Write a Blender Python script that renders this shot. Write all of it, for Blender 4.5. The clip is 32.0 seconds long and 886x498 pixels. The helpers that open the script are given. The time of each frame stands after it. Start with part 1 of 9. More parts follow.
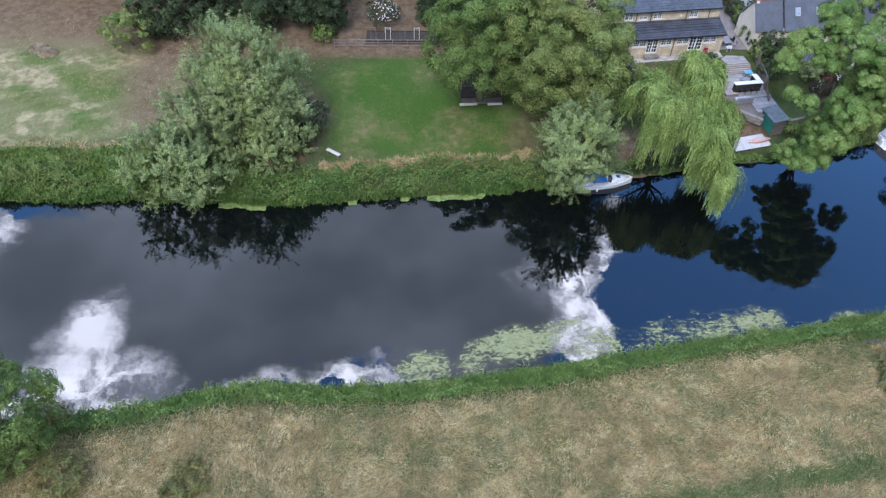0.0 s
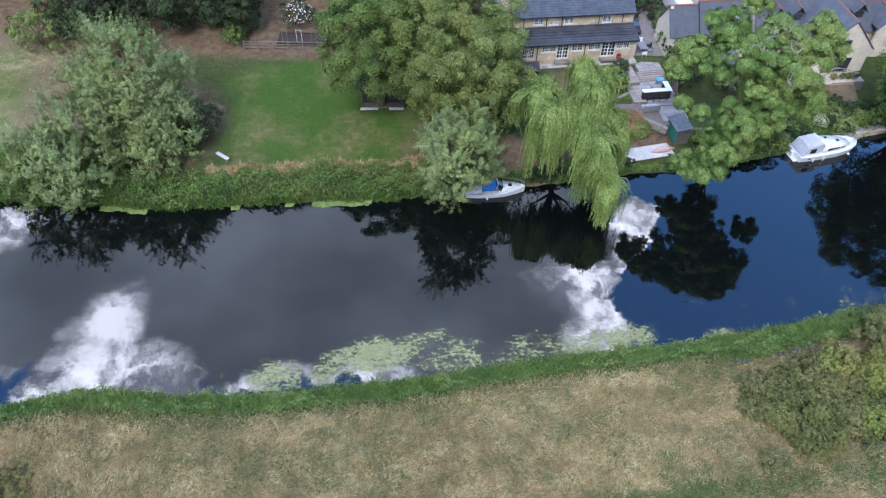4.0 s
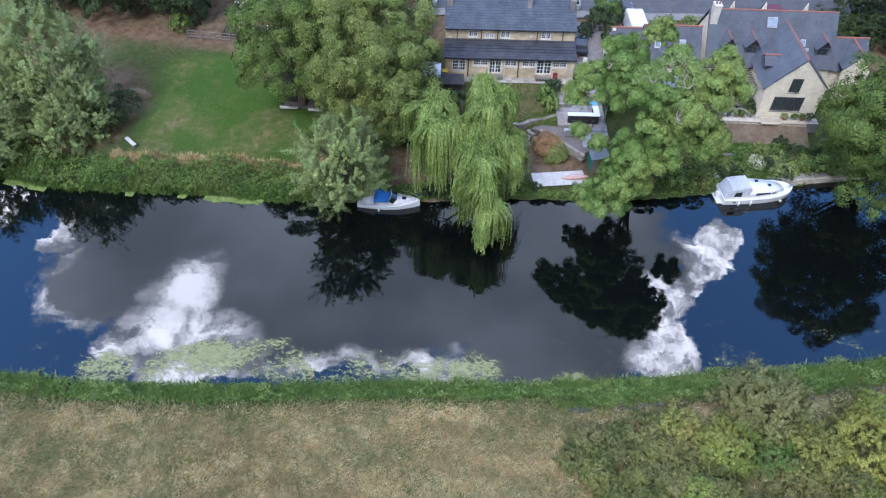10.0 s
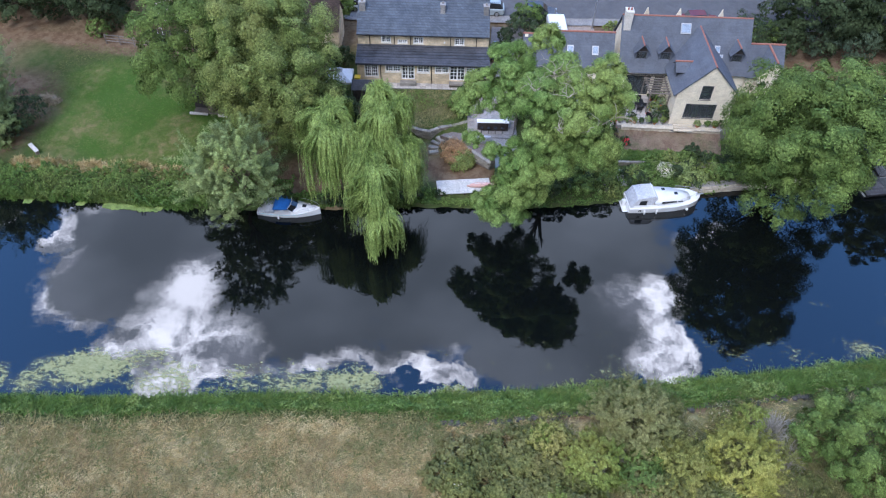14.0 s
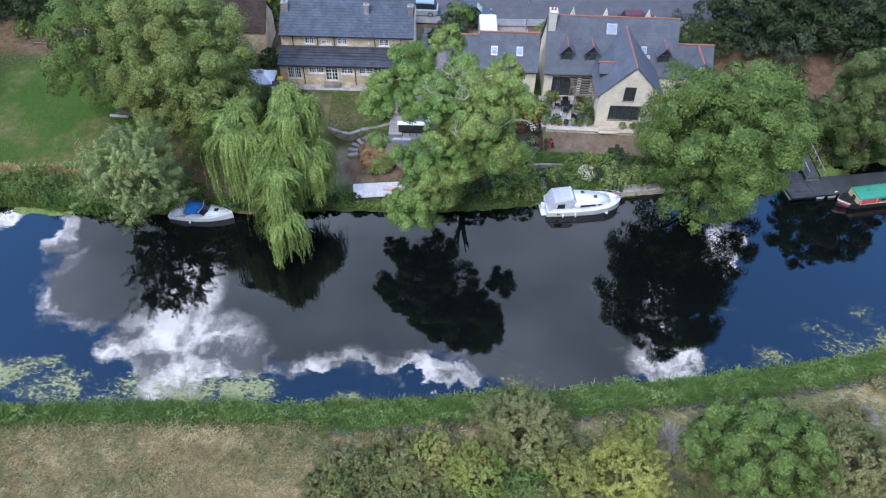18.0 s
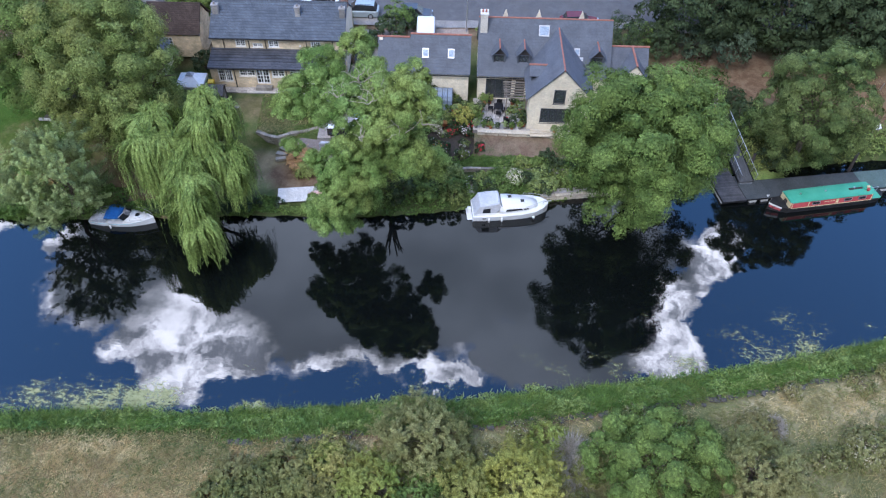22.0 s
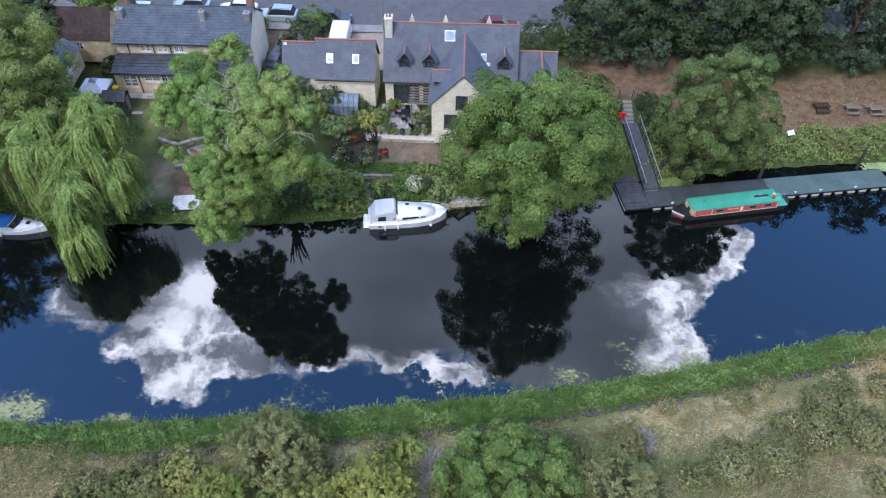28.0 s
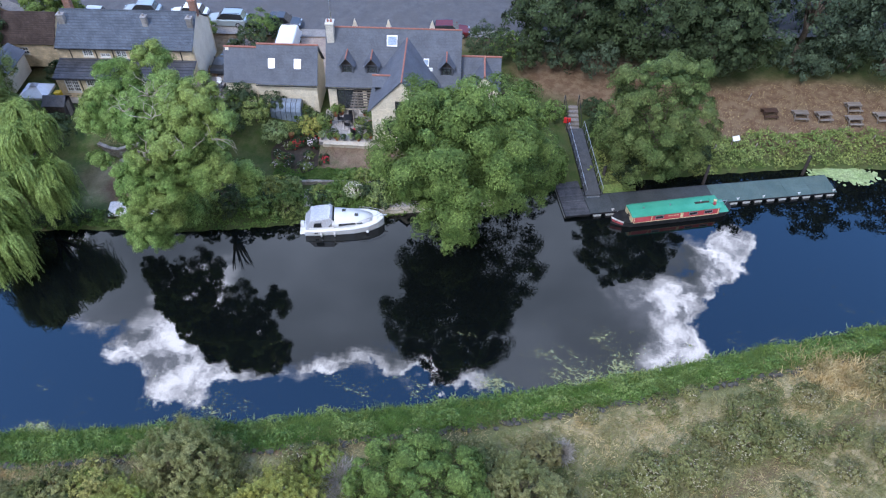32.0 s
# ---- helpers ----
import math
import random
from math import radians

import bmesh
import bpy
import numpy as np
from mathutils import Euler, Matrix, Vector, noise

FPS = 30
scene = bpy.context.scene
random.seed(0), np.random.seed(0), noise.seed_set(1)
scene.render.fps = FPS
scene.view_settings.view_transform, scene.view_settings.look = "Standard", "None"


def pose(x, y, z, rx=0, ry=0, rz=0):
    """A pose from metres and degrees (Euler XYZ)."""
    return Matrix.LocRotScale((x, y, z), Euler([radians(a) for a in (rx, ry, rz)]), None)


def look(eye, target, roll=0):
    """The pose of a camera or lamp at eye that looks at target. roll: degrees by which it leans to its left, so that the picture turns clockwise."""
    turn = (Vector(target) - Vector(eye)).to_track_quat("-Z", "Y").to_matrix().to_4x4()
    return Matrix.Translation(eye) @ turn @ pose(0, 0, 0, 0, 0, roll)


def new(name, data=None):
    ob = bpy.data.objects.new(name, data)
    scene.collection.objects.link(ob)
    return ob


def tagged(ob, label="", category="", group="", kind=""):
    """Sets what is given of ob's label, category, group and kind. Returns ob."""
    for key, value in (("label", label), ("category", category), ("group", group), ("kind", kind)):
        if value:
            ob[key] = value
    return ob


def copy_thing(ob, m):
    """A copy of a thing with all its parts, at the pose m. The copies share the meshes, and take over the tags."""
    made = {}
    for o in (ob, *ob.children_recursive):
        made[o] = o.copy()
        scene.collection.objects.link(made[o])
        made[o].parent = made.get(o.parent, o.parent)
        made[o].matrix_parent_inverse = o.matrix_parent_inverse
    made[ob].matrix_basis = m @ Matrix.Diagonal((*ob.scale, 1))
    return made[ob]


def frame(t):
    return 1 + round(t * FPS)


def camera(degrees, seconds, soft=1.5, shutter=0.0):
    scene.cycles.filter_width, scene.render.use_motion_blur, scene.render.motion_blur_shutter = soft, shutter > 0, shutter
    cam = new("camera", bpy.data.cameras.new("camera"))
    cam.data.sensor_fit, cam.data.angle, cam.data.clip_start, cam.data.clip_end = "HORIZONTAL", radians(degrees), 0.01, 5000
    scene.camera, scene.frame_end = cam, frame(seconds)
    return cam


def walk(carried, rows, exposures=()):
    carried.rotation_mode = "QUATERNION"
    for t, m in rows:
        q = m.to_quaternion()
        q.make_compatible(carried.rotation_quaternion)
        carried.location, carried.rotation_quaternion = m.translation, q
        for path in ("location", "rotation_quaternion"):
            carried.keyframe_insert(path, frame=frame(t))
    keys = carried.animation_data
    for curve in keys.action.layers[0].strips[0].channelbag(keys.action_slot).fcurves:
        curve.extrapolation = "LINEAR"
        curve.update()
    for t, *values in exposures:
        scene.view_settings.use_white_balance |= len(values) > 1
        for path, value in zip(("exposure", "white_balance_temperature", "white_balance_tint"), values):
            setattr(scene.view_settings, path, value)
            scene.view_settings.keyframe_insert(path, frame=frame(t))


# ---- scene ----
cam = camera(62.8, 32.0, soft=1.2)
METRES, EYE, TILT, LEAN, TURN = 72.0, 48.5, -47.0, -1.5, 0.0
ROWS = [
    (0.0, 0.0, 0.0, 0.0, -0.0, 0.0, 0.0),
    (0.5, 0.023, 0.0023, 0.0022, 0.06, -0.03, 0.01),
    (1.0, 0.0458, 0.0046, 0.0044, 0.12, -0.06, 0.02),
    (1.5, 0.0682, 0.0067, 0.0066, 0.17, -0.08, 0.03),
    (2.0, 0.091, 0.0091, 0.0083, 0.24, -0.08, 0.04),
    (2.5, 0.1129, 0.0113, 0.0102, 0.26, -0.11, 0.02),
    (3.0, 0.1347, 0.0135, 0.0119, 0.3, -0.12, 0.01),
    (3.5, 0.1563, 0.016, 0.013, 0.34, -0.1, 0.01),
    (5.5, 0.243, 0.0273, 0.021, 6.89, -0.72, -6.68),
    (6.0, 0.2638, 0.0303, 0.024, 6.93, -0.7, -6.76),
    (6.5, 0.2844, 0.0335, 0.0271, 6.96, -0.66, -6.82),
    (7.0, 0.3049, 0.0369, 0.0302, 7.0, -0.63, -6.88),
    (7.5, 0.3254, 0.0409, 0.0336, 7.04, -0.63, -6.92),
    (8.0, 0.3456, 0.0449, 0.037, 7.08, -0.63, -6.94),
    (8.5, 0.3653, 0.0492, 0.0403, 7.1, -0.62, -6.99),
    (9.0, 0.3843, 0.0535, 0.0436, 7.12, -0.61, -7.03),
    (9.5, 0.403, 0.0576, 0.0469, 7.14, -0.61, -7.06),
    (10.0, 0.421, 0.0616, 0.05, 7.16, -0.58, -7.08),
    (10.5, 0.4384, 0.0655, 0.0531, 7.15, -0.56, -7.13),
    (11.0, 0.4555, 0.0692, 0.0564, 7.16, -0.55, -7.15),
    (11.5, 0.472, 0.0728, 0.0596, 7.16, -0.51, -7.16),
    (12.0, 0.4875, 0.0758, 0.0628, 7.17, -0.51, -7.16),
    (12.5, 0.5029, 0.079, 0.0662, 7.18, -0.49, -7.17),
    (13.0, 0.5182, 0.0822, 0.0695, 7.2, -0.47, -7.18),
    (13.5, 0.5332, 0.0854, 0.0726, 7.21, -0.48, -7.19),
    (14.0, 0.5475, 0.0888, 0.0754, 7.21, -0.47, -7.2),
    (14.5, 0.5615, 0.0925, 0.0778, 7.21, -0.45, -7.2),
    (16.5, 0.6176, 0.1074, 0.0881, 7.32, -0.51, -7.19),
    (17.0, 0.6312, 0.111, 0.0904, 7.36, -0.51, -7.16),
    (17.5, 0.6442, 0.1142, 0.0931, 7.38, -0.52, -7.17),
    (18.0, 0.6571, 0.1175, 0.0954, 7.4, -0.51, -7.15),
    (18.5, 0.6695, 0.1208, 0.0981, 7.41, -0.54, -7.15),
    (19.0, 0.6819, 0.124, 0.1003, 7.43, -0.55, -7.13),
    (19.5, 0.6942, 0.1271, 0.1029, 7.46, -0.56, -7.12),
    (20.0, 0.7062, 0.1298, 0.1054, 7.48, -0.58, -7.1),
    (20.5, 0.7182, 0.1327, 0.1078, 7.5, -0.57, -7.09),
    (21.0, 0.7301, 0.1356, 0.1102, 7.53, -0.58, -7.09),
    (21.5, 0.7418, 0.1385, 0.1124, 7.55, -0.57, -7.08),
    (22.0, 0.7534, 0.1411, 0.1147, 7.56, -0.57, -7.08),
    (22.5, 0.765, 0.1443, 0.1167, 7.59, -0.57, -7.06),
    (23.0, 0.7762, 0.1479, 0.1185, 7.61, -0.58, -7.07),
    (23.5, 0.7877, 0.1513, 0.1201, 7.65, -0.58, -7.06),
    (24.0, 0.7988, 0.1543, 0.122, 7.66, -0.59, -7.07),
    (24.5, 0.8101, 0.1569, 0.1242, 7.7, -0.59, -7.08),
    (25.0, 0.821, 0.1591, 0.1268, 7.71, -0.58, -7.09),
    (25.5, 0.8323, 0.1614, 0.1291, 7.75, -0.55, -7.1),
    (27.5, 0.8761, 0.1701, 0.1402, 7.86, -0.6, -7.11),
    (28.0, 0.8869, 0.1727, 0.1423, 7.9, -0.6, -7.1),
    (28.5, 0.8972, 0.1751, 0.144, 7.92, -0.56, -7.11),
    (29.0, 0.907, 0.1774, 0.1464, 7.94, -0.57, -7.1),
    (29.5, 0.9172, 0.1796, 0.1485, 7.95, -0.55, -7.11),
    (30.0, 0.9272, 0.1817, 0.1505, 7.96, -0.54, -7.12),
    (30.5, 0.937, 0.1837, 0.1526, 7.98, -0.52, -7.13),
    (31.0, 0.9467, 0.1859, 0.1545, 7.99, -0.49, -7.14),
    (31.5, 0.9565, 0.1883, 0.1566, 8.01, -0.49, -7.15),
    (32.0, 0.9662, 0.1905, 0.158, 8.02, -0.44, -7.16),
]
walk(cam, [(t, pose(0, 0, EYE, TILT, LEAN, TURN) @ pose(METRES * x, METRES * y, METRES * z, 90 + pitch, roll, yaw)) for t, x, y, z, yaw, pitch, roll in ROWS])

# ---- world, sun ----
world = bpy.data.worlds.new("sky")
scene.world = world
world.use_nodes = True
SUN_EL, SUN_AZ = 52.0, 200.0   # degrees; azimuth clockwise from +y


class Nodes:
    """Short hand for building a node tree."""

    def __init__(self, tree):
        self.tree = tree
        tree.nodes.clear()

    def add(self, kind, ins=None, operation="", clamp=False):
        n = self.tree.nodes.new(kind)
        if operation:
            n.operation = operation
        if clamp:
            n.use_clamp = True
        for k, v in (ins or {}).items():
            self.put(n.inputs[k], v)
        return n

    def put(self, socket, v):
        if isinstance(v, bpy.types.NodeSocket):
            self.tree.links.new(v, socket)
        elif isinstance(v, bpy.types.Node):
            self.tree.links.new(v.outputs[0], socket)
        elif isinstance(v, (tuple, list)) and len(v) == 3 and socket.type == "RGBA":
            socket.default_value = (*v, 1)
        else:
            socket.default_value = v

    def math(self, op, a, b=0.0, c=0.0, clamp=False):
        return self.add("ShaderNodeMath", {0: a, 1: b, 2: c}, operation=op, clamp=clamp).outputs[0]

    def vmath(self, op, a, b=(0, 0, 0)):
        n = self.add("ShaderNodeVectorMath", {0: a, 1: b}, operation=op)
        return n.outputs["Value"] if op in ("LENGTH", "DISTANCE", "DOT_PRODUCT") else n.outputs[0]

    def mix(self, f, a, b, blend="MIX"):
        n = self.add("ShaderNodeMix")
        n.data_type, n.blend_type = "RGBA", blend
        self.put(n.inputs[0], f), self.put(n.inputs[6], a), self.put(n.inputs[7], b)
        return n.outputs[2]

    def step(self, v, lo, hi, a=0.0, b=1.0):
        n = self.add("ShaderNodeMapRange")
        n.interpolation_type = "SMOOTHSTEP"
        for k, w in enumerate((v, lo, hi, a, b)):
            self.put(n.inputs[k], w)
        return n.outputs[0]

    def noise(self, vec, scale, detail=4.0, rough=0.55, dist=0.0):
        return self.add("ShaderNodeTexNoise", {"Vector": vec, "Scale": scale, "Detail": detail, "Roughness": rough, "Distortion": dist})


def build_sky():
    n = Nodes(world.node_tree)
    sky = n.add("ShaderNodeTexSky")
    sky.sky_type, sky.sun_disc, sky.sun_elevation, sky.sun_rotation = "NISHITA", False, radians(SUN_EL), radians(SUN_AZ)
    sky.air_density, sky.dust_density, sky.ozone_density = 1.0, 0.4, 3.0
    d = n.add("ShaderNodeTexCoord").outputs["Generated"]
    xyz = n.add("ShaderNodeSeparateXYZ", {0: d})
    up = n.math("MAXIMUM", xyz.outputs[2], 0.06)
    p0 = n.add("ShaderNodeCombineXYZ", {0: n.math("DIVIDE", xyz.outputs[0], up), 1: n.math("DIVIDE", xyz.outputs[1], up), 2: 0.0}).outputs[0]
    warp = n.vmath("SUBTRACT", n.noise(p0, 3.2, 5, 0.6).outputs["Color"], (0.5, 0.5, 0.5))
    warp = n.add("ShaderNodeVectorMath", {0: warp, 3: 0.2}, operation="SCALE").outputs[0]
    fine = n.vmath("SUBTRACT", n.noise(p0, 9.0, 8, 0.68).outputs["Color"], (0.5, 0.5, 0.5))
    fine = n.add("ShaderNodeVectorMath", {0: fine, 3: 0.12}, operation="SCALE").outputs[0]
    p = n.vmath("ADD", n.vmath("ADD", p0, warp), fine)

    def ell(cx, cy, rx, ry):
        q = n.vmath("DIVIDE", n.vmath("SUBTRACT", p, (cx, cy, 0)), (rx, ry, 1.0))
        return n.math("SUBTRACT", 1.0, n.vmath("LENGTH", n.vmath("MULTIPLY", q, (1, 1, 0))))

    big = n.noise(p0, 1.1, 7, 0.58)
    thin = n.noise(p0, 5.5, 9, 0.64, 0.15).outputs[0]
    # one broad grey cloud with bright ragged rims, blue gaps on either side, added broken cloud beyond
    mass = ell(-0.23, 1.02, 0.56, 0.39)
    lobe_a, lobe_b, lobe_c = ell(-0.515, 0.605, 0.145, 0.105), n.math("MAXIMUM", ell(0.265, 0.755, 0.07, 0.075), ell(0.235, 0.87, 0.08, 0.07)), n.math("MAXIMUM", n.math("MAXIMUM", ell(0.335, 0.985, 0.06, 0.04), ell(0.385, 1.05, 0.045, 0.065)), ell(0.295, 0.925, 0.04, 0.05))
    lobe_e, lobe_f = ell(-0.57, 0.72, 0.06, 0.1), n.math("MAXIMUM", n.math("MAXIMUM", ell(-0.84, 0.955, 0.06, 0.07), ell(-0.86, 0.82, 0.025, 0.05)), ell(-0.81, 0.76, 0.025, 0.04))
    shoulder = ell(-0.51, 0.8, 0.25, 0.24)
    mass = n.math("MAXIMUM", n.math("MAXIMUM", mass, shoulder), n.math("MAXIMUM", ell(0.1, 0.86, 0.17, 0.2), n.math("MAXIMUM", ell(0.05, 0.7, 0.15, 0.075), ell(-0.66, 0.85, 0.22, 0.22))))
    lobe_d = ell(-1.0, 0.86, 0.035, 0.07)
    bits = n.math("MAXIMUM", n.math("MAXIMUM", ell(-0.29, 0.632, 0.05, 0.02), ell(-0.2, 0.647, 0.06, 0.022)), ell(-0.11, 0.63, 0.06, 0.022))
    cover = mass
    for e in (lobe_a, lobe_b, lobe_c, lobe_d, lobe_f, bits):
        cover = n.math("MAXIMUM", cover, e)
    # unseen broken cloud, added away from that part to keep the ambient light neutral
    away = n.step(n.vmath("LENGTH", n.vmath("DIVIDE", n.vmath("SUBTRACT", p0, (0.0, 1.05, 0)), (1.3, 0.78, 1.0))), 0.95, 1.35)
    broken = n.math("MULTIPLY", n.math("SUBTRACT", n.step(big.outputs[0], 0.3, 0.56), 0.2), away)
    broken = n.math("ADD", broken, n.math("SUBTRACT", away, 1.0))
    ragged = n.noise(p0, 7.5, 10, 0.66, 0.3).outputs[0]
    holes = n.math("MULTIPLY", n.math("MULTIPLY", n.math("SUBTRACT", ragged, 0.5), 2.4), n.step(lobe_a, -0.3, 0.3))
    cover = n.math("ADD", n.math("MAXIMUM", cover, broken), n.math("ADD", holes, n.math("MULTIPLY", n.math("SUBTRACT", thin, 0.54), 1.0)))
    cloud = n.step(cover, -0.07, 0.11)
    white = n.math("MAXIMUM", n.math("MAXIMUM", n.step(lobe_a, -0.15, 0.45), n.step(lobe_e, -0.3, 0.7, 0.0, 0.8)), n.math("MAXIMUM", n.step(lobe_b, -0.25, 0.45), n.step(lobe_f, -0.2, 0.6, 0.0, 0.8)))
    grey = n.math("MULTIPLY", n.step(mass, -0.02, 0.07), n.math("SUBTRACT", 1.0, white))
    bright = n.mix(n.step(n.noise(p, 9.0, 10, 0.68, 0.3).outputs[0], 0.4, 0.6), WHITE_LO, WHITE_HI)
    dull = n.mix(n.step(n.noise(p0, 2.6, 5, 0.5).outputs[0], 0.35, 0.7), GREY_LO, GREY_HI)
    tone = n.mix(grey, bright, dull)
    tone = n.mix(n.step(away, 0.15, 0.85), tone, n.mix(n.step(big.outputs[0], 0.4, 0.65), FAR_LO, FAR_HI))
    blue = n.add("ShaderNodeVectorMath", {0: n.mix(1.0, sky.outputs[0], BLUE_TINT, "MULTIPLY"), 3: SKY}, operation="SCALE").outputs[0]
    col = n.mix(cloud, blue, tone)
    bg = n.add("ShaderNodeBackground", {0: col, 1: 1.0})
    n.add("ShaderNodeOutputWorld", {0: bg})


SKY = 0.72
BLUE_TINT = (0.64, 0.9, 1.04)
WHITE_LO, WHITE_HI = (2.2, 2.35, 2.65), (13.6, 13.7, 14.0)
FAR_LO, FAR_HI = (1.0, 1.03, 1.1), (0.6, 0.63, 0.69)
GREY_LO, GREY_HI = (0.86, 0.99, 1.12), (1.72, 1.92, 2.14)
build_sky()
sun = new("sun", bpy.data.lights.new("sun", "SUN"))
sun.data.energy, sun.data.angle, sun.data.color = 2.5, radians(20), (1.0, 0.988, 0.965)
a, e = radians(SUN_AZ), radians(SUN_EL)
sun.matrix_world = look((math.sin(a) * math.cos(e) * 200, math.cos(a) * math.cos(e) * 200, math.sin(e) * 200), (0, 0, 0))
scene.view_settings.exposure = 0.14
scene.view_settings.use_white_balance = True
scene.view_settings.white_balance_temperature = 5690
scene.view_settings.white_balance_tint = 17.0

# ---- materials ----
MATS = {}


def mat(name, cols, scale=2.0, rough=0.8, bump=0.3, bump_scale=None, metal=0.0, island=0.0, obj=0.0, spec=0.3, stretch=(1, 1, 1), fine=0.35, space="Object", translucent=0.0, detail=6.0, lo=0.3, hi=0.7):
    """A surface with two or three colours mixed by coarse noise, grain by fine noise and relief. cols: linear colours."""
    if name in MATS:
        return MATS[name]
    m = bpy.data.materials.new(name)
    m.use_nodes = True
    n = Nodes(m.node_tree)
    co = n.add("ShaderNodeTexCoord").outputs["Object"] if space == "Object" else n.add("ShaderNodeNewGeometry").outputs["Position"]
    co = n.vmath("MULTIPLY", co, stretch)
    big = n.noise(co, scale, detail, 0.6).outputs[0]
    grain = n.noise(co, scale * 9.0, 4, 0.6).outputs[0]
    f = n.step(big, lo, hi)
    c = n.mix(f, cols[0], cols[1])
    if len(cols) > 2:
        c = n.mix(n.step(n.noise(co, scale * 0.37, 5, 0.6).outputs[0], 0.42, 0.68), c, cols[2])
    var = n.step(grain, 0.25, 0.75, 1.0 - fine, 1.0 + fine)
    if island:
        r = n.add("ShaderNodeNewGeometry").outputs["Random Per Island"]
        var = n.math("MULTIPLY", var, n.add("ShaderNodeMapRange", {0: r, 3: 1.0 - island, 4: 1.0 + island}).outputs[0])
    if obj:
        r = n.add("ShaderNodeObjectInfo").outputs["Random"]
        var = n.math("MULTIPLY", var, n.add("ShaderNodeMapRange", {0: r, 3: 1.0 - obj, 4: 1.0 + obj}).outputs[0])
    c = n.add("ShaderNodeVectorMath", {0: c, 3: var}, operation="SCALE").outputs[0]
    b = n.add("ShaderNodeBsdfPrincipled", {"Base Color": c, "Roughness": rough, "Metallic": metal, "Specular IOR Level": spec})
    if bump:
        bn = n.noise(co, bump_scale or scale * 6, 5, 0.65).outputs[0]
        n.put(b.inputs["Normal"], n.add("ShaderNodeBump", {"Height": bn, "Strength": bump, "Distance": 0.04}).outputs[0])
    out = b
    if translucent:
        tr = n.add("ShaderNodeBsdfTranslucent", {"Color": n.mix(1.0, c, (1.0, 1.1, 0.5), "MULTIPLY")})
        out = n.add("ShaderNodeMixShader", {0: translucent, 1: b, 2: tr})
    n.add("ShaderNodeOutputMaterial", {0: out})
    MATS[name] = m
    return m


def leaf_mat(name, dark, light, tip):
    cool = lambda c: (c[0] * 1.12, c[1] * 1.1, c[2] * 1.25)
    return mat(name, (cool(dark), cool(light), cool(tip)), scale=0.55, rough=0.7, bump=0, island=0.34, spec=0.12, fine=0.5, space="World", translucent=0.07)


def water_mat():
    m = bpy.data.materials.new("river_water")
    m.use_nodes = True
    n = Nodes(m.node_tree)
    co = n.add("ShaderNodeNewGeometry").outputs["Position"]
    calm = n.noise(n.vmath("MULTIPLY", co, (1.0, 2.2, 1)), 0.5, 3, 0.5).outputs[0]
    small = n.noise(n.vmath("MULTIPLY", co, (1.0, 1.8, 1)), 3.2, 3, 0.55).outputs[0]
    patch = n.step(n.noise(co, 0.06, 3, 0.5).outputs[0], 0.48, 0.72)
    h = n.math("ADD", n.math("MULTIPLY", calm, 0.5), n.math("MULTIPLY", small, n.math("MULTIPLY", patch, 0.16)))
    bump = n.add("ShaderNodeBump", {"Height": h, "Strength": 0.018, "Distance": 0.12})
    b = n.add("ShaderNodeBsdfPrincipled", {"Base Color": (0.003, 0.004, 0.004), "Roughness": 0.008, "IOR": WATER_IOR, "Normal": bump.outputs[0]})
    n.add("ShaderNodeOutputMaterial", {0: b})
    return m


WATER_IOR = 1.62


# ---- plan ----
def curve_of(points):
    xs, ys = zip(*points)

    def f(x):
        # cubic through the plan's points, with even slopes
        x = np.asarray(x, float)
        h = np.asarray(xs, float)
        v = np.asarray(ys, float)
        m = np.gradient(v, h)
        i = np.clip(np.searchsorted(h, x) - 1, 0, len(h) - 2)
        w = h[i + 1] - h[i]
        t = np.clip((x - h[i]) / w, -60, 61)
        lin = np.where(t < 0, v[i] + m[i] * (x - h[i]), v[i + 1] + m[i + 1] * (x - h[i + 1]))
        tt = np.clip(t, 0, 1)
        c = (2 * tt**3 - 3 * tt**2 + 1) * v[i] + (tt**3 - 2 * tt**2 + tt) * w * m[i] + (3 * tt**2 - 2 * tt**3) * v[i + 1] + (tt**3 - tt**2) * w * m[i + 1]
        return np.where((t < 0) | (t > 1), lin, c)
    return f


far_bank = curve_of([(-300, 20), (-120, 46), (-60, 50.5), (-38, 50.6), (-26, 51), (-11, 51), (-3.4, 52.2), (5.5, 53), (16, 54.6), (31.4, 58.1), (38, 59.1),
                     (47, 61.9), (56, 65.0), (61, 66.8), (68, 70.0), (75, 73.0), (88, 77.4), (98, 80.2), (104, 81.2), (130, 88), (200, 112), (400, 190)])
near_bank = curve_of([(-300, -2), (-120, 22), (-60, 26.5), (-24, 27.6), (-14, 30), (-5, 30.1), (6.4, 31.4), (18, 33.9), (31, 36.4), (39, 38), (46, 40.1), (52, 41.6),
                      (64.6, 45.5), (78, 50.5), (93.6, 57.2), (115, 66.2), (130, 72), (200, 98), (400, 176)])


def sm(v, lo, hi):
    t = np.clip((np.asarray(v, float) - lo) / (hi - lo), 0, 1)
    return t * t * (3 - 2 * t)


def wob(x, y, s=1.0):
    """Cheap smooth unevenness, -1 to 1."""
    return (np.sin(x * 0.9 * s + 1.3 * np.sin(y * 0.53 * s)) + np.sin(y * 1.13 * s + 2.1 * np.sin(x * 0.37 * s + 1.0)) + 0.6 * np.sin((x + y) * 2.3 * s) + 0.5 * np.sin((x - 1.7 * y) * 3.1 * s)) / 3.1


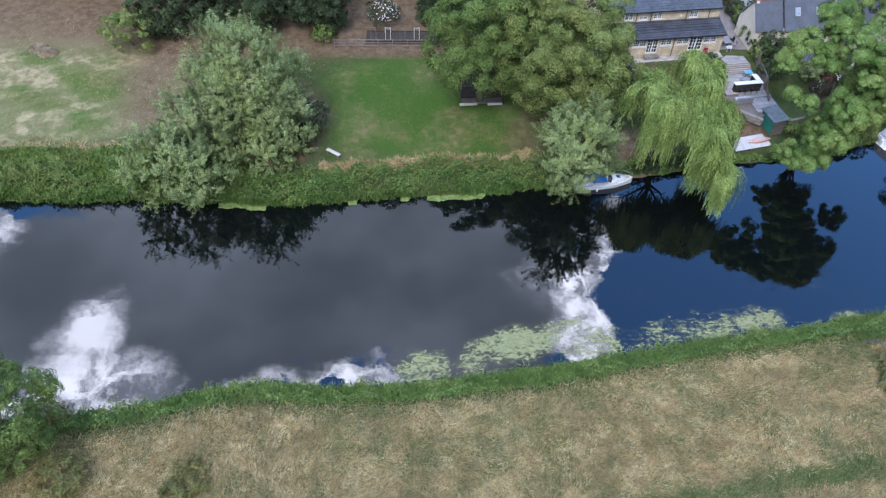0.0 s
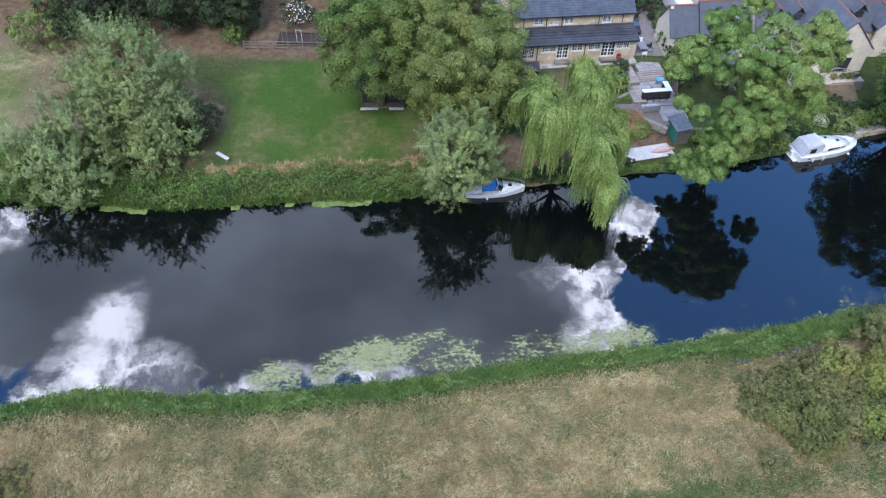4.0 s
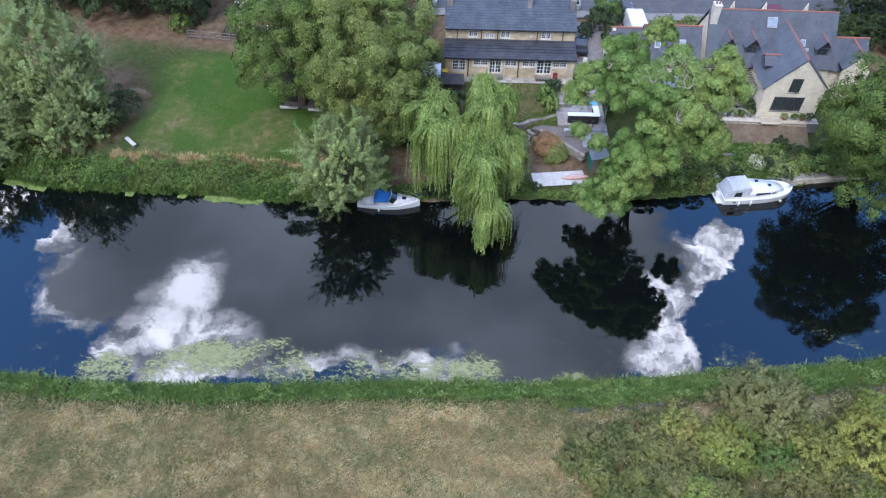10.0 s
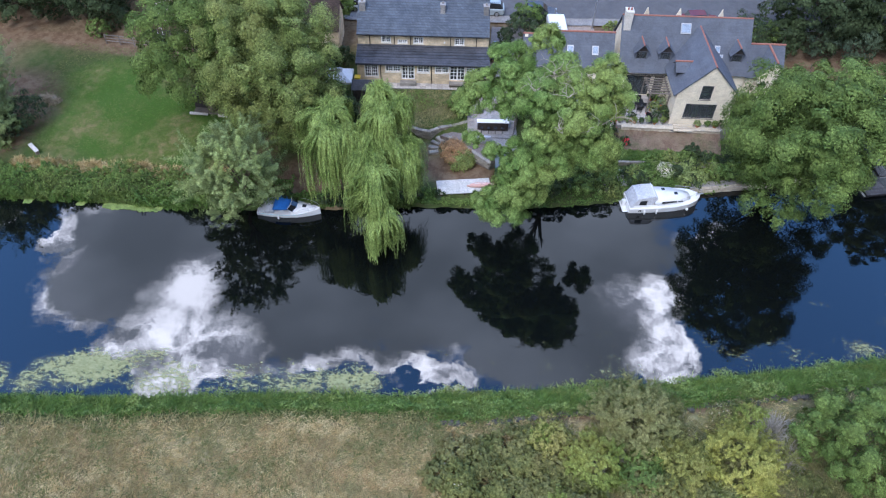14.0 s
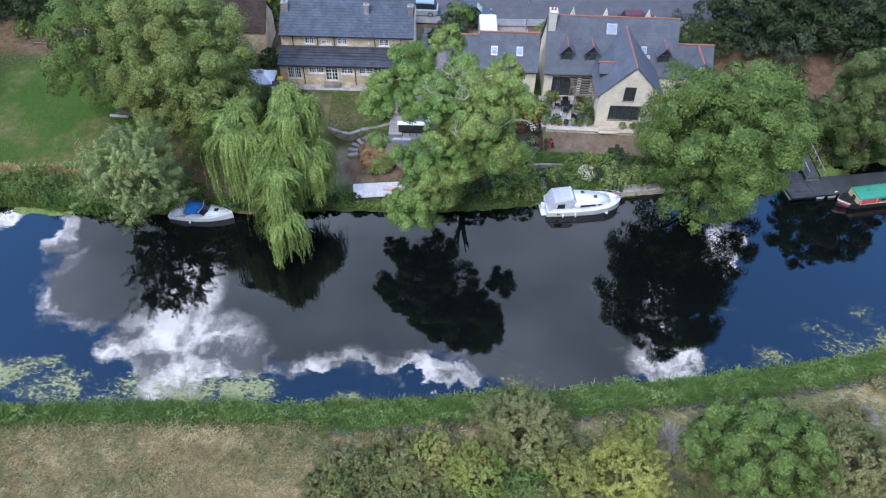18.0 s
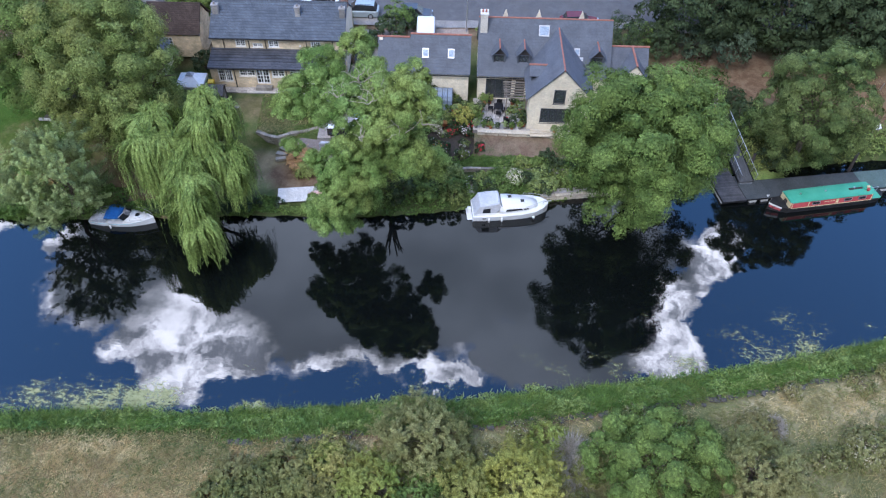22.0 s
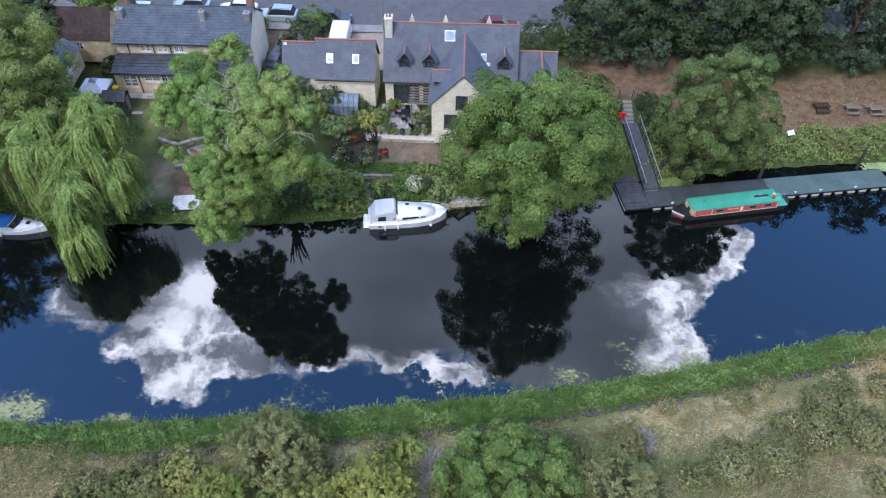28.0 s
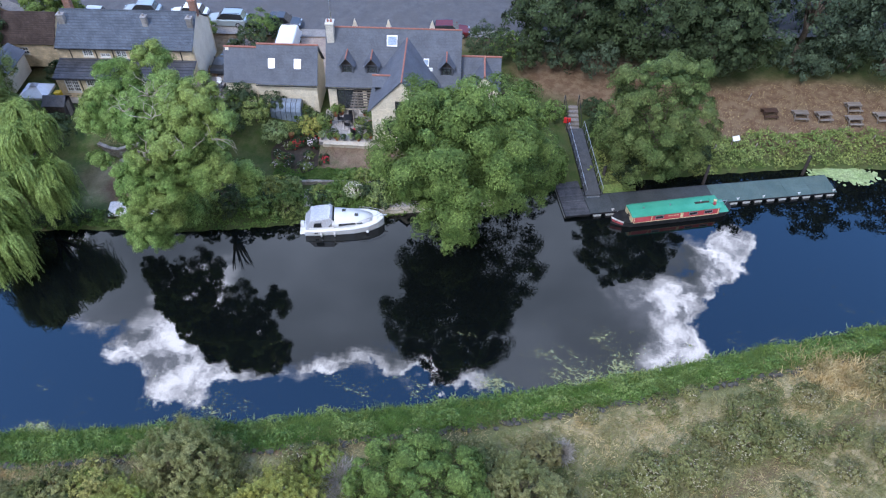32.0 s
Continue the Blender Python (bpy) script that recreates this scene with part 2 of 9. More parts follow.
def height(x, y):
    """Ground height over the plan; the water lies at 0."""
    x, y = np.asarray(x, float), np.asarray(y, float)
    f, n = far_bank(x), near_bank(x)
    f = f + 0.18 * wob(x, y * 0.2, 0.9)
    n = n + 0.15 * wob(x, y * 0.2, 1.1)
    df, dn = (y - f) * 0.96, (n - y) * 0.96
    bed = -np.clip(np.minimum(-df, -dn) * 0.7, 0, 1.8)
    lift = 0.2 + 0.6 * sm(df, 0, 1.6)
    left = lift + 0.045 * np.clip(df, 0, 60)
    mid = lift + 0.06 * np.clip(df, 0, 9) + 1.7 * sm(df, 7.5, 13.5) + 0.02 * np.clip(df - 13, 0, 60)
    right = lift + 0.11 * np.clip(df, 0, 12) + 0.04 * np.clip(df - 12, 0, 60)
    low = sm(x, 40, 45) * (1 - sm(x, 61, 65)) * (1 - sm(y - 0.15 * (x - 47), 81.5, 85.5))
    mid = np.where(mid > 2.3, mid * (1 - low) + 2.3 * low, mid)
    shelf = lift + 0.06 * np.clip(df, 0, 8.2) + 1.05 * sm(df, 8.2, 9.3) + 0.75 * sm(df, 10, 14) + 0.02 * np.clip(df - 13, 0, 60)
    ws = sm(x, 23, 26) * (1 - sm(x, 37, 38.2))
    mid = mid * (1 - ws) + shelf * ws
    wm = sm(x, 13, 21) * (1 - sm(x, 61, 67))
    wr = sm(x, 61, 67)
    far = left * (1 - wm - wr) + mid * wm + right * wr
    u, v = (x - 19.6) * 0.9871 + (y - 72.2) * 0.1599, (y - 72.2) * 0.9871 - (x - 19.6) * 0.1599
    far = np.where((u > 11.7) & (u < 17.4) & (v > -8.2) & (v < -1.06), np.minimum(far, 2.28), far)
    far = far * (1 - sm(y, 180, 400)) + 4.0 * sm(y, 180, 400) + 0.05 * wob(x, y)
    near = 0.2 + 0.75 * sm(dn, 0, 1.8) + 0.012 * np.clip(dn, 0, 60) + 0.08 * wob(x, y, 0.7) + 0.03 * wob(x, y, 2.3)
    return np.where(df > 0, far, np.where(dn > 0, near, bed))


def gz(x, y):
    return float(height(x, y))


def mesh_of(name, verts, faces, material=None, smooth=False):
    me = bpy.data.meshes.new(name)
    verts = np.asarray(verts, np.float32)
    faces = np.asarray(faces, np.int32)
    k = faces.shape[1]
    me.vertices.add(len(verts))
    me.vertices.foreach_set("co", verts.ravel())
    me.loops.add(faces.size)
    me.loops.foreach_set("vertex_index", faces.ravel())
    me.polygons.add(len(faces))
    me.polygons.foreach_set("loop_start", np.arange(0, faces.size, k, dtype=np.int32))
    me.polygons.foreach_set("use_smooth", np.full(len(faces), smooth, bool))
    me.update(calc_edges=True)
    if material:
        me.materials.append(material)
    return me


# ---- ground and river ----
def axis(lo, hi, step):
    fine = list(np.arange(lo, hi + step / 2, step))
    out, s, v = [], step, hi
    while v < 2400:
        s *= 1.35
        v += s
        out.append(v)
    low, s, v = [], step, lo
    while v > -2400:
        s *= 1.35
        v -= s
        low.append(v)
    return np.array(low[::-1] + fine + out)


def ground_material():
    m = bpy.data.materials.new("ground_grass_and_soil")
    m.use_nodes = True
    n = Nodes(m.node_tree)
    co = n.add("ShaderNodeNewGeometry").outputs["Position"]
    zone_at = n.add("ShaderNodeAttribute")
    zone_at.attribute_name = "zone"
    zone = zone_at.outputs["Color"]
    z = n.add("ShaderNodeSeparateColor", {0: zone})
    n1 = n.noise(co, 0.22, 6, 0.62).outputs[0]
    n2 = n.noise(co, 1.1, 6, 0.65).outputs[0]
    n3 = n.noise(n.vmath("MULTIPLY", co, (1, 2.4, 1)), 7.0, 5, 0.7).outputs[0]
    dry = n.mix(n.step(n2, 0.38, 0.62), (0.46, 0.385, 0.22), (0.23, 0.2, 0.1))
    dry = n.mix(n.step(n1, 0.47, 0.6, 0.0, 0.8), dry, (0.16, 0.175, 0.07))
    lawn = n.mix(n.step(n1, 0.40, 0.62), (0.06, 0.12, 0.02), (0.098, 0.135, 0.032))
    lawn = n.mix(n.math("MULTIPLY", n.step(n2, 0.42, 0.66), n.step(n1, 0.45, 0.62)), lawn, (0.21, 0.18, 0.085))
    soil = n.mix(n.step(n2, 0.35, 0.65), (0.135, 0.085, 0.052), (0.21, 0.15, 0.095))
    edge = n.mix(n.step(n2, 0.3, 0.7), (0.05, 0.08, 0.022), (0.09, 0.1, 0.04))
    c = n.mix(z.outputs[0], edge, dry)
    c = n.mix(z.outputs[1], c, lawn)
    c = n.mix(z.outputs[2], c, soil)
    c = n.add("ShaderNodeVectorMath", {0: c, 3: n.step(n3, 0.2, 0.8, 0.72, 1.28)}, operation="SCALE").outputs[0]
    bump = n.add("ShaderNodeBump", {"Height": n3, "Strength": 0.5, "Distance": 0.12})
    b = n.add("ShaderNodeBsdfPrincipled", {"Base Color": c, "Roughness": 0.95, "Specular IOR Level": 0.1, "Normal": bump.outputs[0]})
    n.add("ShaderNodeOutputMaterial", {0: b})
    return m


def blob(x, y, cx, cy, rx, ry, soft=0.3, turn=0.0):
    c, s = math.cos(radians(turn)), math.sin(radians(turn))
    u, v = ((x - cx) * c + (y - cy) * s) / rx, (-(x - cx) * s + (y - cy) * c) / ry
    r = np.sqrt(u * u + v * v) + 0.12 * wob(x, y, 0.8)
    return 1 - sm(r, 1 - soft, 1 + soft)


def strip(x, y, pts, width, soft=0.4):
    """1 along a trodden line of the plan."""
    best = np.full(np.shape(x), 1e9)
    for (ax, ay), (bx, by) in zip(pts, pts[1:]):
        t = np.clip(((x - ax) * (bx - ax) + (y - ay) * (by - ay)) / ((bx - ax)**2 + (by - ay)**2), 0, 1)
        best = np.minimum(best, np.hypot(x - ax - t * (bx - ax), y - ay - t * (by - ay)))
    return 1 - sm(best + 0.15 * wob(x, y, 1.5), width * (1 - soft), width * (1 + soft))


def build_ground():
    xs, ys = axis(-80, 135, 0.7), axis(8, 125, 0.55)
    X, Y = np.meshgrid(xs, ys)
    Z = height(X, Y)
    nx, ny = len(xs), len(ys)
    i = (np.arange(ny - 1)[:, None] * nx + np.arange(nx - 1)[None, :]).ravel()
    me = mesh_of("ground", np.stack([X, Y, Z], -1).reshape(-1, 3), np.stack([i, i + 1, i + nx + 1, i + nx], 1), None, True)
    f, n = far_bank(X), near_bank(X)
    df, dn = y_minus(Y, f), y_minus(n, Y)
    dry = sm(dn, 2.2, 3.6) + 0.9 * blob(X, Y, -48, 68, 24, 12) * (df > 3)
    scrub = blob(X, Y, 62, 34, 29, 7, 0.25, 17)
    dry = dry * (1 - 0.55 * scrub) + 0.8 * blob(X, Y, 28.7, 63.0, 1.6, 3.0)
    lawn = blob(X, Y, 0.3, 65.6, 14.2, 9.8, 0.18, 3) + 0.95 * blob(X, Y, -48, 66, 20, 9) * sm(wob(X, Y * 1.6, 0.32) + 0.5 * wob(X, Y, 0.9), -0.5, 0.5) + blob(X, Y, 52, 69, 7, 1.6, 0.3, 9) + 0.45 * blob(X, Y, 28, 69, 4, 3.2) + 0.35 * blob(X, Y, 30, 30, 8, 6)
    soil = blob(X, Y, -16.5, 62, 5.5, 7) + blob(X, Y, -27, 69, 7, 10) * 0.8 + blob(X, Y, -8, 75.4, 12, 1.6) + blob(X, Y, 11, 60, 3, 5) * 0.6 + blob(X, Y, 20, 58.5, 5.5, 3.5) + blob(X, Y, 51.5, 71.2, 4.6, 1.2, 0.3, 9)
    soil = soil + blob(X, Y, 96, 87, 16, 5.5, 0.3, 12) + blob(X, Y, 74, 88, 9, 5) + sm(df, 20, 26) * (1 - sm(df, 60, 90)) * 0.9 + 0.5 * blob(X, Y, 27.6, 63.4, 2, 2) + blob(X, Y, 32.6, 62.4, 3.6, 2.4, 0.2) + 0.5 * blob(X, Y, 26.5, 70, 4, 1.6)
    soil = soil + 0.6 * strip(X, Y, [(33.5, 31), (34.8, 28.5), (36.5, 26), (40, 20)], 0.5) + 0.75 * strip(X, Y, [(103, 54), (97, 51.4), (93, 48.6), (85, 42), (80, 38)], 0.55)
    soil = soil + 0.35 * sm(dn, 1.9, 2.3) * (1 - sm(dn, 2.6, 3.2)) + 0.8 * strip(X, Y, [(44, 37.2), (54, 40), (62, 42.6)], 0.8) + 0.35 * strip(X, Y, [(2, 29), (1.1, 25.4), (0.3, 20)], 0.4)
    soil = soil + 0.9 * strip(X, Y, [(-12.7, 64.7), (-12.7, 56.7)], 0.6)
    lawn = lawn + 0.9 * strip(X, Y, [(0, 17.5), (17, 21), (33, 24), (45, 26)], 0.8)
    far_out = sm(np.abs(X - 30), 150, 260)
    col = np.stack([np.clip(dry, 0, 1), np.clip(lawn + 0.5 * far_out, 0, 1), np.clip(soil, 0, 1), np.ones_like(X)], -1)
    attr = me.color_attributes.new("zone", "FLOAT_COLOR", "POINT")
    attr.data.foreach_set("color", col.astype(np.float32).ravel())
    me.materials.append(ground_material())
    tagged(new("ground", me), "dry meadow, mown lawn and garden soil on both river banks", "ground", kind="structure")


def y_minus(a, b):
    return (a - b) * 0.96


build_ground()


def build_water():
    xs = np.concatenate([[-900, -500, -300, -200, -140], np.arange(-100, 160, 4.0), [200, 300, 400]])
    f, n = far_bank(xs) + 1.4, near_bank(xs) - 1.4
    v = np.concatenate([np.stack([xs, n, 0 * xs], 1), np.stack([xs, f, 0 * xs], 1)])
    k = len(xs)
    i = np.arange(k - 1)
    me = mesh_of("water", v, np.stack([i, i + 1, i + k + 1, i + k], 1), water_mat(), True)
    tagged(new("water", me), "still dark river water mirroring clouds and trees", "river", kind="structure")


build_water()


# ---- building helpers ----
def part(name, bm, material, parent=None, label="", smooth=False):
    """Links a bmesh as one mesh object under a thing or a part."""
    me = bpy.data.meshes.new(name)
    bm.to_mesh(me)
    bm.free()
    if smooth:
        me.polygons.foreach_set("use_smooth", np.ones(len(me.polygons), bool))
    for m_ in material if isinstance(material, (list, tuple)) else [material]:
        me.materials.append(m_)
    ob = new(name, me)
    if parent:
        ob.parent = parent
    return tagged(ob, label)


def thing(name, m, label="", category="", group="", kind=""):
    ob = new(name)
    ob.empty_display_size = 0.3
    ob.matrix_world = m
    return tagged(ob, label, category, group, kind)


def box(bm, x0, y0, z0, x1, y1, z1, bevel=0.0, m=None):
    r = bmesh.ops.create_cube(bm, size=1.0, matrix=Matrix.LocRotScale(((x0 + x1) / 2, (y0 + y1) / 2, (z0 + z1) / 2), None, (x1 - x0, y1 - y0, z1 - z0)))
    vs = r["verts"]
    if bevel:
        es = list({e for v in vs for e in v.link_edges})
        vs = bmesh.ops.bevel(bm, geom=es, offset=bevel, segments=1, affect="EDGES")["verts"]
    if m is not None:
        bmesh.ops.transform(bm, matrix=m, verts=vs)
    return bm


def boxes(*rows, bevel=0.0):
    bm = bmesh.new()
    for r in rows:
        box(bm, *r, bevel=bevel)
    return bm


def tube(bm, a, b, ra, rb=None, seg=8):
    a, b = Vector(a), Vector(b)
    d = b - a
    m = Matrix.Translation((a + b) / 2) @ d.to_track_quat("Z", "Y").to_matrix().to_4x4()
    bmesh.ops.create_cone(bm, cap_ends=True, segments=seg, radius1=ra, radius2=ra if rb is None else rb, depth=d.length, matrix=m)
    return bm


def poly(bm, pts, depth=None):
    """A flat face; with depth, a slab pushed out by that vector."""
    vs = [bm.verts.new(p) for p in pts]
    f = bm.faces.new(vs)
    if depth is not None:
        r = bmesh.ops.extrude_face_region(bm, geom=[f])
        bmesh.ops.translate(bm, vec=Vector(depth), verts=[v for v in r["geom"] if isinstance(v, bmesh.types.BMVert)])
        bmesh.ops.recalc_face_normals(bm, faces=bm.faces)
    return bm


# ---- plants ----
def leaf_mesh(name, pos, nrm, along, length, width, material):
    """Tapering leaves at pos, facing nrm, with their long side along 'along'; each is broad at its foot and runs to a point."""
    nrm = nrm / np.maximum(np.linalg.norm(nrm, axis=1, keepdims=True), 1e-6)
    side = np.cross(nrm, along)
    side /= np.maximum(np.linalg.norm(side, axis=1, keepdims=True), 1e-6)
    al = np.cross(side, nrm)
    L, W = length[:, None] / 2, width[:, None] / 2
    v = np.stack([pos - al * L * 0.7 - side * W, pos - al * L * 0.7 + side * W, pos + al * L], 1).reshape(-1, 3)
    i = np.arange(len(pos)) * 3
    return mesh_of(name, v, np.stack([i, i + 1, i + 2], 1), material)


def unit(rng, n):
    v = rng.normal(size=(n, 3))
    return v / np.linalg.norm(v, axis=1, keepdims=True)


def limbs(rng, base, top_z, spread, count, r0):
    """A tapered trunk with bent limbs, in one mesh."""
    bm = bmesh.new()
    p = Vector(base)
    H = top_z - p.z
    fork = p + Vector((rng.normal() * 0.2, rng.normal() * 0.2, H * 0.38))
    mid = (p + fork) / 2 + Vector((rng.normal() * 0.15, rng.normal() * 0.15, 0))
    tube(bm, p - Vector((0, 0, 0.3)), mid, r0 * 1.25, r0 * 0.95)
    tube(bm, mid, fork, r0 * 0.95, r0 * 0.8)
    for k in range(count):
        ang = 2 * math.pi * (k + rng.random() * 0.6) / count
        out = spread * (0.35 + 0.5 * rng.random())
        start = mid.lerp(fork, 0.3 + 0.7 * rng.random())
        knee = start + Vector((math.cos(ang) * out * 0.45, math.sin(ang) * out * 0.45, H * (0.16 + 0.12 * rng.random())))
        end = knee + Vector((math.cos(ang + 0.3) * out * 0.5, math.sin(ang + 0.3) * out * 0.5, H * (0.14 + 0.18 * rng.random())))
        tube(bm, start, knee, r0 * 0.5, r0 * 0.3, 6)
        tube(bm, knee, end, r0 * 0.3, r0 * 0.08, 5)
        for s in range(2):
            a2 = ang + rng.normal() * 0.9
            tip = knee.lerp(end, 0.4 + 0.3 * s) + Vector((math.cos(a2) * out * 0.35, math.sin(a2) * out * 0.35, H * 0.1 * rng.random()))
            tube(bm, knee.lerp(end, 0.2 + 0.3 * s), tip, r0 * 0.17, r0 * 0.05, 5)
    tube(bm, fork, fork + Vector((rng.normal() * 0.3, rng.normal() * 0.3, H * 0.42)), r0 * 0.6, r0 * 0.1, 6)
    return bm


def spread(rng, n, low):
    """Directions spread evenly over a ball, but for its underside below low."""
    k = np.arange(n) + 0.5
    z = 1 - (1 - low) * k / n
    a = k * 2.39996 + rng.random() * 6.28
    q = np.sqrt(np.maximum(0, 1 - z * z))
    d = np.stack([q * np.cos(a), q * np.sin(a), z], 1) + rng.normal(size=(n, 3)) * 1.1 / math.sqrt(n)
    return d / np.linalg.norm(d, axis=1, keepdims=True)


def crown(rng, c, r, puffs, puff_r, leaves, size, aspect, style, material, low=-0.55, name="crown", fine=1.0, loose=0.09):
    """Leaves over an ellipsoid c, r, in rounded boughs that carry smaller tufts. style: 'broad' leaves face outwards, 'spray' leaves line upward sprigs."""
    c, r = np.asarray(c, float), np.asarray(r, float)
    leaves, size = int(leaves * LEAFY * fine), size * 0.735 / math.sqrt(fine)
    if style == "spray":
        puffs, puff_r = int(puffs * 2.6), puff_r * 0.8
    else:
        bough = puff_r * 0.74
        area = 4 * math.pi * ((r[0] * r[1])**1.6 / 3 + (r[0] * r[2])**1.6 / 3 + (r[1] * r[2])**1.6 / 3)**0.625
        puffs, puff_r = max(8, min(int(puffs * 4), int(area * (1 - low) / 2 * 1.55 / (math.pi * bough * bough)))), bough
    d = spread(rng, puffs, low)
    f = 1.02 - 0.36 * rng.random(puffs)**1.4
    f *= 1 + 0.13 * np.sin(d[:, 0] * 5 + c[0]) * np.cos(d[:, 1] * 4 + c[1])
    pc = c + d * r * f[:, None]
    pr = puff_r * (0.45 + 1.0 * rng.random(puffs)**1.4)
    if style == "spray":
        per = 10
        pw = np.repeat(np.arange(puffs), per)
        m = len(pw)
        u = unit(rng, m) + d[pw] * 0.6 + np.array([0, 0, 0.4])
        u /= np.linalg.norm(u, axis=1, keepdims=True)
        way = u + np.array([0, 0, 0.6]) + unit(rng, m) * 0.25
        way /= np.linalg.norm(way, axis=1, keepdims=True)
        reach = pr[pw] * (0.95 + 0.85 * rng.random(m))
        root = pc[pw] + unit(rng, m) * (pr[pw] * 0.25)[:, None]
        who = rng.choice(m, leaves, p=reach / reach.sum())
        s = 0.2 + 0.8 * rng.random(leaves)**0.8
        pos = root[who] + way[who] * (reach[who] * s)[:, None] + rng.normal(size=(leaves, 3)) * (0.075 * reach[who] * (1.35 - s))[:, None]
        size, aspect = size * 1.25, aspect * 0.95
        along = way[who] + unit(rng, leaves) * 0.33
        nrm = u[who] * 0.6 + d[pw[who]] * 0.6 + np.array([0, 0, 0.5]) + unit(rng, leaves) * 0.35
    else:
        per = 12
        pw = np.repeat(np.arange(puffs), per)
        m = len(pw)
        u = unit(rng, m) * 1.05 + d[pw] * 0.7 + np.array([0, 0, 0.55])
        u /= np.linalg.norm(u, axis=1, keepdims=True)
        sc = pc[pw] + u * (pr[pw] * (0.48 + 0.3 * rng.random(m)))[:, None]
        sr = pr[pw] * (0.34 + 0.22 * rng.random(m))
        core = int(leaves * 0.1)
        who = rng.choice(m, leaves - core, p=sr**2 / (sr**2).sum())
        n = len(who)
        v = unit(rng, n) + u[who] * 0.55 + np.array([0, 0, 0.35])
        v /= np.linalg.norm(v, axis=1, keepdims=True)
        pos = sc[who] + (v * (0.66 + 0.44 * rng.random((n, 1))) * np.array([1, 1, 0.85]) + rng.normal(size=(n, 3)) * loose) * sr[who][:, None]
        along = unit(rng, n) + u[who] * 0.5 - np.array([0, 0, 0.3])
        nrm = v * 0.5 + u[who] * 0.85 + unit(rng, n) * 0.28
        inner = unit(rng, core)
        inner = inner[inner[:, 2] > low]
        pos = np.concatenate([pos, c + inner * r * (0.35 + 0.4 * rng.random((len(inner), 1)))])
        along = np.concatenate([along, unit(rng, len(inner))])
        nrm = np.concatenate([nrm, unit(rng, len(inner)) + np.array([0, 0, 0.8])])
        leaves = len(pos)
    ln = size * (0.6 + 0.8 * rng.random(leaves))
    return leaf_mesh(name, pos, nrm, along, ln, ln * aspect, material)


LEAFY = 2.4
BARK = mat("bark", ((0.09, 0.07, 0.05), (0.16, 0.13, 0.1)), scale=3, rough=0.9, bump=0.6, stretch=(1, 1, 0.3), spec=0.15)


def tree(name, x, y, c, r, puffs, puff_r, leaves, size, aspect, style, material, label, seed, category="tree", r0=0.3, low=-0.55, limb=7, extra=(), fine=1.4, loose=0.09):
    rng = np.random.default_rng(seed)
    z = gz(x, y)
    t = thing(name, pose(x, y, z), label, category)
    inv = Matrix.Translation((-x, -y, -z))
    bm = limbs(rng, (0, 0, 0), c[2] + r[2] * 0.55 - z, min(r[0], r[1]), limb, r0)
    part("trunk", bm, BARK, t, smooth=True)
    me = crown(rng, (c[0] - x, c[1] - y, c[2] - z), r, puffs, puff_r, leaves, size, aspect, style, material, low, fine=fine, loose=loose)
    ob = new("crown", me)
    ob.parent = t
    for ec, er, ep, epr, el in extra:
        me = crown(rng, (ec[0] - x, ec[1] - y, ec[2] - z), er, ep, epr, el, size, aspect, style, material, low, fine=fine, loose=loose)
        o2 = new("crown", me)
        o2.parent = t
    return t


LEAF_SILVER = leaf_mat("leaf_silver_willow", (0.115, 0.165, 0.055), (0.265, 0.325, 0.12), (0.205, 0.26, 0.075))
LEAF_WEEP = leaf_mat("leaf_weeping_willow", (0.1, 0.155, 0.03), (0.275, 0.365, 0.095), (0.19, 0.255, 0.06))
LEAF_LIME = leaf_mat("leaf_robinia", (0.085, 0.155, 0.032), (0.21, 0.31, 0.082), (0.2, 0.26, 0.064))
LEAF_GREEN = leaf_mat("leaf_ash", (0.052, 0.092, 0.02), (0.158, 0.23, 0.054), (0.104, 0.15, 0.034))
LEAF_OLIVE = leaf_mat("leaf_olive", (0.098, 0.145, 0.032), (0.2, 0.25, 0.07), (0.17, 0.195, 0.05))
LEAF_MOSS = leaf_mat("leaf_moss", (0.055, 0.092, 0.024), (0.13, 0.175, 0.052), (0.1, 0.125, 0.035))
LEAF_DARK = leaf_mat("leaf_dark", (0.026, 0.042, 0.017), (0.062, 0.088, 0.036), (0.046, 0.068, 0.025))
LEAF_GOLD = leaf_mat("leaf_gold", (0.18, 0.2, 0.036), (0.33, 0.32, 0.075), (0.25, 0.265, 0.055))
LEAF_BLUE = leaf_mat("leaf_bluegreen", (0.038, 0.06, 0.034), (0.08, 0.112, 0.06), (0.06, 0.086, 0.042))
# ---- trees ----
tree("willow_tree", -18.6, 57.6, (-17.9, 59.0, 7.0), (4.9, 4.4, 6.3), 95, 1.55, 34000, 0.36, 0.23, "spray", LEAF_SILVER, "large silver-green willow leaning over the river bank", 11, r0=0.45, low=-0.85,
     extra=[((-23.6, 52.0, 3.4), (5.0, 3.6, 3.6), 42, 1.25, 11000), ((-14.2, 57.6, 3.6), (2.6, 2.8, 3.6), 24, 1.1, 5500), ((-22.4, 55.4, 5.0), (3.2, 3.2, 3.4), 24, 1.2, 8000), ((-16.2, 55.6, 2.8), (3.2, 2.2, 2.4), 22, 1.0, 6000)])
tree("broadleaf_tree", 5.2, 66.2, (4.6, 66.0, 9.0), (4.8, 4.8, 6.4), 46, 1.7, 17000, 0.36, 0.55, "broad", LEAF_GREEN, "bright green broadleaf tree beside the lawn", 12, r0=0.4, low=-0.6)
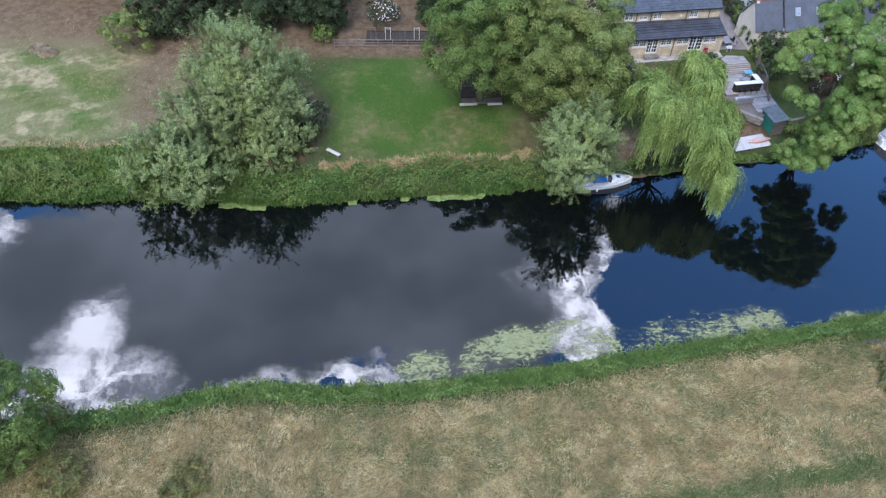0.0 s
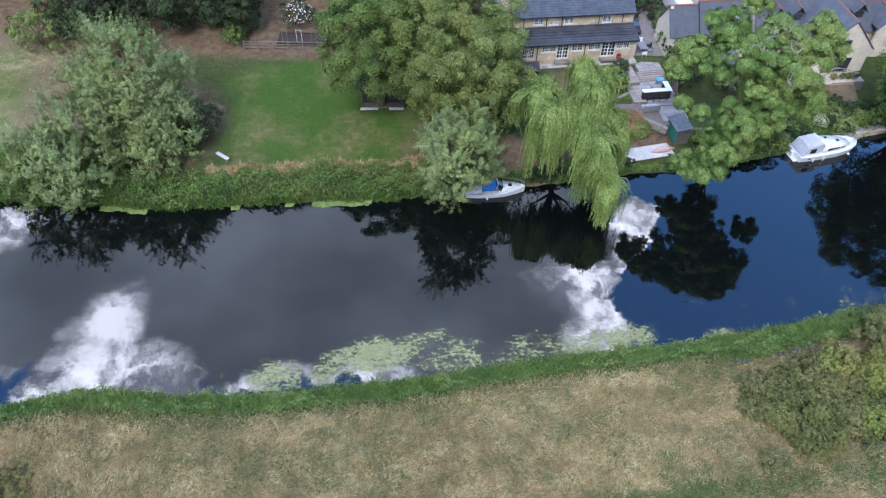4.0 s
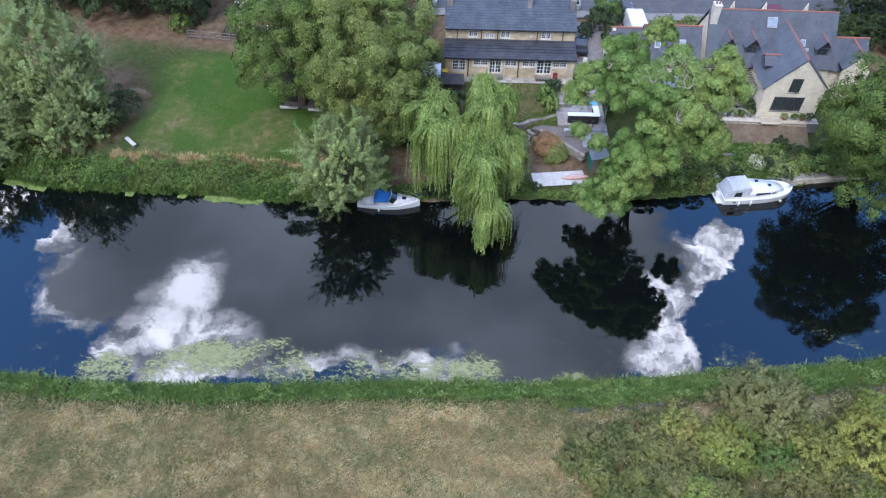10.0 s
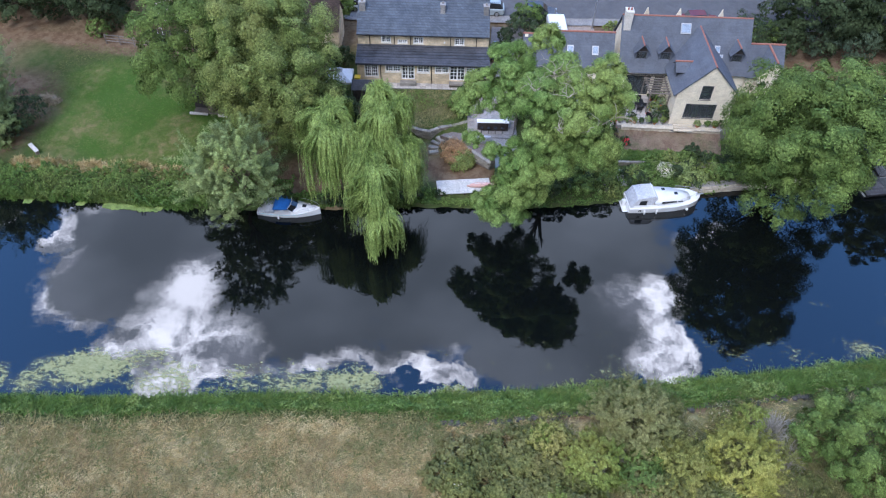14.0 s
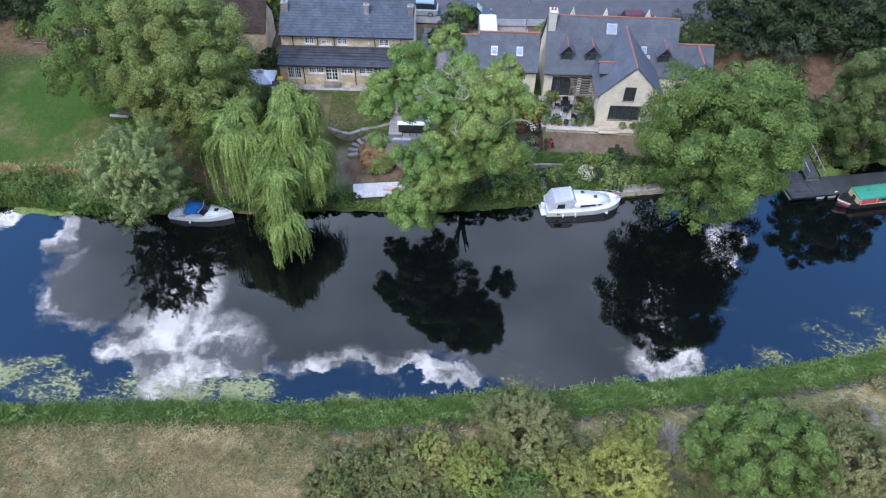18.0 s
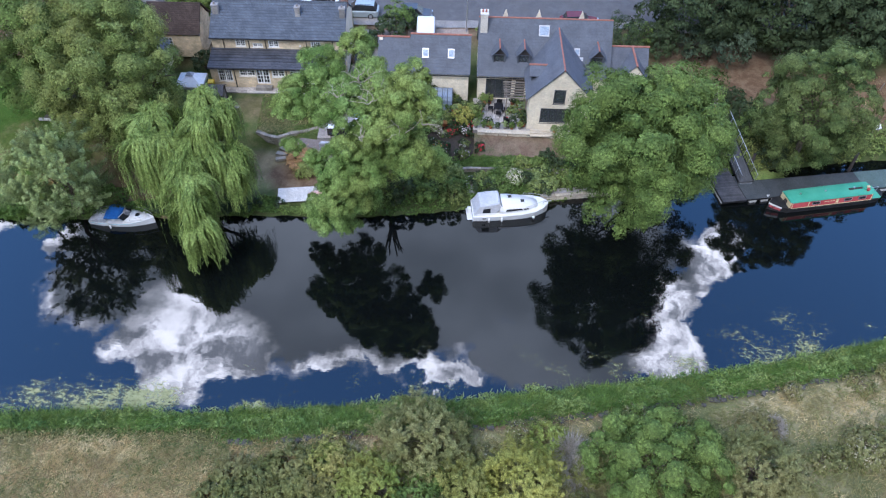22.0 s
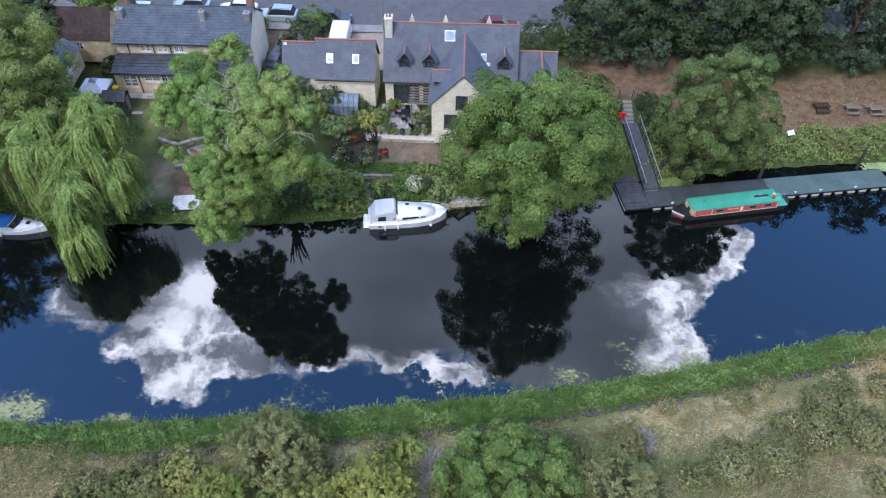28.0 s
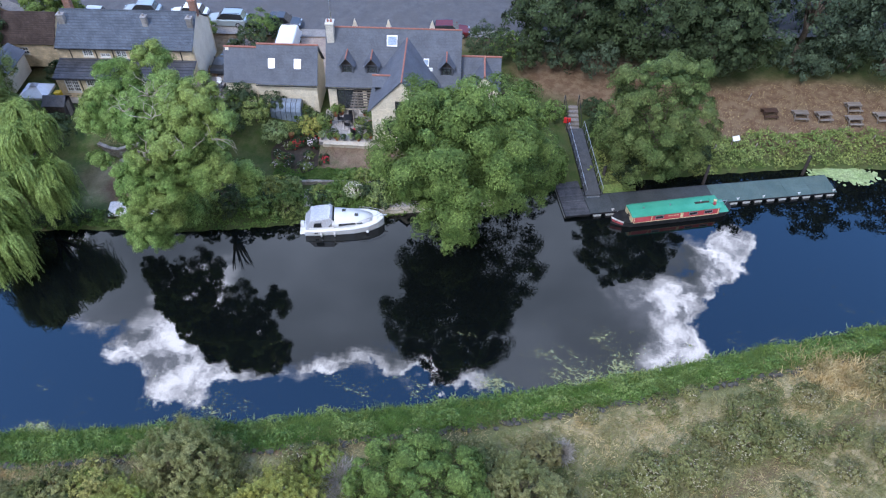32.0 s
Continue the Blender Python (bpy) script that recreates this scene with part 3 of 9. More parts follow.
tree("broadleaf_tree", 14.3, 65.2, (13.6, 64.4, 8.8), (6.6, 6.2, 7.4), 100, 1.45, 30000, 0.32, 0.5, "broad", LEAF_OLIVE, "large dull green broadleaf tree with a dense crown", 13, r0=0.5, low=-0.75,
     extra=[((12.6, 67.4, 11.0), (4.2, 3.4, 4.4), 30, 1.4, 9000), ((9.6, 65.6, 11.0), (3.4, 3.0, 4.6), 24, 1.4, 7000), ((15.8, 62.2, 7.0), (3.6, 3.0, 4.6), 22, 1.3, 6500)])
tree("willow_tree", 13.4, 54.6, (13.6, 52.8, 5.8), (3.4, 3.4, 4.3), 26, 1.6, 19000, 0.36, 0.2, "spray", LEAF_SILVER, "small silver-green willow over the water beside a boat", 14, r0=0.2, low=-0.8)
ROBINIA = tree("robinia_tree", 41.0, 62.8, (38.8, 55.4, 8.8), (1.96, 1.96, 1.54), 38, 0.8, 7049, 0.3, 0.5, "broad", LEAF_LIME, "open yellow-green robinia with bare twisting branches", 15, r0=0.35, low=-0.7, limb=9, fine=2.0, loose=0.2,
     extra=[((38.9, 60.8, 17.2), (0.98, 0.98, 1.18), 12, 0.8, 2175), ((36.6, 60.0, 15.7), (1.49, 1.49, 1.0), 20, 0.8, 3757), ((34.9, 59.2, 13.4), (1.69, 1.69, 1.13), 26, 0.8, 4830), ((33.2, 59.2, 11.5), (0.87, 0.87, 0.95), 8, 0.8, 1629),
            ((37.6, 58.2, 15.0), (1.47, 1.47, 1.08), 21, 0.8, 3830), ((40.6, 59.0, 16.0), (1.21, 1.21, 0.88), 14, 0.8, 2585), ((39.3, 56.8, 14.4), (1.37, 1.37, 1.07), 18, 0.8, 3436), ((44.2, 57.8, 16.7), (1.18, 1.18, 1.14), 15, 0.8, 2810),
            ((45.0, 57.8, 14.6), (1.13, 1.13, 1.46), 16, 0.8, 2981), ((43.6, 56.6, 15.5), (0.94, 0.94, 1.14), 11, 0.8, 2021), ((41.9, 56.0, 14.7), (1.03, 1.03, 0.96), 11, 0.8, 2105), ((42.6, 55.6, 13.3), (1.36, 1.36, 1.16), 19, 0.8, 3537),
            ((40.3, 55.4, 12.1), (1.63, 1.63, 1.18), 25, 0.8, 4677), ((44.0, 56.8, 10.8), (1.76, 1.76, 1.72), 34, 0.8, 6310), ((45.5, 58.8, 8.0), (1.06, 1.06, 1.17), 13, 0.8, 2441), ((38.3, 55.6, 5.9), (2.13, 2.13, 1.82), 47, 0.8, 8639),
            ((37.6, 55.8, 2.8), (1.57, 1.57, 1.11), 23, 0.8, 4276), ((35.3, 56.5, 2.6), (0.93, 0.93, 1.02), 10, 0.8, 1878), ((36.0, 57.2, 8.4), (0.7, 0.7, 0.53), 6, 0.8, 886), ((34.4, 57.4, 9.1), (0.61, 0.61, 0.48), 6, 0.8, 683),
            ((40.9, 55.2, 9.6), (1.26, 1.26, 1.32), 18, 0.8, 3347), ((36.8, 58.2, 11.9), (0.94, 0.94, 0.72), 8, 0.8, 1584), ((41.6, 57.4, 15.6), (1.04, 1.04, 0.87), 11, 0.8, 2023), ((41.5, 58.6, 9.7), (2.18, 2.18, 3.15), 64, 0.8, 7303),
            ((39.3, 58.4, 4.4), (1.58, 1.58, 2.24), 33, 0.8, 3799)])
tree("ash_tree", 63.6, 68.9, (62.7, 62.3, 10.3), (5.6, 5.6, 5.5), 80, 1.75, 25000, 0.34, 0.55, "broad", LEAF_GREEN, "rounded fresh green tree overhanging the river", 16, r0=0.4, low=-0.8,
     extra=[((62.0, 62.0, 3.6), (2.4, 1.9, 2.8), 12, 1.2, 3500), ((66.6, 67.0, 6.4), (4.0, 3.4, 4.4), 26, 1.5, 7000), ((65.6, 65.8, 11.6), (3.4, 2.9, 3.0), 24, 1.5, 6500), ((59.8, 66.4, 10.0), (3.0, 2.6, 3.0), 20, 1.5, 5000), ((61.0, 66.5, 6.0), (4.0, 3.0, 4.0), 20, 1.4, 5000)])
tree("ash_tree", 80.0, 76.0, (79.2, 74.4, 7.4), (5.0, 4.6, 5.7), 120, 1.3, 27000, 0.32, 0.5, "broad", LEAF_MOSS, "rounded olive green tree beside the mooring pontoon", 17, r0=0.3, low=-0.85)


def weeping(x, y, zc, r, strands, seed, label):
    """A weeping willow: hanging strands of narrow leaves from a domed top."""
    rng = np.random.default_rng(seed)
    z = gz(x, y)
    t = thing("weeping_willow", pose(x, y, z), label, "tree")
    part("trunk", limbs(rng, (0, 0, 0), zc + r[2] * 0.8 - z, r[0] * 0.7, 8, 0.35), BARK, t, smooth=True)
    # each bough: place on the plan from the trunk, top, reach, lowest point of its strands, share
    heads = [(-0.9, -2.4, 9.3, 1.63, 4.5, 5), (1.4, -1.2, 9.1, 1.75, 5.3, 4),
             (1.3, 1.8, 11.1, 1.27, 6.9, 3), (3.3, 1.2, 10.5, 0.98, 6.9, 3), (2.0, 0.0, 10.5, 1.64, 7.3, 4), (-2.6, -0.4, 10.1, 2.04, 6.6, 4), (-2.1, -3.0, 9.8, 1.52, 2.6, 6), (-0.9, -2.6, 7.9, 1.07, 3.8, 3), (0.4, -2.0, 8.6, 1.65, 5.1, 4), (2.9, -2.0, 8.4, 1.26, 3.3, 4),
             (1.4, -3.8, 8.2, 1.62, 5.6, 4), (2.2, -5.2, 7.8, 1.7, 3.3, 5), (2.7, -6.4, 6.5, 1.42, 1.2, 5), (3.5, -7.2, 5.1, 1.33, 0.6, 5), (4.4, -0.8, 7.6, 1.08, 2.0, 3), (4.5, -2.2, 6.8, 1.08, 2.9, 3), (-4.6, -0.6, 8.6, 0.69, 5.3, 1)]
    pick = [h for h in heads for _ in range(h[5])]
    P, A, N = [], [], []
    for k in range(strands):
        hx, hy, top, hr, foot, _ = pick[k % len(pick)]
        lock = rng.integers(0, 13)
        a = lock * 2 * math.pi / 13 + 0.35 * math.sin(lock * 5.1 + hx * 3) + rng.normal() * 0.085
        q = (0.3 + 0.8 * ((lock * 0.618 + hy) % 1.0)) * (1 + rng.normal() * 0.07)
        if rng.random() < 0.25:
            q *= 0.25 + 0.6 * rng.random()
        start = np.array([hx + rng.normal() * 0.25, hy + rng.normal() * 0.25, top - z - 0.35 - 0.4 * rng.random()])
        out = np.array([math.cos(a), math.sin(a) - 0.2, 0]) * hr * q * 1.25
        drop = (start[2] + z - foot) * (0.55 + 0.5 * rng.random()) * (0.55 + 0.45 * min(1, q))
        n = int(16 + drop * 13)
        u = np.linspace(0.02, 1, n)
        sway = np.array([rng.normal() * 0.25, rng.normal() * 0.25, 0])
        pts = start + out * np.minimum(1, u * 2.6)[:, None] ** 0.6 + np.array([0, 0, 1.0]) * (0.55 * (1 - 0.6 * q) + 0.45 * np.sin(np.minimum(u * 2.2, 1) * 3.14) - drop * u**1.5)[:, None] + sway * (u**2)[:, None]
        tan = np.gradient(pts, axis=0)
        P.append(pts + rng.normal(size=pts.shape) * 0.04)
        A.append(tan / np.maximum(np.linalg.norm(tan, axis=1, keepdims=True), 1e-6) + rng.normal(size=pts.shape) * 0.13)
        way = tan / np.maximum(np.linalg.norm(tan, axis=1, keepdims=True), 1e-6)
        face = np.repeat((out / (np.linalg.norm(out) + 1e-6) + np.array([0, 0, 0.9]))[None], n, 0)
        face = face - way * (face * way).sum(1, keepdims=True)
        N.append(face / np.linalg.norm(face, axis=1, keepdims=True) + rng.normal(size=pts.shape) * 0.22)
    P, A, N = np.concatenate(P), np.concatenate(A), np.concatenate(N)
    ln = 0.28 + 0.22 * rng.random(len(P))
    ob = new("crown", leaf_mesh("crown", P, N, A, ln, ln * 0.13, LEAF_WEEP))
    ob.parent = t
    return t


weeping(23.8, 58.8, 6.6, (7.0, 6.0, 5.2), 7200, 21, "bright yellow-green weeping willow trailing into the river")


def bare_branches(parent, x, y, spots, seed):
    """Twisting leafless boughs that stand out of a crown."""
    r = np.random.default_rng(seed)
    for cx, cy, cz, size in spots:
        bm = bmesh.new()
        for k in range(5):
            p = Vector((cx - x, cy - y, cz - parent.matrix_world.translation.z))
            d = Vector((r.normal(), r.normal(), 0.5 + 0.6 * r.random())).normalized()
            rad = 0.045
            for s_ in range(6):
                q = p + d * size * 0.24
                tube(bm, p, q, rad, rad * 0.8, 5)
                p, rad = q, rad * 0.8
                d = (d + Vector((r.normal(), r.normal(), r.normal() * 0.8)) * 0.5).normalized()
                if s_ in (2, 4):
                    e = (d + Vector((r.normal(), r.normal(), r.normal()))).normalized()
                    tube(bm, p, p + e * size * 0.4, rad * 0.6, rad * 0.25, 4)
        part("bare_bough", bm, PALE_BARK, parent, "pale leafless bough", smooth=True)


PALE_BARK = mat("pale_bark", ((0.3, 0.27, 0.21), (0.42, 0.39, 0.31)), scale=4, rough=0.9, bump=0.3, spec=0.15)
bare_branches(ROBINIA, 41.0, 62.8, [(40.1, 57.8, 16.1, 1.7), (38.9, 56.4, 15.5, 1.4), (41.3, 55.6, 15.8, 1.5), (43.9, 55.0, 13.7, 1.6), (41.1, 54.2, 13.8, 1.4), (41.6, 58.4, 16.5, 1.5), (45.2, 56.4, 13.9, 1.8)], 77)
# ---- building materials ----
def block_mat(name, c1, c2, mortar, bw, bh, rough=0.9, gap=0.012, bump=0.5, slope=1.0, var=0.3):
    """Coursed stone, brick or slate by size, laid along x + y and up z."""
    m = bpy.data.materials.new(name)
    m.use_nodes = True
    n = Nodes(m.node_tree)
    co = n.add("ShaderNodeSeparateXYZ", {0: n.add("ShaderNodeTexCoord").outputs["Object"]})
    uv = n.add("ShaderNodeCombineXYZ", {0: n.math("ADD", co.outputs[0], co.outputs[1]), 1: n.math("MULTIPLY", co.outputs[2], slope), 2: 0.0}).outputs[0]
    br = n.add("ShaderNodeTexBrick", {"Vector": uv, "Color1": c1, "Color2": c2, "Mortar": mortar, "Scale": 1.0, "Mortar Size": gap, "Mortar Smooth": 0.3, "Bias": 0.0, "Brick Width": bw, "Row Height": bh})
    obj = n.add("ShaderNodeTexCoord").outputs["Object"]
    blot = n.step(n.noise(obj, 0.8, 6, 0.65).outputs[0], 0.25, 0.75, 1 - var, 1 + var)
    grain = n.step(n.noise(obj, 9.0, 5, 0.6).outputs[0], 0.25, 0.75, 0.85, 1.15)
    c = n.add("ShaderNodeVectorMath", {0: br.outputs[0], 3: n.math("MULTIPLY", blot, grain)}, operation="SCALE").outputs[0]
    bp = n.add("ShaderNodeBump", {"Height": n.math("SUBTRACT", n.noise(obj, 14, 4, 0.6).outputs[0], br.outputs["Fac"]), "Strength": bump, "Distance": 0.02})
    n.add("ShaderNodeOutputMaterial", {0: n.add("ShaderNodeBsdfPrincipled", {"Base Color": c, "Roughness": rough, "Specular IOR Level": 0.25, "Normal": bp.outputs[0]})})
    return m


def plain_glass():
    m = bpy.data.materials.new("window_glass")
    m.use_nodes = True
    n = Nodes(m.node_tree)
    b = n.add("ShaderNodeBsdfPrincipled", {"Base Color": (0.3, 0.34, 0.36), "Roughness": 0.03, "Transmission Weight": 0.85, "IOR": 1.45})
    n.add("ShaderNodeOutputMaterial", {0: b})
    return m


STONE_GOLD = block_mat("limestone_golden", (0.66, 0.54, 0.36), (0.53, 0.43, 0.29), (0.52, 0.45, 0.34), 0.42, 0.16)
STONE_PALE = block_mat("limestone_pale", (0.8, 0.72, 0.57), (0.73, 0.65, 0.5), (0.68, 0.61, 0.48), 0.5, 0.2, var=0.14)
SLATE_DARK = block_mat("slate_dark", (0.105, 0.125, 0.155), (0.084, 0.1, 0.125), (0.055, 0.063, 0.078), 0.3, 0.17, 0.6, 0.014, 0.6, var=0.25)
SLATE_GREY = block_mat("slate_grey", (0.118, 0.13, 0.156), (0.108, 0.12, 0.145), (0.098, 0.109, 0.132), 0.3, 0.2, 0.6, 0.012, 0.5, 0.8, var=0.18)
TILE_BLACK = block_mat("concrete_tile", (0.085, 0.09, 0.106), (0.066, 0.07, 0.083), (0.03, 0.031, 0.037), 0.34, 0.09, 0.65, 0.01, 0.6, var=0.3)
WHITE_PAINT = mat("white_paint", ((0.78, 0.78, 0.76), (0.7, 0.7, 0.68)), scale=1.5, rough=0.5, bump=0.1, fine=0.06)
DARK_PAINT = mat("dark_frame_paint", ((0.03, 0.032, 0.035), (0.05, 0.05, 0.055)), scale=2, rough=0.5, bump=0.1)
RIDGE_RED = mat("red_ridge_tile", ((0.36, 0.16, 0.12), (0.29, 0.13, 0.1)), scale=3, rough=0.85, bump=0.3)
BRICK_RED = block_mat("brick_red", (0.33, 0.15, 0.1), (0.25, 0.11, 0.08), (0.3, 0.26, 0.22), 0.22, 0.075)
RENDER = mat("cream_render", ((0.72, 0.67, 0.56), (0.62, 0.57, 0.47)), scale=0.8, rough=0.9, bump=0.2, fine=0.1)
FLAG = block_mat("paving_flags", (0.3, 0.28, 0.25), (0.24, 0.225, 0.2), (0.16, 0.15, 0.13), 0.6, 0.6, gap=0.02)
GLASS = plain_glass()
ROOM = mat("room_dark", ((0.022, 0.02, 0.019), (0.04, 0.036, 0.033)), scale=0.7, rough=0.9, bump=0)
TIMBER = mat("weathered_timber", ((0.17, 0.145, 0.12), (0.25, 0.22, 0.19)), scale=2.5, rough=0.9, bump=0.4, stretch=(0.3, 1, 1), obj=0.18)
TIMBER_DARK = mat("dark_timber", ((0.035, 0.03, 0.028), (0.06, 0.05, 0.045)), scale=2.5, rough=0.85, bump=0.4, obj=0.2)
IRON = mat("black_iron", ((0.02, 0.02, 0.022), (0.035, 0.035, 0.037)), scale=4, rough=0.5, bump=0.1, metal=0.5)
STEEL = mat("galvanised_steel", ((0.42, 0.43, 0.45), (0.55, 0.56, 0.58)), scale=5, rough=0.4, bump=0.1, metal=0.85)
ASPHALT = mat("asphalt", ((0.085, 0.085, 0.09), (0.115, 0.115, 0.12), (0.095, 0.093, 0.095)), scale=0.9, rough=0.92, bump=0.3, bump_scale=30, fine=0.1)
TERRACOTTA = mat("terracotta", ((0.4, 0.16, 0.08), (0.32, 0.12, 0.06)), scale=4, rough=0.85, bump=0.2, obj=0.2)


def wall_bm(length, z0, z1, thick, holes, bm=None, y=0.0):
    """A wall along x from 0, its outer face at y, with openings (x0, z0, x1, z1) cut through."""
    bm = bm or bmesh.new()
    xs = sorted({0.0, length, *(v for h in holes for v in (h[0], h[2]))})
    zs = sorted({z0, z1, *(v for h in holes for v in (h[1], h[3]))})
    for xa, xb in zip(xs, xs[1:]):
        for za, zb in zip(zs, zs[1:]):
            if not any(h[0] - 1e-6 <= xa and xb <= h[2] + 1e-6 and h[1] - 1e-6 <= za and zb <= h[3] + 1e-6 for h in holes):
                box(bm, xa, y, za, xb, y + thick, zb)
    bmesh.ops.remove_doubles(bm, verts=bm.verts, dist=1e-4)
    seen = {}
    for f in bm.faces:
        seen.setdefault(tuple(round(v, 3) for v in f.calc_center_median()), []).append(f)
    bmesh.ops.delete(bm, geom=[f for fs in seen.values() if len(fs) > 1 for f in fs], context="FACES_ONLY")
    return bm


def window(parent, x0, z0, x1, z1, y, cols, rows, paint, name="window", sill=True, bar=0.045, frame_w=0.095, split=0):
    """A framed window with glazing bars set in an opening of a wall that faces -y."""
    w = part(name, frame_bm(x0, z0, x1, z1, y, frame_w, split), paint, parent)
    bm = bmesh.new()
    fx0, fx1, fz0, fz1 = x0 + frame_w, x1 - frame_w, z0 + frame_w, z1 - frame_w
    for k in range(1, cols):
        x = fx0 + (fx1 - fx0) * k / cols
        box(bm, x - bar / 2, y + 0.015, fz0, x + bar / 2, y + 0.05, fz1)
    for k in range(1, rows):
        z = fz0 + (fz1 - fz0) * k / rows
        box(bm, fx0, y + 0.018, z - bar / 2, fx1, y + 0.047, z + bar / 2)
    if len(bm.verts):
        part("glazing_grid", bm, paint, w)
    else:
        bm.free()
    part("pane", boxes((fx0, y + 0.026, fz0, fx1, y + 0.038, fz1)), GLASS, w)
    if sill:
        part("sill", boxes((x0 - 0.06, y - 0.1, z0 - 0.07, x1 + 0.06, y + 0.06, z0 - 0.002), bevel=0.012), paint, w)
    return w


def frame_bm(x0, z0, x1, z1, y, w, split=0):
    bm = boxes((x0, y, z0, x0 + w, y + 0.08, z1), (x1 - w, y, z0, x1, y + 0.08, z1), (x0 + w, y, z1 - w, x1 - w, y + 0.08, z1), (x0 + w, y, z0, x1 - w, y + 0.08, z0 + w))
    for k in range(1, split + 1):
        x = x0 + (x1 - x0) * k / (split + 1)
        box(bm, x - w * 0.6, y - 0.004, z0 + w, x + w * 0.6, y + 0.076, z1 - w)
    return bm


def slope_bm(x0, x1, ya, za, yb, zb, course=0.24, lap=0.02, thick=0.1):
    """A roof slope from the eave (ya, za) up to (yb, zb), in lapped courses."""
    bm = bmesh.new()
    n = max(3, int(math.hypot(yb - ya, zb - za) / course))
    d = Vector((0, yb - ya, zb - za)).normalized()
    up = Vector((0, -d.z, d.y))
    if up.z < 0:
        up = -up
    at = lambda u: Vector((0, ya + (yb - ya) * u, za + (zb - za) * u))
    prof = [at(0) - up * thick]
    for k in range(n):
        prof += [at(k / n) + up * lap, at((k + 1) / n) + up * 0.002]
    prof.append(at(1) - up * thick)
    va, vb = [bm.verts.new((x0, v.y, v.z)) for v in prof], [bm.verts.new((x1, v.y, v.z)) for v in prof]
    for i in range(len(prof)):
        j = (i + 1) % len(prof)
        bm.faces.new((va[i], va[j], vb[j], vb[i]))
    bm.faces.new(va[::-1]), bm.faces.new(vb)
    bmesh.ops.recalc_face_normals(bm, faces=bm.faces)
    return bm


def gable_bm(y0, y1, ym, ze, zr, x0, x1, zb):
    """An end wall with a pitched top, between x0 and x1."""
    bm = bmesh.new()
    return poly(bm, [(x0, y0, zb), (x0, y1, zb), (x0, y1, ze), (x0, ym, zr), (x0, y0, ze)], (x1 - x0, 0, 0))


def chimney(parent, x, y, z0, z1, w, d, material, pots=1, pot_mat=None, label=""):
    st = part("chimney", boxes((x - w / 2, y - d / 2, z0, x + w / 2, y + d / 2, z1)), material, parent, label)
    part("chimney_cap", boxes((x - w / 2 - 0.06, y - d / 2 - 0.06, z1, x + w / 2 + 0.06, y + d / 2 + 0.06, z1 + 0.12), bevel=0.02), material, st)
    for k in range(pots):
        bm = bmesh.new()
        px = x + (k - (pots - 1) / 2) * 0.32
        tube(bm, (px, y, z1 + 0.12), (px, y, z1 + 0.36), 0.11, 0.09, 10)
        part("chimney_pot", bm, pot_mat or TERRACOTTA, st)


def gutter(parent, x0, x1, y, z, material=None):
    bm = bmesh.new()
    tube(bm, (x0, y, z), (x1, y, z), 0.06, seg=6)
    part("gutter", bm, material or IRON, parent)


def downpipe(parent, x, y, z0, z1):
    bm = bmesh.new()
    tube(bm, (x, y, z0), (x, y, z1), 0.045, seg=6)
    part("downpipe", bm, IRON, parent)


STONE_GREY = block_mat("chimney_stone", (0.3, 0.29, 0.28), (0.24, 0.23, 0.225), (0.26, 0.25, 0.24), 0.3, 0.15)
STONE_POT = mat("stone_pot", ((0.3, 0.28, 0.26), (0.22, 0.2, 0.19)), scale=4)


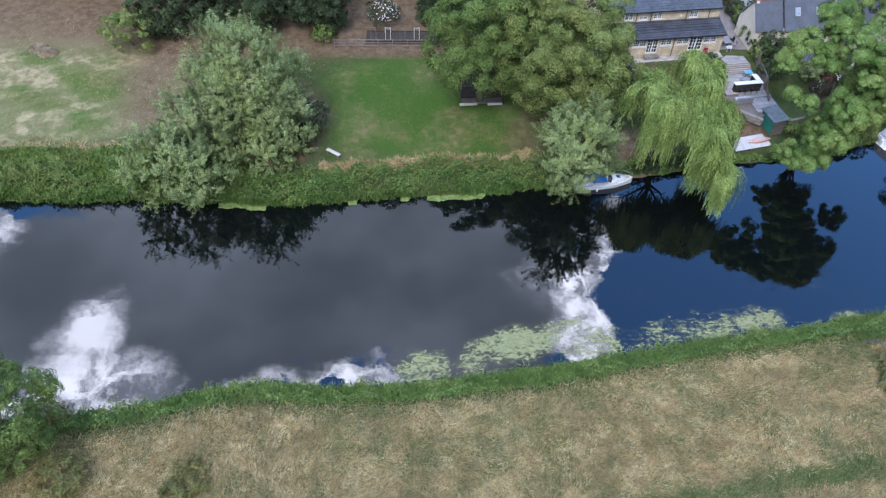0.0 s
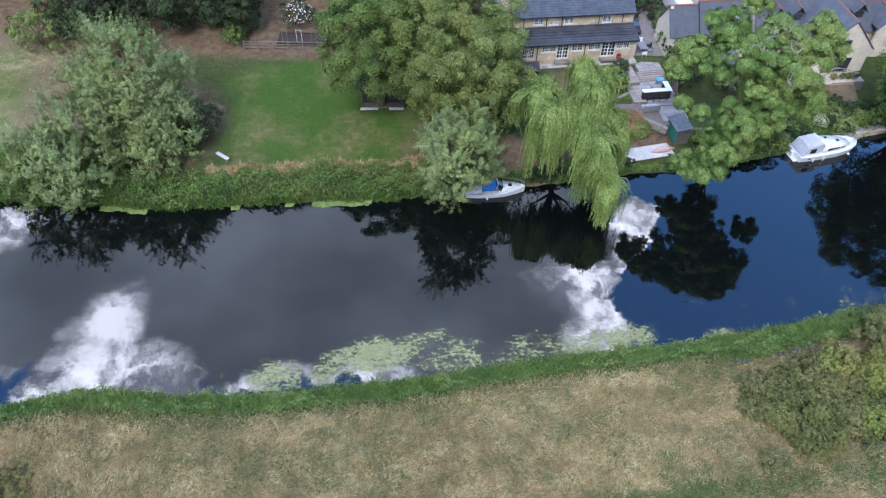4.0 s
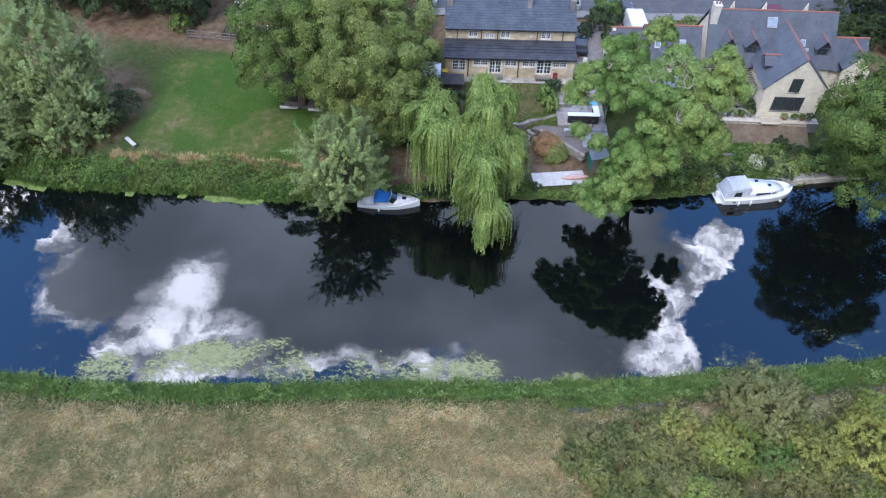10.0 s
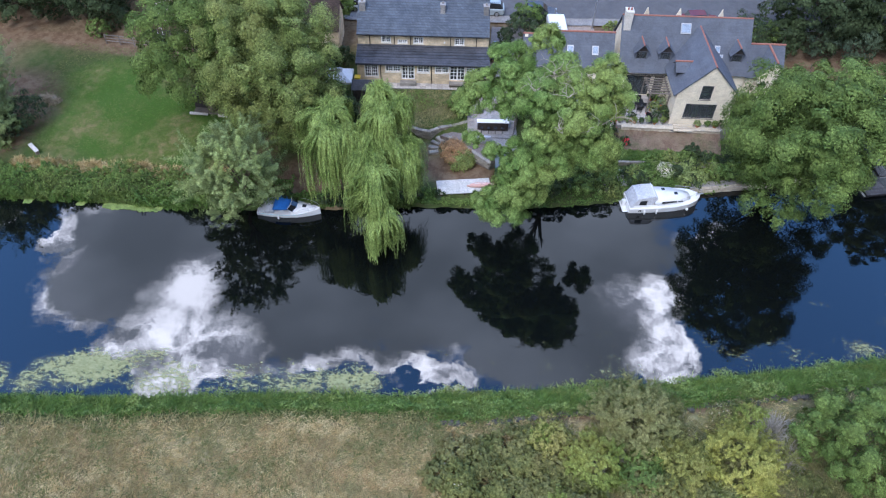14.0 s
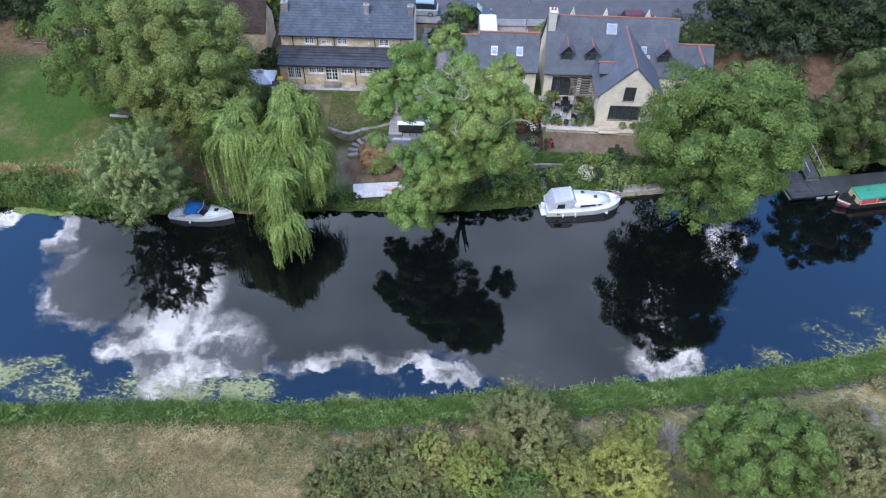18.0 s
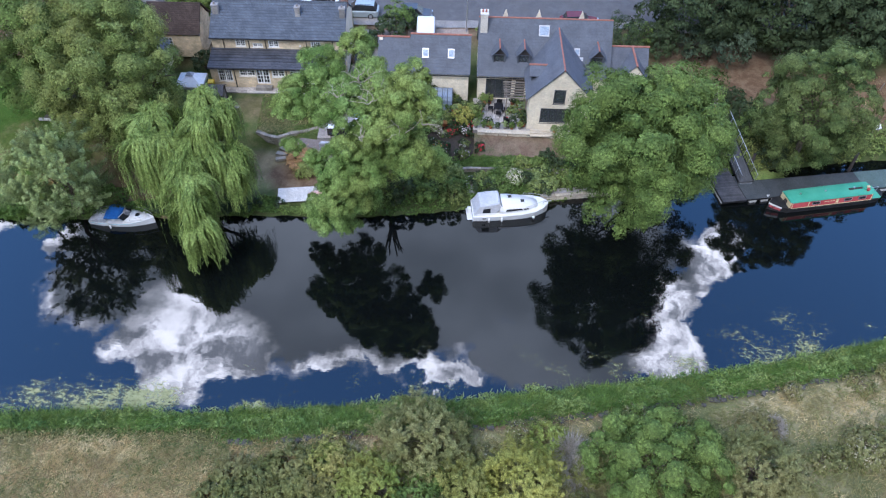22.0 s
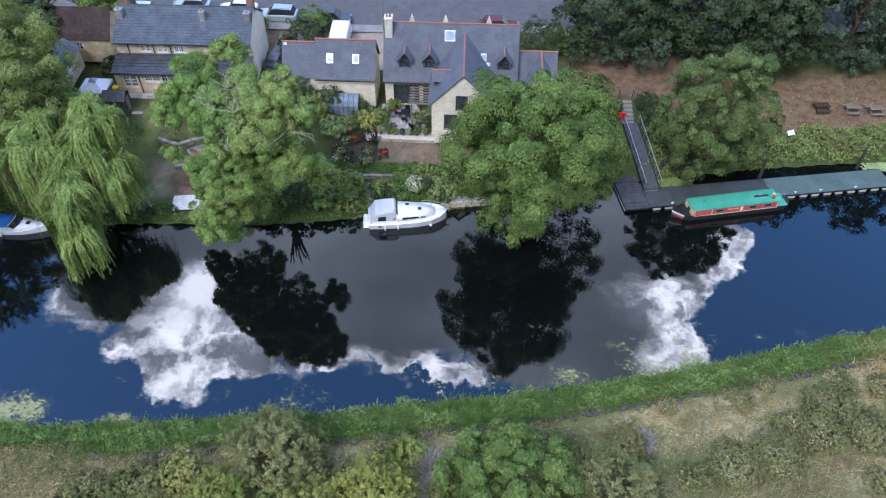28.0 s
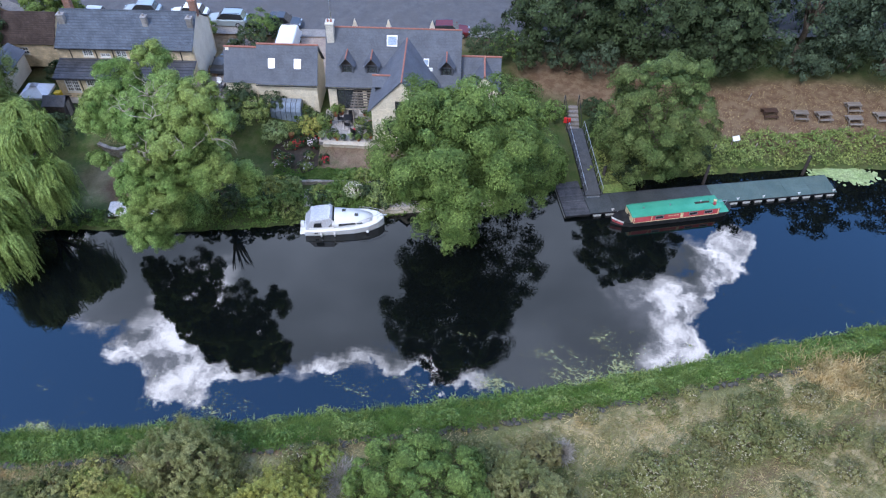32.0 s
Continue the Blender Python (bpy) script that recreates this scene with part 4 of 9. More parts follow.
# ---- stone cottage with a lean-to ----
def build_cottage():
    h = thing("house", pose(19.6, 72.2, 3.2, 0, 0, 9.2), "old golden limestone cottage with slate roof and white-framed lean-to", "house")
    W, T = 13.9, 0.35
    ground = [(0.75, 0.62, 2.25, 2.36), (2.98, 1.3, 4.66, 2.36), (4.7, 0.42, 6.12, 2.36), (6.36, 1.28, 7.72, 2.34), (8.25, 1.28, 9.76, 2.32), (9.8, 0.42, 11.5, 2.32), (11.54, 1.28, 13.1, 2.32)]
    upper = [(2.45, 3.3, 3.5, 4.1), (4.2, 3.25, 5.26, 3.72), (5.88, 3.28, 6.96, 4.06), (10.27, 3.22, 11.33, 4.05)]
    part("front_wall", wall_bm(W, -0.3, 2.45, T, ground), STONE_GOLD, h)
    part("upper_wall", wall_bm(W, 2.4, 4.46, T, upper, y=2.45), STONE_GOLD, h, "golden stone upper wall with small windows")
    part("back_wall", boxes((0, 8.75, -0.3, W, 9.1, 4.46)), STONE_GOLD, h)
    for x in (0.0, W - T):
        part("gable_wall", gable_bm(2.8, 8.75, 5.75, 4.46, 6.6, x, x + T, -0.3), STONE_GOLD if x < 1 else RENDER, h)
        bm = bmesh.new()
        poly(bm, [(x, T, -0.3), (x, 2.45, -0.3), (x, 2.45, 2.95), (x, T, 2.42)], (T, 0, 0))
        part("side_wall", bm, STONE_GOLD, h)
    part("floor", boxes((T, T, -0.2, W - T, 8.75, 0.0)), ROOM, h)
    part("ceiling", boxes((T, 2.8, 2.3, W - T, 8.75, 2.4)), ROOM, h)
    part("lean_to_roof", slope_bm(-0.12, W + 0.12, -0.28, 2.44, 2.45, 3.1, 0.3, 0.035), TILE_BLACK, h, "dark concrete tile lean-to roof in rows")
    part("roof", slope_bm(-0.1, W + 0.05, 2.15, 4.42, 5.75, 6.74, 0.22), SLATE_DARK, h, "weathered dark slate roof")
    part("roof", slope_bm(-0.1, W + 0.05, 9.3, 4.42, 5.75, 6.74, 0.22), SLATE_DARK, h)
    bm = bmesh.new()
    for k in range(28):
        tube(bm, (-0.1 + k * 0.502, 5.75, 6.72), (0.39 + k * 0.502, 5.75, 6.72), 0.11, 0.1, 6)
    part("ridge_tiles", bm, SLATE_DARK, h)
    gutter(h, -0.1, W + 0.1, -0.33, 2.36)
    gutter(h, -0.1, W + 0.05, 2.1, 4.36)
    for x in (2.5, 7.9):
        downpipe(h, x, -0.06, -0.2, 2.36)
    for x in (1.25, 3.85, 5.6, 9.85, 12.6):
        downpipe(h, x, 2.38, 2.95, 4.36)
    for i, (x0, z0, x1, z1) in enumerate(ground):
        door = z0 < 0.5
        window(h, x0, z0, x1, z1, 0.08, 4 if x1 - x0 < 1.45 or door else 6, 4 if door or i == 0 else 3, WHITE_PAINT, "door" if door else "window", not door, 0.06, 0.125, 1)
    for x0, z0, x1, z1 in upper:
        window(h, x0, z0, x1, z1, 2.5, 4, 2 if z1 - z0 < 0.6 else 3, WHITE_PAINT, bar=0.05, frame_w=0.11, split=1)
    for x, w in ((5.42, 1.7), (10.65, 1.7)):
        part("step", boxes((x - w / 2, -0.62, -0.02, x + w / 2, -0.004, 0.34), bevel=0.02), FLAG, h)
    chimney(h, 0.42, 4.6, 5.2, 6.75, 0.62, 0.55, STONE_GREY, 1, STONE_POT)
    chimney(h, 8.95, 4.5, 5.1, 6.75, 0.5, 0.5, STONE_GREY, 1, STONE_POT)
    chimney(h, 13.55, 4.5, 5.1, 6.7, 0.55, 0.55, STONE_GREY, 1, STONE_POT)
    chimney(h, 13.6, 6.3, 6.0, 7.7, 0.7, 0.6, BRICK_RED, 1)
    chimney(h, 0.5, 6.6, 5.8, 7.7, 0.7, 0.6, BRICK_RED, 1)
    bm = bmesh.new()
    tube(bm, (9.2, 2.42, 3.55), (9.2, 2.3, 3.55), 0.09, seg=10)
    part("wall_light", bm, WHITE_PAINT, h)


build_cottage()


# ---- new stone house with dormers and a gabled wing ----
def dormer(h, x, small=False):
    d = part("dormer", wall_bm(1.3, 3.85, 5.05, 0.12, [(0.14, 3.98, 1.16, 4.95)], y=0.5), SLATE_GREY, h, "slate-hung gabled dormer with red ridge")
    d.location.x = x - 0.65
    for s in (0, 1.18):
        bm = bmesh.new()
        poly(bm, [(s, 0.62, 3.85), (s, 0.62, 5.05), (s, 1.5, 5.05)], (0.12, 0, 0))
        part("cheek", bm, SLATE_GREY, d)
    bm = bmesh.new()
    poly(bm, [(0.0, 0.5, 5.05), (1.3, 0.5, 5.05), (0.65, 0.5, 5.8)], (0, 0.1, 0))
    part("gable_board", bm, TIMBER_DARK, d, "dark timber gable")
    for sgn in (-1, 1):
        e, b = 0.65 + sgn * 0.86, 0.65
        bm = bmesh.new()
        poly(bm, [(e, 0.18, 4.87), (b, 0.18, 5.87), (b, 2.16, 5.87), (e, 1.4, 4.87)], (0, 0, 0.07))
        part("dormer_roof", bm, SLATE_GREY, d)
    bm = bmesh.new()
    tube(bm, (0.65, 0.14, 5.93), (0.65, 2.2, 5.93), 0.075, seg=6)
    part("ridge_tiles", bm, RIDGE_RED, d)
    window(d, 0.14, 3.98, 1.16, 4.95, 0.53, 2, 1, DARK_PAINT)
    return d


def build_new_house():
    h = thing("house", pose(47.0, 76.6, 2.5, 0, 0, 8.5), "modern pale stone house with grey slate roof, dormers and red ridges", "house")
    # heights below are above the terrace
    W, T = 13.3, 0.35
    gl = [(0.85, 0.05, 3.5, 2.45), (3.9, 0.05, 4.9, 2.4)]
    part("front_wall", wall_bm(W, -0.4, 3.05, T, gl), STONE_PALE, h, "pale stone wall with glazed doors")
    part("back_wall", boxes((0, 6.1, -0.4, W, 6.45, 3.05)), STONE_PALE, h)
    for x in (0.0, W - T):
        part("gable_wall", gable_bm(T, 6.1, 3.2, 3.4, 7.25, x, x + T, -0.4), STONE_PALE, h)
    part("floor", boxes((T, T, -0.2, W - T, 6.1, 0.0)), ROOM, h)
    part("ceiling", boxes((T, T, 2.75, W - T, 6.1, 2.85)), ROOM, h)
    part("roof", slope_bm(-0.15, W + 0.15, -0.35, 2.95, 3.2, 7.65, 0.26), SLATE_GREY, h, "smooth blue-grey slate roof")
    part("roof", slope_bm(-0.15, W + 0.15, 6.75, 2.95, 3.2, 7.65, 0.26), SLATE_GREY, h)
    bm = bmesh.new()
    for k in range(30):
        tube(bm, (-0.15 + k * 0.4533, 3.2, 7.64), (0.29 + k * 0.4533, 3.2, 7.64), 0.095, 0.085, 6)
    part("ridge_tiles", bm, RIDGE_RED, h, "red clay ridge tiles")
    gutter(h, -0.15, 5.0, -0.42, 2.86)
    window(h, *gl[0], 0.08, 3, 1, DARK_PAINT, "patio_door", False, frame_w=0.09)
    window(h, *gl[1], 0.08, 1, 1, DARK_PAINT, "patio_door", False, frame_w=0.09)
    for x in (2.05, 4.55, 12.0):
        dormer(h, x)
    # roof lights on the slope
    for x, y0, y1, w, m_ in ((6.5, 2.1, 2.75, 1.05, WHITE_PAINT), (9.95, 1.0, 1.45, 0.55, WHITE_PAINT), (10.35, 0.72, 0.92, 0.5, WHITE_PAINT)):
        z = lambda y: 2.95 + (y + 0.35) * 4.7 / 3.55
        bm = bmesh.new()
        poly(bm, [(x - w / 2, y0, z(y0) + 0.06), (x + w / 2, y0, z(y0) + 0.06), (x + w / 2, y1, z(y1) + 0.06), (x - w / 2, y1, z(y1) + 0.06)], (0, -0.08, 0.06))
        rl = part("roof_light", bm, STEEL, h)
        bm = bmesh.new()
        e = 0.07
        poly(bm, [(x - w / 2 + e, y0 + e - 0.09, z(y0 + e) + 0.13), (x + w / 2 - e, y0 + e - 0.09, z(y0 + e) + 0.13), (x + w / 2 - e, y1 - e - 0.09, z(y1 - e) + 0.13), (x - w / 2 + e, y1 - e - 0.09, z(y1 - e) + 0.13)], (0, -0.01, 0.01))
        part("pane", bm, ROOF_GLASS, rl)
    # gabled wing towards the river
    a, b, yf, ap = 5.0, 11.0, -4.9, 8.0
    front = [(a + 1.2, 0.75, a + 4.35, 2.5), (a + 2.3, 3.05, a + 3.45, 4.7)]
    bm = bmesh.new()
    wall_bm(b - a, -0.4, 3.7, T, [(r[0] - a, r[1], r[2] - a, min(r[3], 3.7)) for r in front], bm)
    bmesh.ops.translate(bm, vec=(a, yf, 0), verts=bm.verts)
    part("wing_wall", bm, STONE_PALE, h, "cream coursed stone gable")
    # gable triangle round the upper window
    bm = bmesh.new()
    x0, x1 = front[1][0], front[1][2]
    za = lambda x: 3.7 + (x - a) * (6.8 - 3.7) / (ap - a) if x < ap else 3.7 + (b - x) * (6.8 - 3.7) / (b - ap)
    poly(bm, [(a, yf, 3.7), (x0, yf, 3.7), (x0, yf, za(x0))], (0, T, 0))
    poly(bm, [(x1, yf, 3.7), (b, yf, 3.7), (x1, yf, za(x1))], (0, T, 0))
    poly(bm, [(x0, yf, 4.7), (x1, yf, 4.7), (x1, yf, za(x1)), (ap, yf, 6.8), (x0, yf, za(x0))], (0, T, 0))
    part("wing_gable", bm, STONE_PALE, h)
    for x in (a, b - T):
        part("wing_side", boxes((x, yf + T, -0.4, x + T, -0.004, 3.7)), STONE_PALE, h)
    part("wing_floor", boxes((a + T, yf + T, -0.2, b - T, 0, 0)), ROOM, h)
    part("wing_ceiling", boxes((a + T, yf + T, 2.7, b - T, 0, 2.8)), ROOM, h)
    for e, k in ((a - 0.3, 1), (b + 0.3, -1)):
        bm = bmesh.new()
        poly(bm, [(e, yf - 0.12, 3.42), (ap, yf - 0.12, 6.86), (ap, 2.75, 6.86), (e, 0.1, 3.42)], (-0.07 * k, 0, 0.09))
        part("wing_roof", bm, SLATE_GREY, h)
    bm = bmesh.new()
    for k in range(17):
        tube(bm, (ap, yf - 0.15 + k * 0.45, 6.95), (ap, yf + 0.28 + k * 0.45, 6.95), 0.095, 0.085, 6)
    part("ridge_tiles", bm, RIDGE_RED, h)
    window(h, *front[0], yf + 0.06, 4, 1, DARK_PAINT, bar=0.06)
    window(h, *front[1], yf + 0.06, 1, 1, DARK_PAINT)
    # low cross dormer on the wing's near slope
    sd = part("side_dormer", boxes((5.15, -2.55, 3.6, 5.3, -1.35, 4.85)), SLATE_GREY, h)
    for e, k in ((-2.85, 1), (-1.05, -1)):
        bm = bmesh.new()
        poly(bm, [(4.95, e, 4.75), (4.95, -1.95, 5.5), (6.75, -1.95, 5.5), (6.1, e, 4.75)], (0, 0, 0.07))
        part("dormer_roof", bm, SLATE_GREY, sd)
    bm = bmesh.new()
    tube(bm, (4.9, -1.95, 5.58), (6.8, -1.95, 5.58), 0.1, seg=6)
    part("ridge_tiles", bm, RIDGE_RED, sd)
    # tall white stack at the end wall
    chimney(h, 0.38, 2.7, 4.2, 8.35, 0.72, 0.95, WHITE_STONE, 2, RIDGE_RED, "tall whitewashed chimney stack")
    for x in (2.6, 6.0, 10.4):
        bm = bmesh.new()
        poly(bm, [(x - 0.32, 4.2, 7.0), (x + 0.32, 4.2, 7.0), (x, 4.2, 8.0)], (0, 0.12, 0))
        part("rear_gablet", bm, STONE_PALE, h)
    # lower wing beyond
    part("low_wing_wall", boxes((W, 0.6, -0.4, W + 4.0, 4.6, 2.6)), STONE_PALE, h)
    part("low_wing_roof", slope_bm(W + 0.15, W + 4.2, 0.2, 2.45, 2.6, 5.1, 0.26), SLATE_GREY, h)
    part("low_wing_roof", slope_bm(W + 0.15, W + 4.2, 5.0, 2.45, 2.6, 5.1, 0.26), SLATE_GREY, h)
    bm = bmesh.new()
    tube(bm, (W + 0.16, 2.6, 5.1), (W + 4.25, 2.6, 5.1), 0.11, seg=6)
    tube(bm, (W + 2.5, -0.9, 5.0), (W + 2.5, 2.5, 5.08), 0.11, seg=6)
    part("ridge_tiles", bm, RIDGE_RED, h)
    for e in (-1.5, 1.5):
        bm = bmesh.new()
        poly(bm, [(W + 2.5 + e, -0.8, 3.2), (W + 2.5, -0.8, 4.95), (W + 2.5, 2.4, 4.95), (W + 2.5 + e, 0.6, 3.2)], (0, 0, 0.08))
        part("low_wing_gable_roof", bm, SLATE_GREY, h)
    part("low_wing_gable", gable_face(W + 1.1, W + 3.9, -0.7, -0.4, 3.1, 4.8), STONE_PALE, h)
    # pergola posts and slats belong to the terrace, see below


def gable_face(x0, x1, y, zb, ze, zr):
    return poly(bmesh.new(), [(x0, y, zb), (x1, y, zb), (x1, y, ze), ((x0 + x1) / 2, y, zr), (x0, y, ze)], (0, 0.3, 0))


ROOF_GLASS = mat("roof_light_glass", ((0.26, 0.33, 0.43), (0.34, 0.41, 0.51)), scale=1, rough=0.15, bump=0, spec=0.6)
WHITE_STONE = mat("whitewashed_stone", ((0.66, 0.63, 0.57), (0.56, 0.53, 0.47)), scale=2, rough=0.9, bump=0.4)
build_new_house()


def build_garage():
    h = thing("garage", pose(47.0, 76.6, 2.9, 0, 0, 8.5), "low stone outbuilding with grey slate roof and roof lights", "outbuilding")
    part("front_wall", boxes((-7.0, -0.6, -0.6, -1.0, -0.25, 3.05)), STONE_PALE, h)
    part("front_wall", boxes((-10.2, -0.35, -0.6, -7.0, 0.0, 2.95)), STONE_PALE, h)
    part("back_wall", boxes((-10.2, 3.6, -0.6, -1.0, 3.95, 3.05)), STONE_PALE, h)
    for x in (-10.2, -1.35):
        part("gable_wall", gable_bm(0.0 if x < -9 else -0.25, 3.6, 1.68, 3.0, 5.7, x, x + 0.35, -0.6), RENDER, h)
    part("roof", slope_bm(-7.0, -0.85, -0.85, 2.95, 1.68, 6.0, 0.26), SLATE_GREY, h)
    part("roof", slope_bm(-7.0, -0.85, 4.2, 2.95, 1.68, 6.0, 0.26), SLATE_GREY, h)
    part("roof", slope_bm(-10.35, -7.0, -0.55, 2.85, 1.68, 5.6, 0.26), SLATE_GREY, h)
    part("roof", slope_bm(-10.35, -7.0, 4.0, 2.85, 1.68, 5.6, 0.26), SLATE_GREY, h)
    for x0, x1, z in ((-7.0, -0.8, 6.02), (-10.38, -7.05, 5.62)):
        bm = bmesh.new()
        tube(bm, (x0, 1.68, z), (x1, 1.68, z), 0.11, seg=6)
        part("ridge_tiles", bm, RIDGE_RED, h)
    for x in (-5.45, -2.85):
        y0, y1 = 0.15, 0.75
        z = lambda y: 2.95 + (y + 0.85) * 3.05 / 2.53 + 0.05
        bm = bmesh.new()
        poly(bm, [(x - 0.33, y0, z(y0)), (x + 0.33, y0, z(y0)), (x + 0.33, y1, z(y1)), (x - 0.33, y1, z(y1))], (0, -0.06, 0.06))
        rl = part("roof_light", bm, STEEL, h)
        bm = bmesh.new()
        poly(bm, [(x - 0.25, y0 + 0.02, z(y0 + 0.1) + 0.07), (x + 0.25, y0 + 0.02, z(y0 + 0.1) + 0.07), (x + 0.25, y1 - 0.15, z(y1 - 0.07) + 0.07), (x - 0.25, y1 - 0.15, z(y1 - 0.07) + 0.07)], (0, -0.01, 0.01))
        part("pane", bm, ROOF_GLASS, rl)
    gutter(h, -7.0, -0.9, -0.92, 2.86)


build_garage()


# ---- low outbuildings west of the cottage ----
def outhouse(x, y, z, turn, w, d, he, hr, wall, roof, label, win=True):
    h = thing("outhouse", pose(x, y, z, 0, 0, turn), label, "outbuilding")
    holes = [(w * 0.25, 1.0, w * 0.25 + 1.1, 1.9)] if win else []
    part("front_wall", wall_bm(w, -0.5, he, 0.3, holes), wall, h)
    part("back_wall", boxes((0, d - 0.3, -0.5, w, d, he)), wall, h)
    for xx in (0, w - 0.3):
        part("gable_wall", gable_bm(0.3, d - 0.3, d / 2, he, hr - 0.15, xx, xx + 0.3, -0.5), wall, h)
    part("floor", boxes((0.3, 0.3, -0.2, w - 0.3, d - 0.3, 0)), ROOM, h)
    part("roof", slope_bm(-0.15, w + 0.15, -0.25, he - 0.1, d / 2, hr, 0.28), roof, h)
    part("roof", slope_bm(-0.15, w + 0.15, d + 0.25, he - 0.1, d / 2, hr, 0.28), roof, h)
    if win:
        window(h, *holes[0], 0.06, 3, 2, WHITE_PAINT)
    return h


BROWN_TILE = block_mat("brown_tile", (0.07, 0.05, 0.042), (0.05, 0.036, 0.03), (0.025, 0.02, 0.018), 0.26, 0.16, gap=0.012)
outhouse(10.3, 77.4, 2.9, 9.2, 5.6, 4.6, 2.5, 4.9, STONE_GOLD, BROWN_TILE, "small stone outhouse with a dark brown tiled roof")
outhouse(13.4, 72.9, 2.8, 100, 4.2, 2.6, 2.0, 2.9, RENDER, SLATE_GREY, "low cream garden outhouse with grey roof")


def build_gazebo():
    g = thing("gazebo", pose(18.0, 70.9, gz(18, 70.9), 0, 0, 9.2), "white fabric garden gazebo with a pointed roof", "gazebo")
    cloth = mat("white_canvas", ((0.72, 0.72, 0.73), (0.62, 0.62, 0.64)), scale=2, rough=0.8, bump=0.2, fine=0.05)
    bm = bmesh.new()
    b = [(-1.4, -1.3, 2.0), (1.4, -1.3, 2.0), (1.4, 1.3, 2.0), (-1.4, 1.3, 2.0)]
    s = [(-0.35, -0.3, 2.65), (0.35, -0.3, 2.65), (0.35, 0.3, 2.65), (-0.35, 0.3, 2.65)]
    for i in range(4):
        j = (i + 1) % 4
        poly(bm, [b[i], b[j], s[j], s[i]], (0, 0, 0.03))
        poly(bm, [(b[i][0], b[i][1], 1.78), (b[j][0], b[j][1], 1.78), b[j], b[i]], (0, 0, 0.01))
    part("canopy", bm, cloth, g)
    bm = bmesh.new()
    for i in range(4):
        j = (i + 1) % 4
        poly(bm, [(s[i][0] * 1.15, s[i][1] * 1.15, 2.72), (s[j][0] * 1.15, s[j][1] * 1.15, 2.72), (0, 0, 3.0)], (0, 0, 0.02))
    part("vent_cap", bm, mat("grey_canvas", ((0.35, 0.35, 0.37), (0.3, 0.3, 0.32)), scale=2), g)
    for x, y, _ in b:
        bm = bmesh.new()
        tube(bm, (x * 0.97, y * 0.97, 0), (x * 0.97, y * 0.97, 2.0), 0.035)
        part("pole", bm, STEEL, g)


build_gazebo()


def build_shed():
    s = thing("garden_shed", pose(20.9, 69.7, gz(20.9, 69.7) - 0.05, 0, 0, 9.2), "small dark timber garden shed with felt roof", "shed")
    part("body", boxes((-1.0, -0.8, 0, 1.0, 0.8, 1.7)), TIMBER_DARK, s)
    felt = mat("roof_felt", ((0.055, 0.055, 0.06), (0.08, 0.08, 0.085)), scale=2, rough=0.95)
    for e in (-1, 1):
        part("roof", poly(bmesh.new(), [(-1.15, e * 0.98, 1.6), (1.15, e * 0.98, 1.6), (1.15, 0, 2.25), (-1.15, 0, 2.25)], (0, 0, 0.05)), felt, s)
    part("door", boxes((1.002, -0.35, 0.05, 1.04, 0.35, 1.6)), TIMBER, s)
    for k in range(9):
        part("board", boxes((-1.0 + k * 0.222, -0.825, 0.05, -1.0 + k * 0.222 + 0.205, -0.802, 1.68)), TIMBER_DARK, s)


build_shed()
bm = boxes((-0.28, -0.28, 0, 0.28, 0.28, 1.0), bevel=0.03)
yb = thing("storage_bin", pose(19.75, 71.6, 3.2, 0, 0, 9), "bright yellow plastic bin against the cottage wall", "bin")
YEL = mat("yellow_plastic", ((0.68, 0.48, 0.03), (0.6, 0.42, 0.03)), scale=3, rough=0.5, bump=0.05, fine=0.08)
part("bin_body", bm, YEL, yb)
part("lid", boxes((-0.31, -0.31, 1.0, 0.31, 0.31, 1.08), bevel=0.02), YEL, yb)


# ---- road, kerbs and paths ----
def ribbon(name, pts, width, lift, material, label, category, step=1.0, thick=0.0):
    """A strip that follows the ground along a line of the plan."""
    line = []
    for (ax, ay), (bx, by) in zip(pts, pts[1:]):
        n = max(1, int(math.hypot(bx - ax, by - ay) / step))
        line += [(ax + (bx - ax) * k / n, ay + (by - ay) * k / n) for k in range(n)]
    line.append(pts[-1])
    L = np.array(line)
    t = np.gradient(L, axis=0)
    t /= np.linalg.norm(t, axis=1, keepdims=True)
    nrm = np.stack([-t[:, 1], t[:, 0]], 1)
    m = max(2, int(width / step) + 1)
    rows = []
    for k in range(m + 1):
        p = L + nrm * width * (k / m - 0.5)
        rows.append(np.stack([p[:, 0], p[:, 1], height(p[:, 0], p[:, 1]) + lift], 1))
    V = np.stack(rows, 0).reshape(-1, 3)
    n = len(L)
    i = (np.arange(m)[:, None] * n + np.arange(n - 1)[None, :]).ravel()
    return tagged(new(name, mesh_of(name, V, np.stack([i, i + 1, i + n + 1, i + n], 1), material, True)), label, category, kind="structure")


ROAD = [(-40, 112), (-12, 99), (6, 92.4), (20, 90.2), (42, 93.4), (62, 97.4), (90, 104), (140, 118)]
ribbon("road", ROAD, 7.4, 0.1, ASPHALT, "grey asphalt road behind the houses", "road")
PAVE = mat("concrete_pavement", ((0.2, 0.19, 0.18), (0.26, 0.245, 0.23)), scale=1.2, rough=0.95)
off = lambda d: [(x - d * -0.17, y + d) for x, y in ROAD]
ribbon("pavement", off(-4.6), 1.5, 0.2, PAVE, "pale concrete pavement beside the road", "pavement")
ribbon("pavement", off(4.5), 1.3, 0.2, PAVE, "pale concrete pavement across the road", "pavement")
ribbon("kerb", off(-3.85), 0.14, 0.21, FLAG, "stone kerb", "kerb")
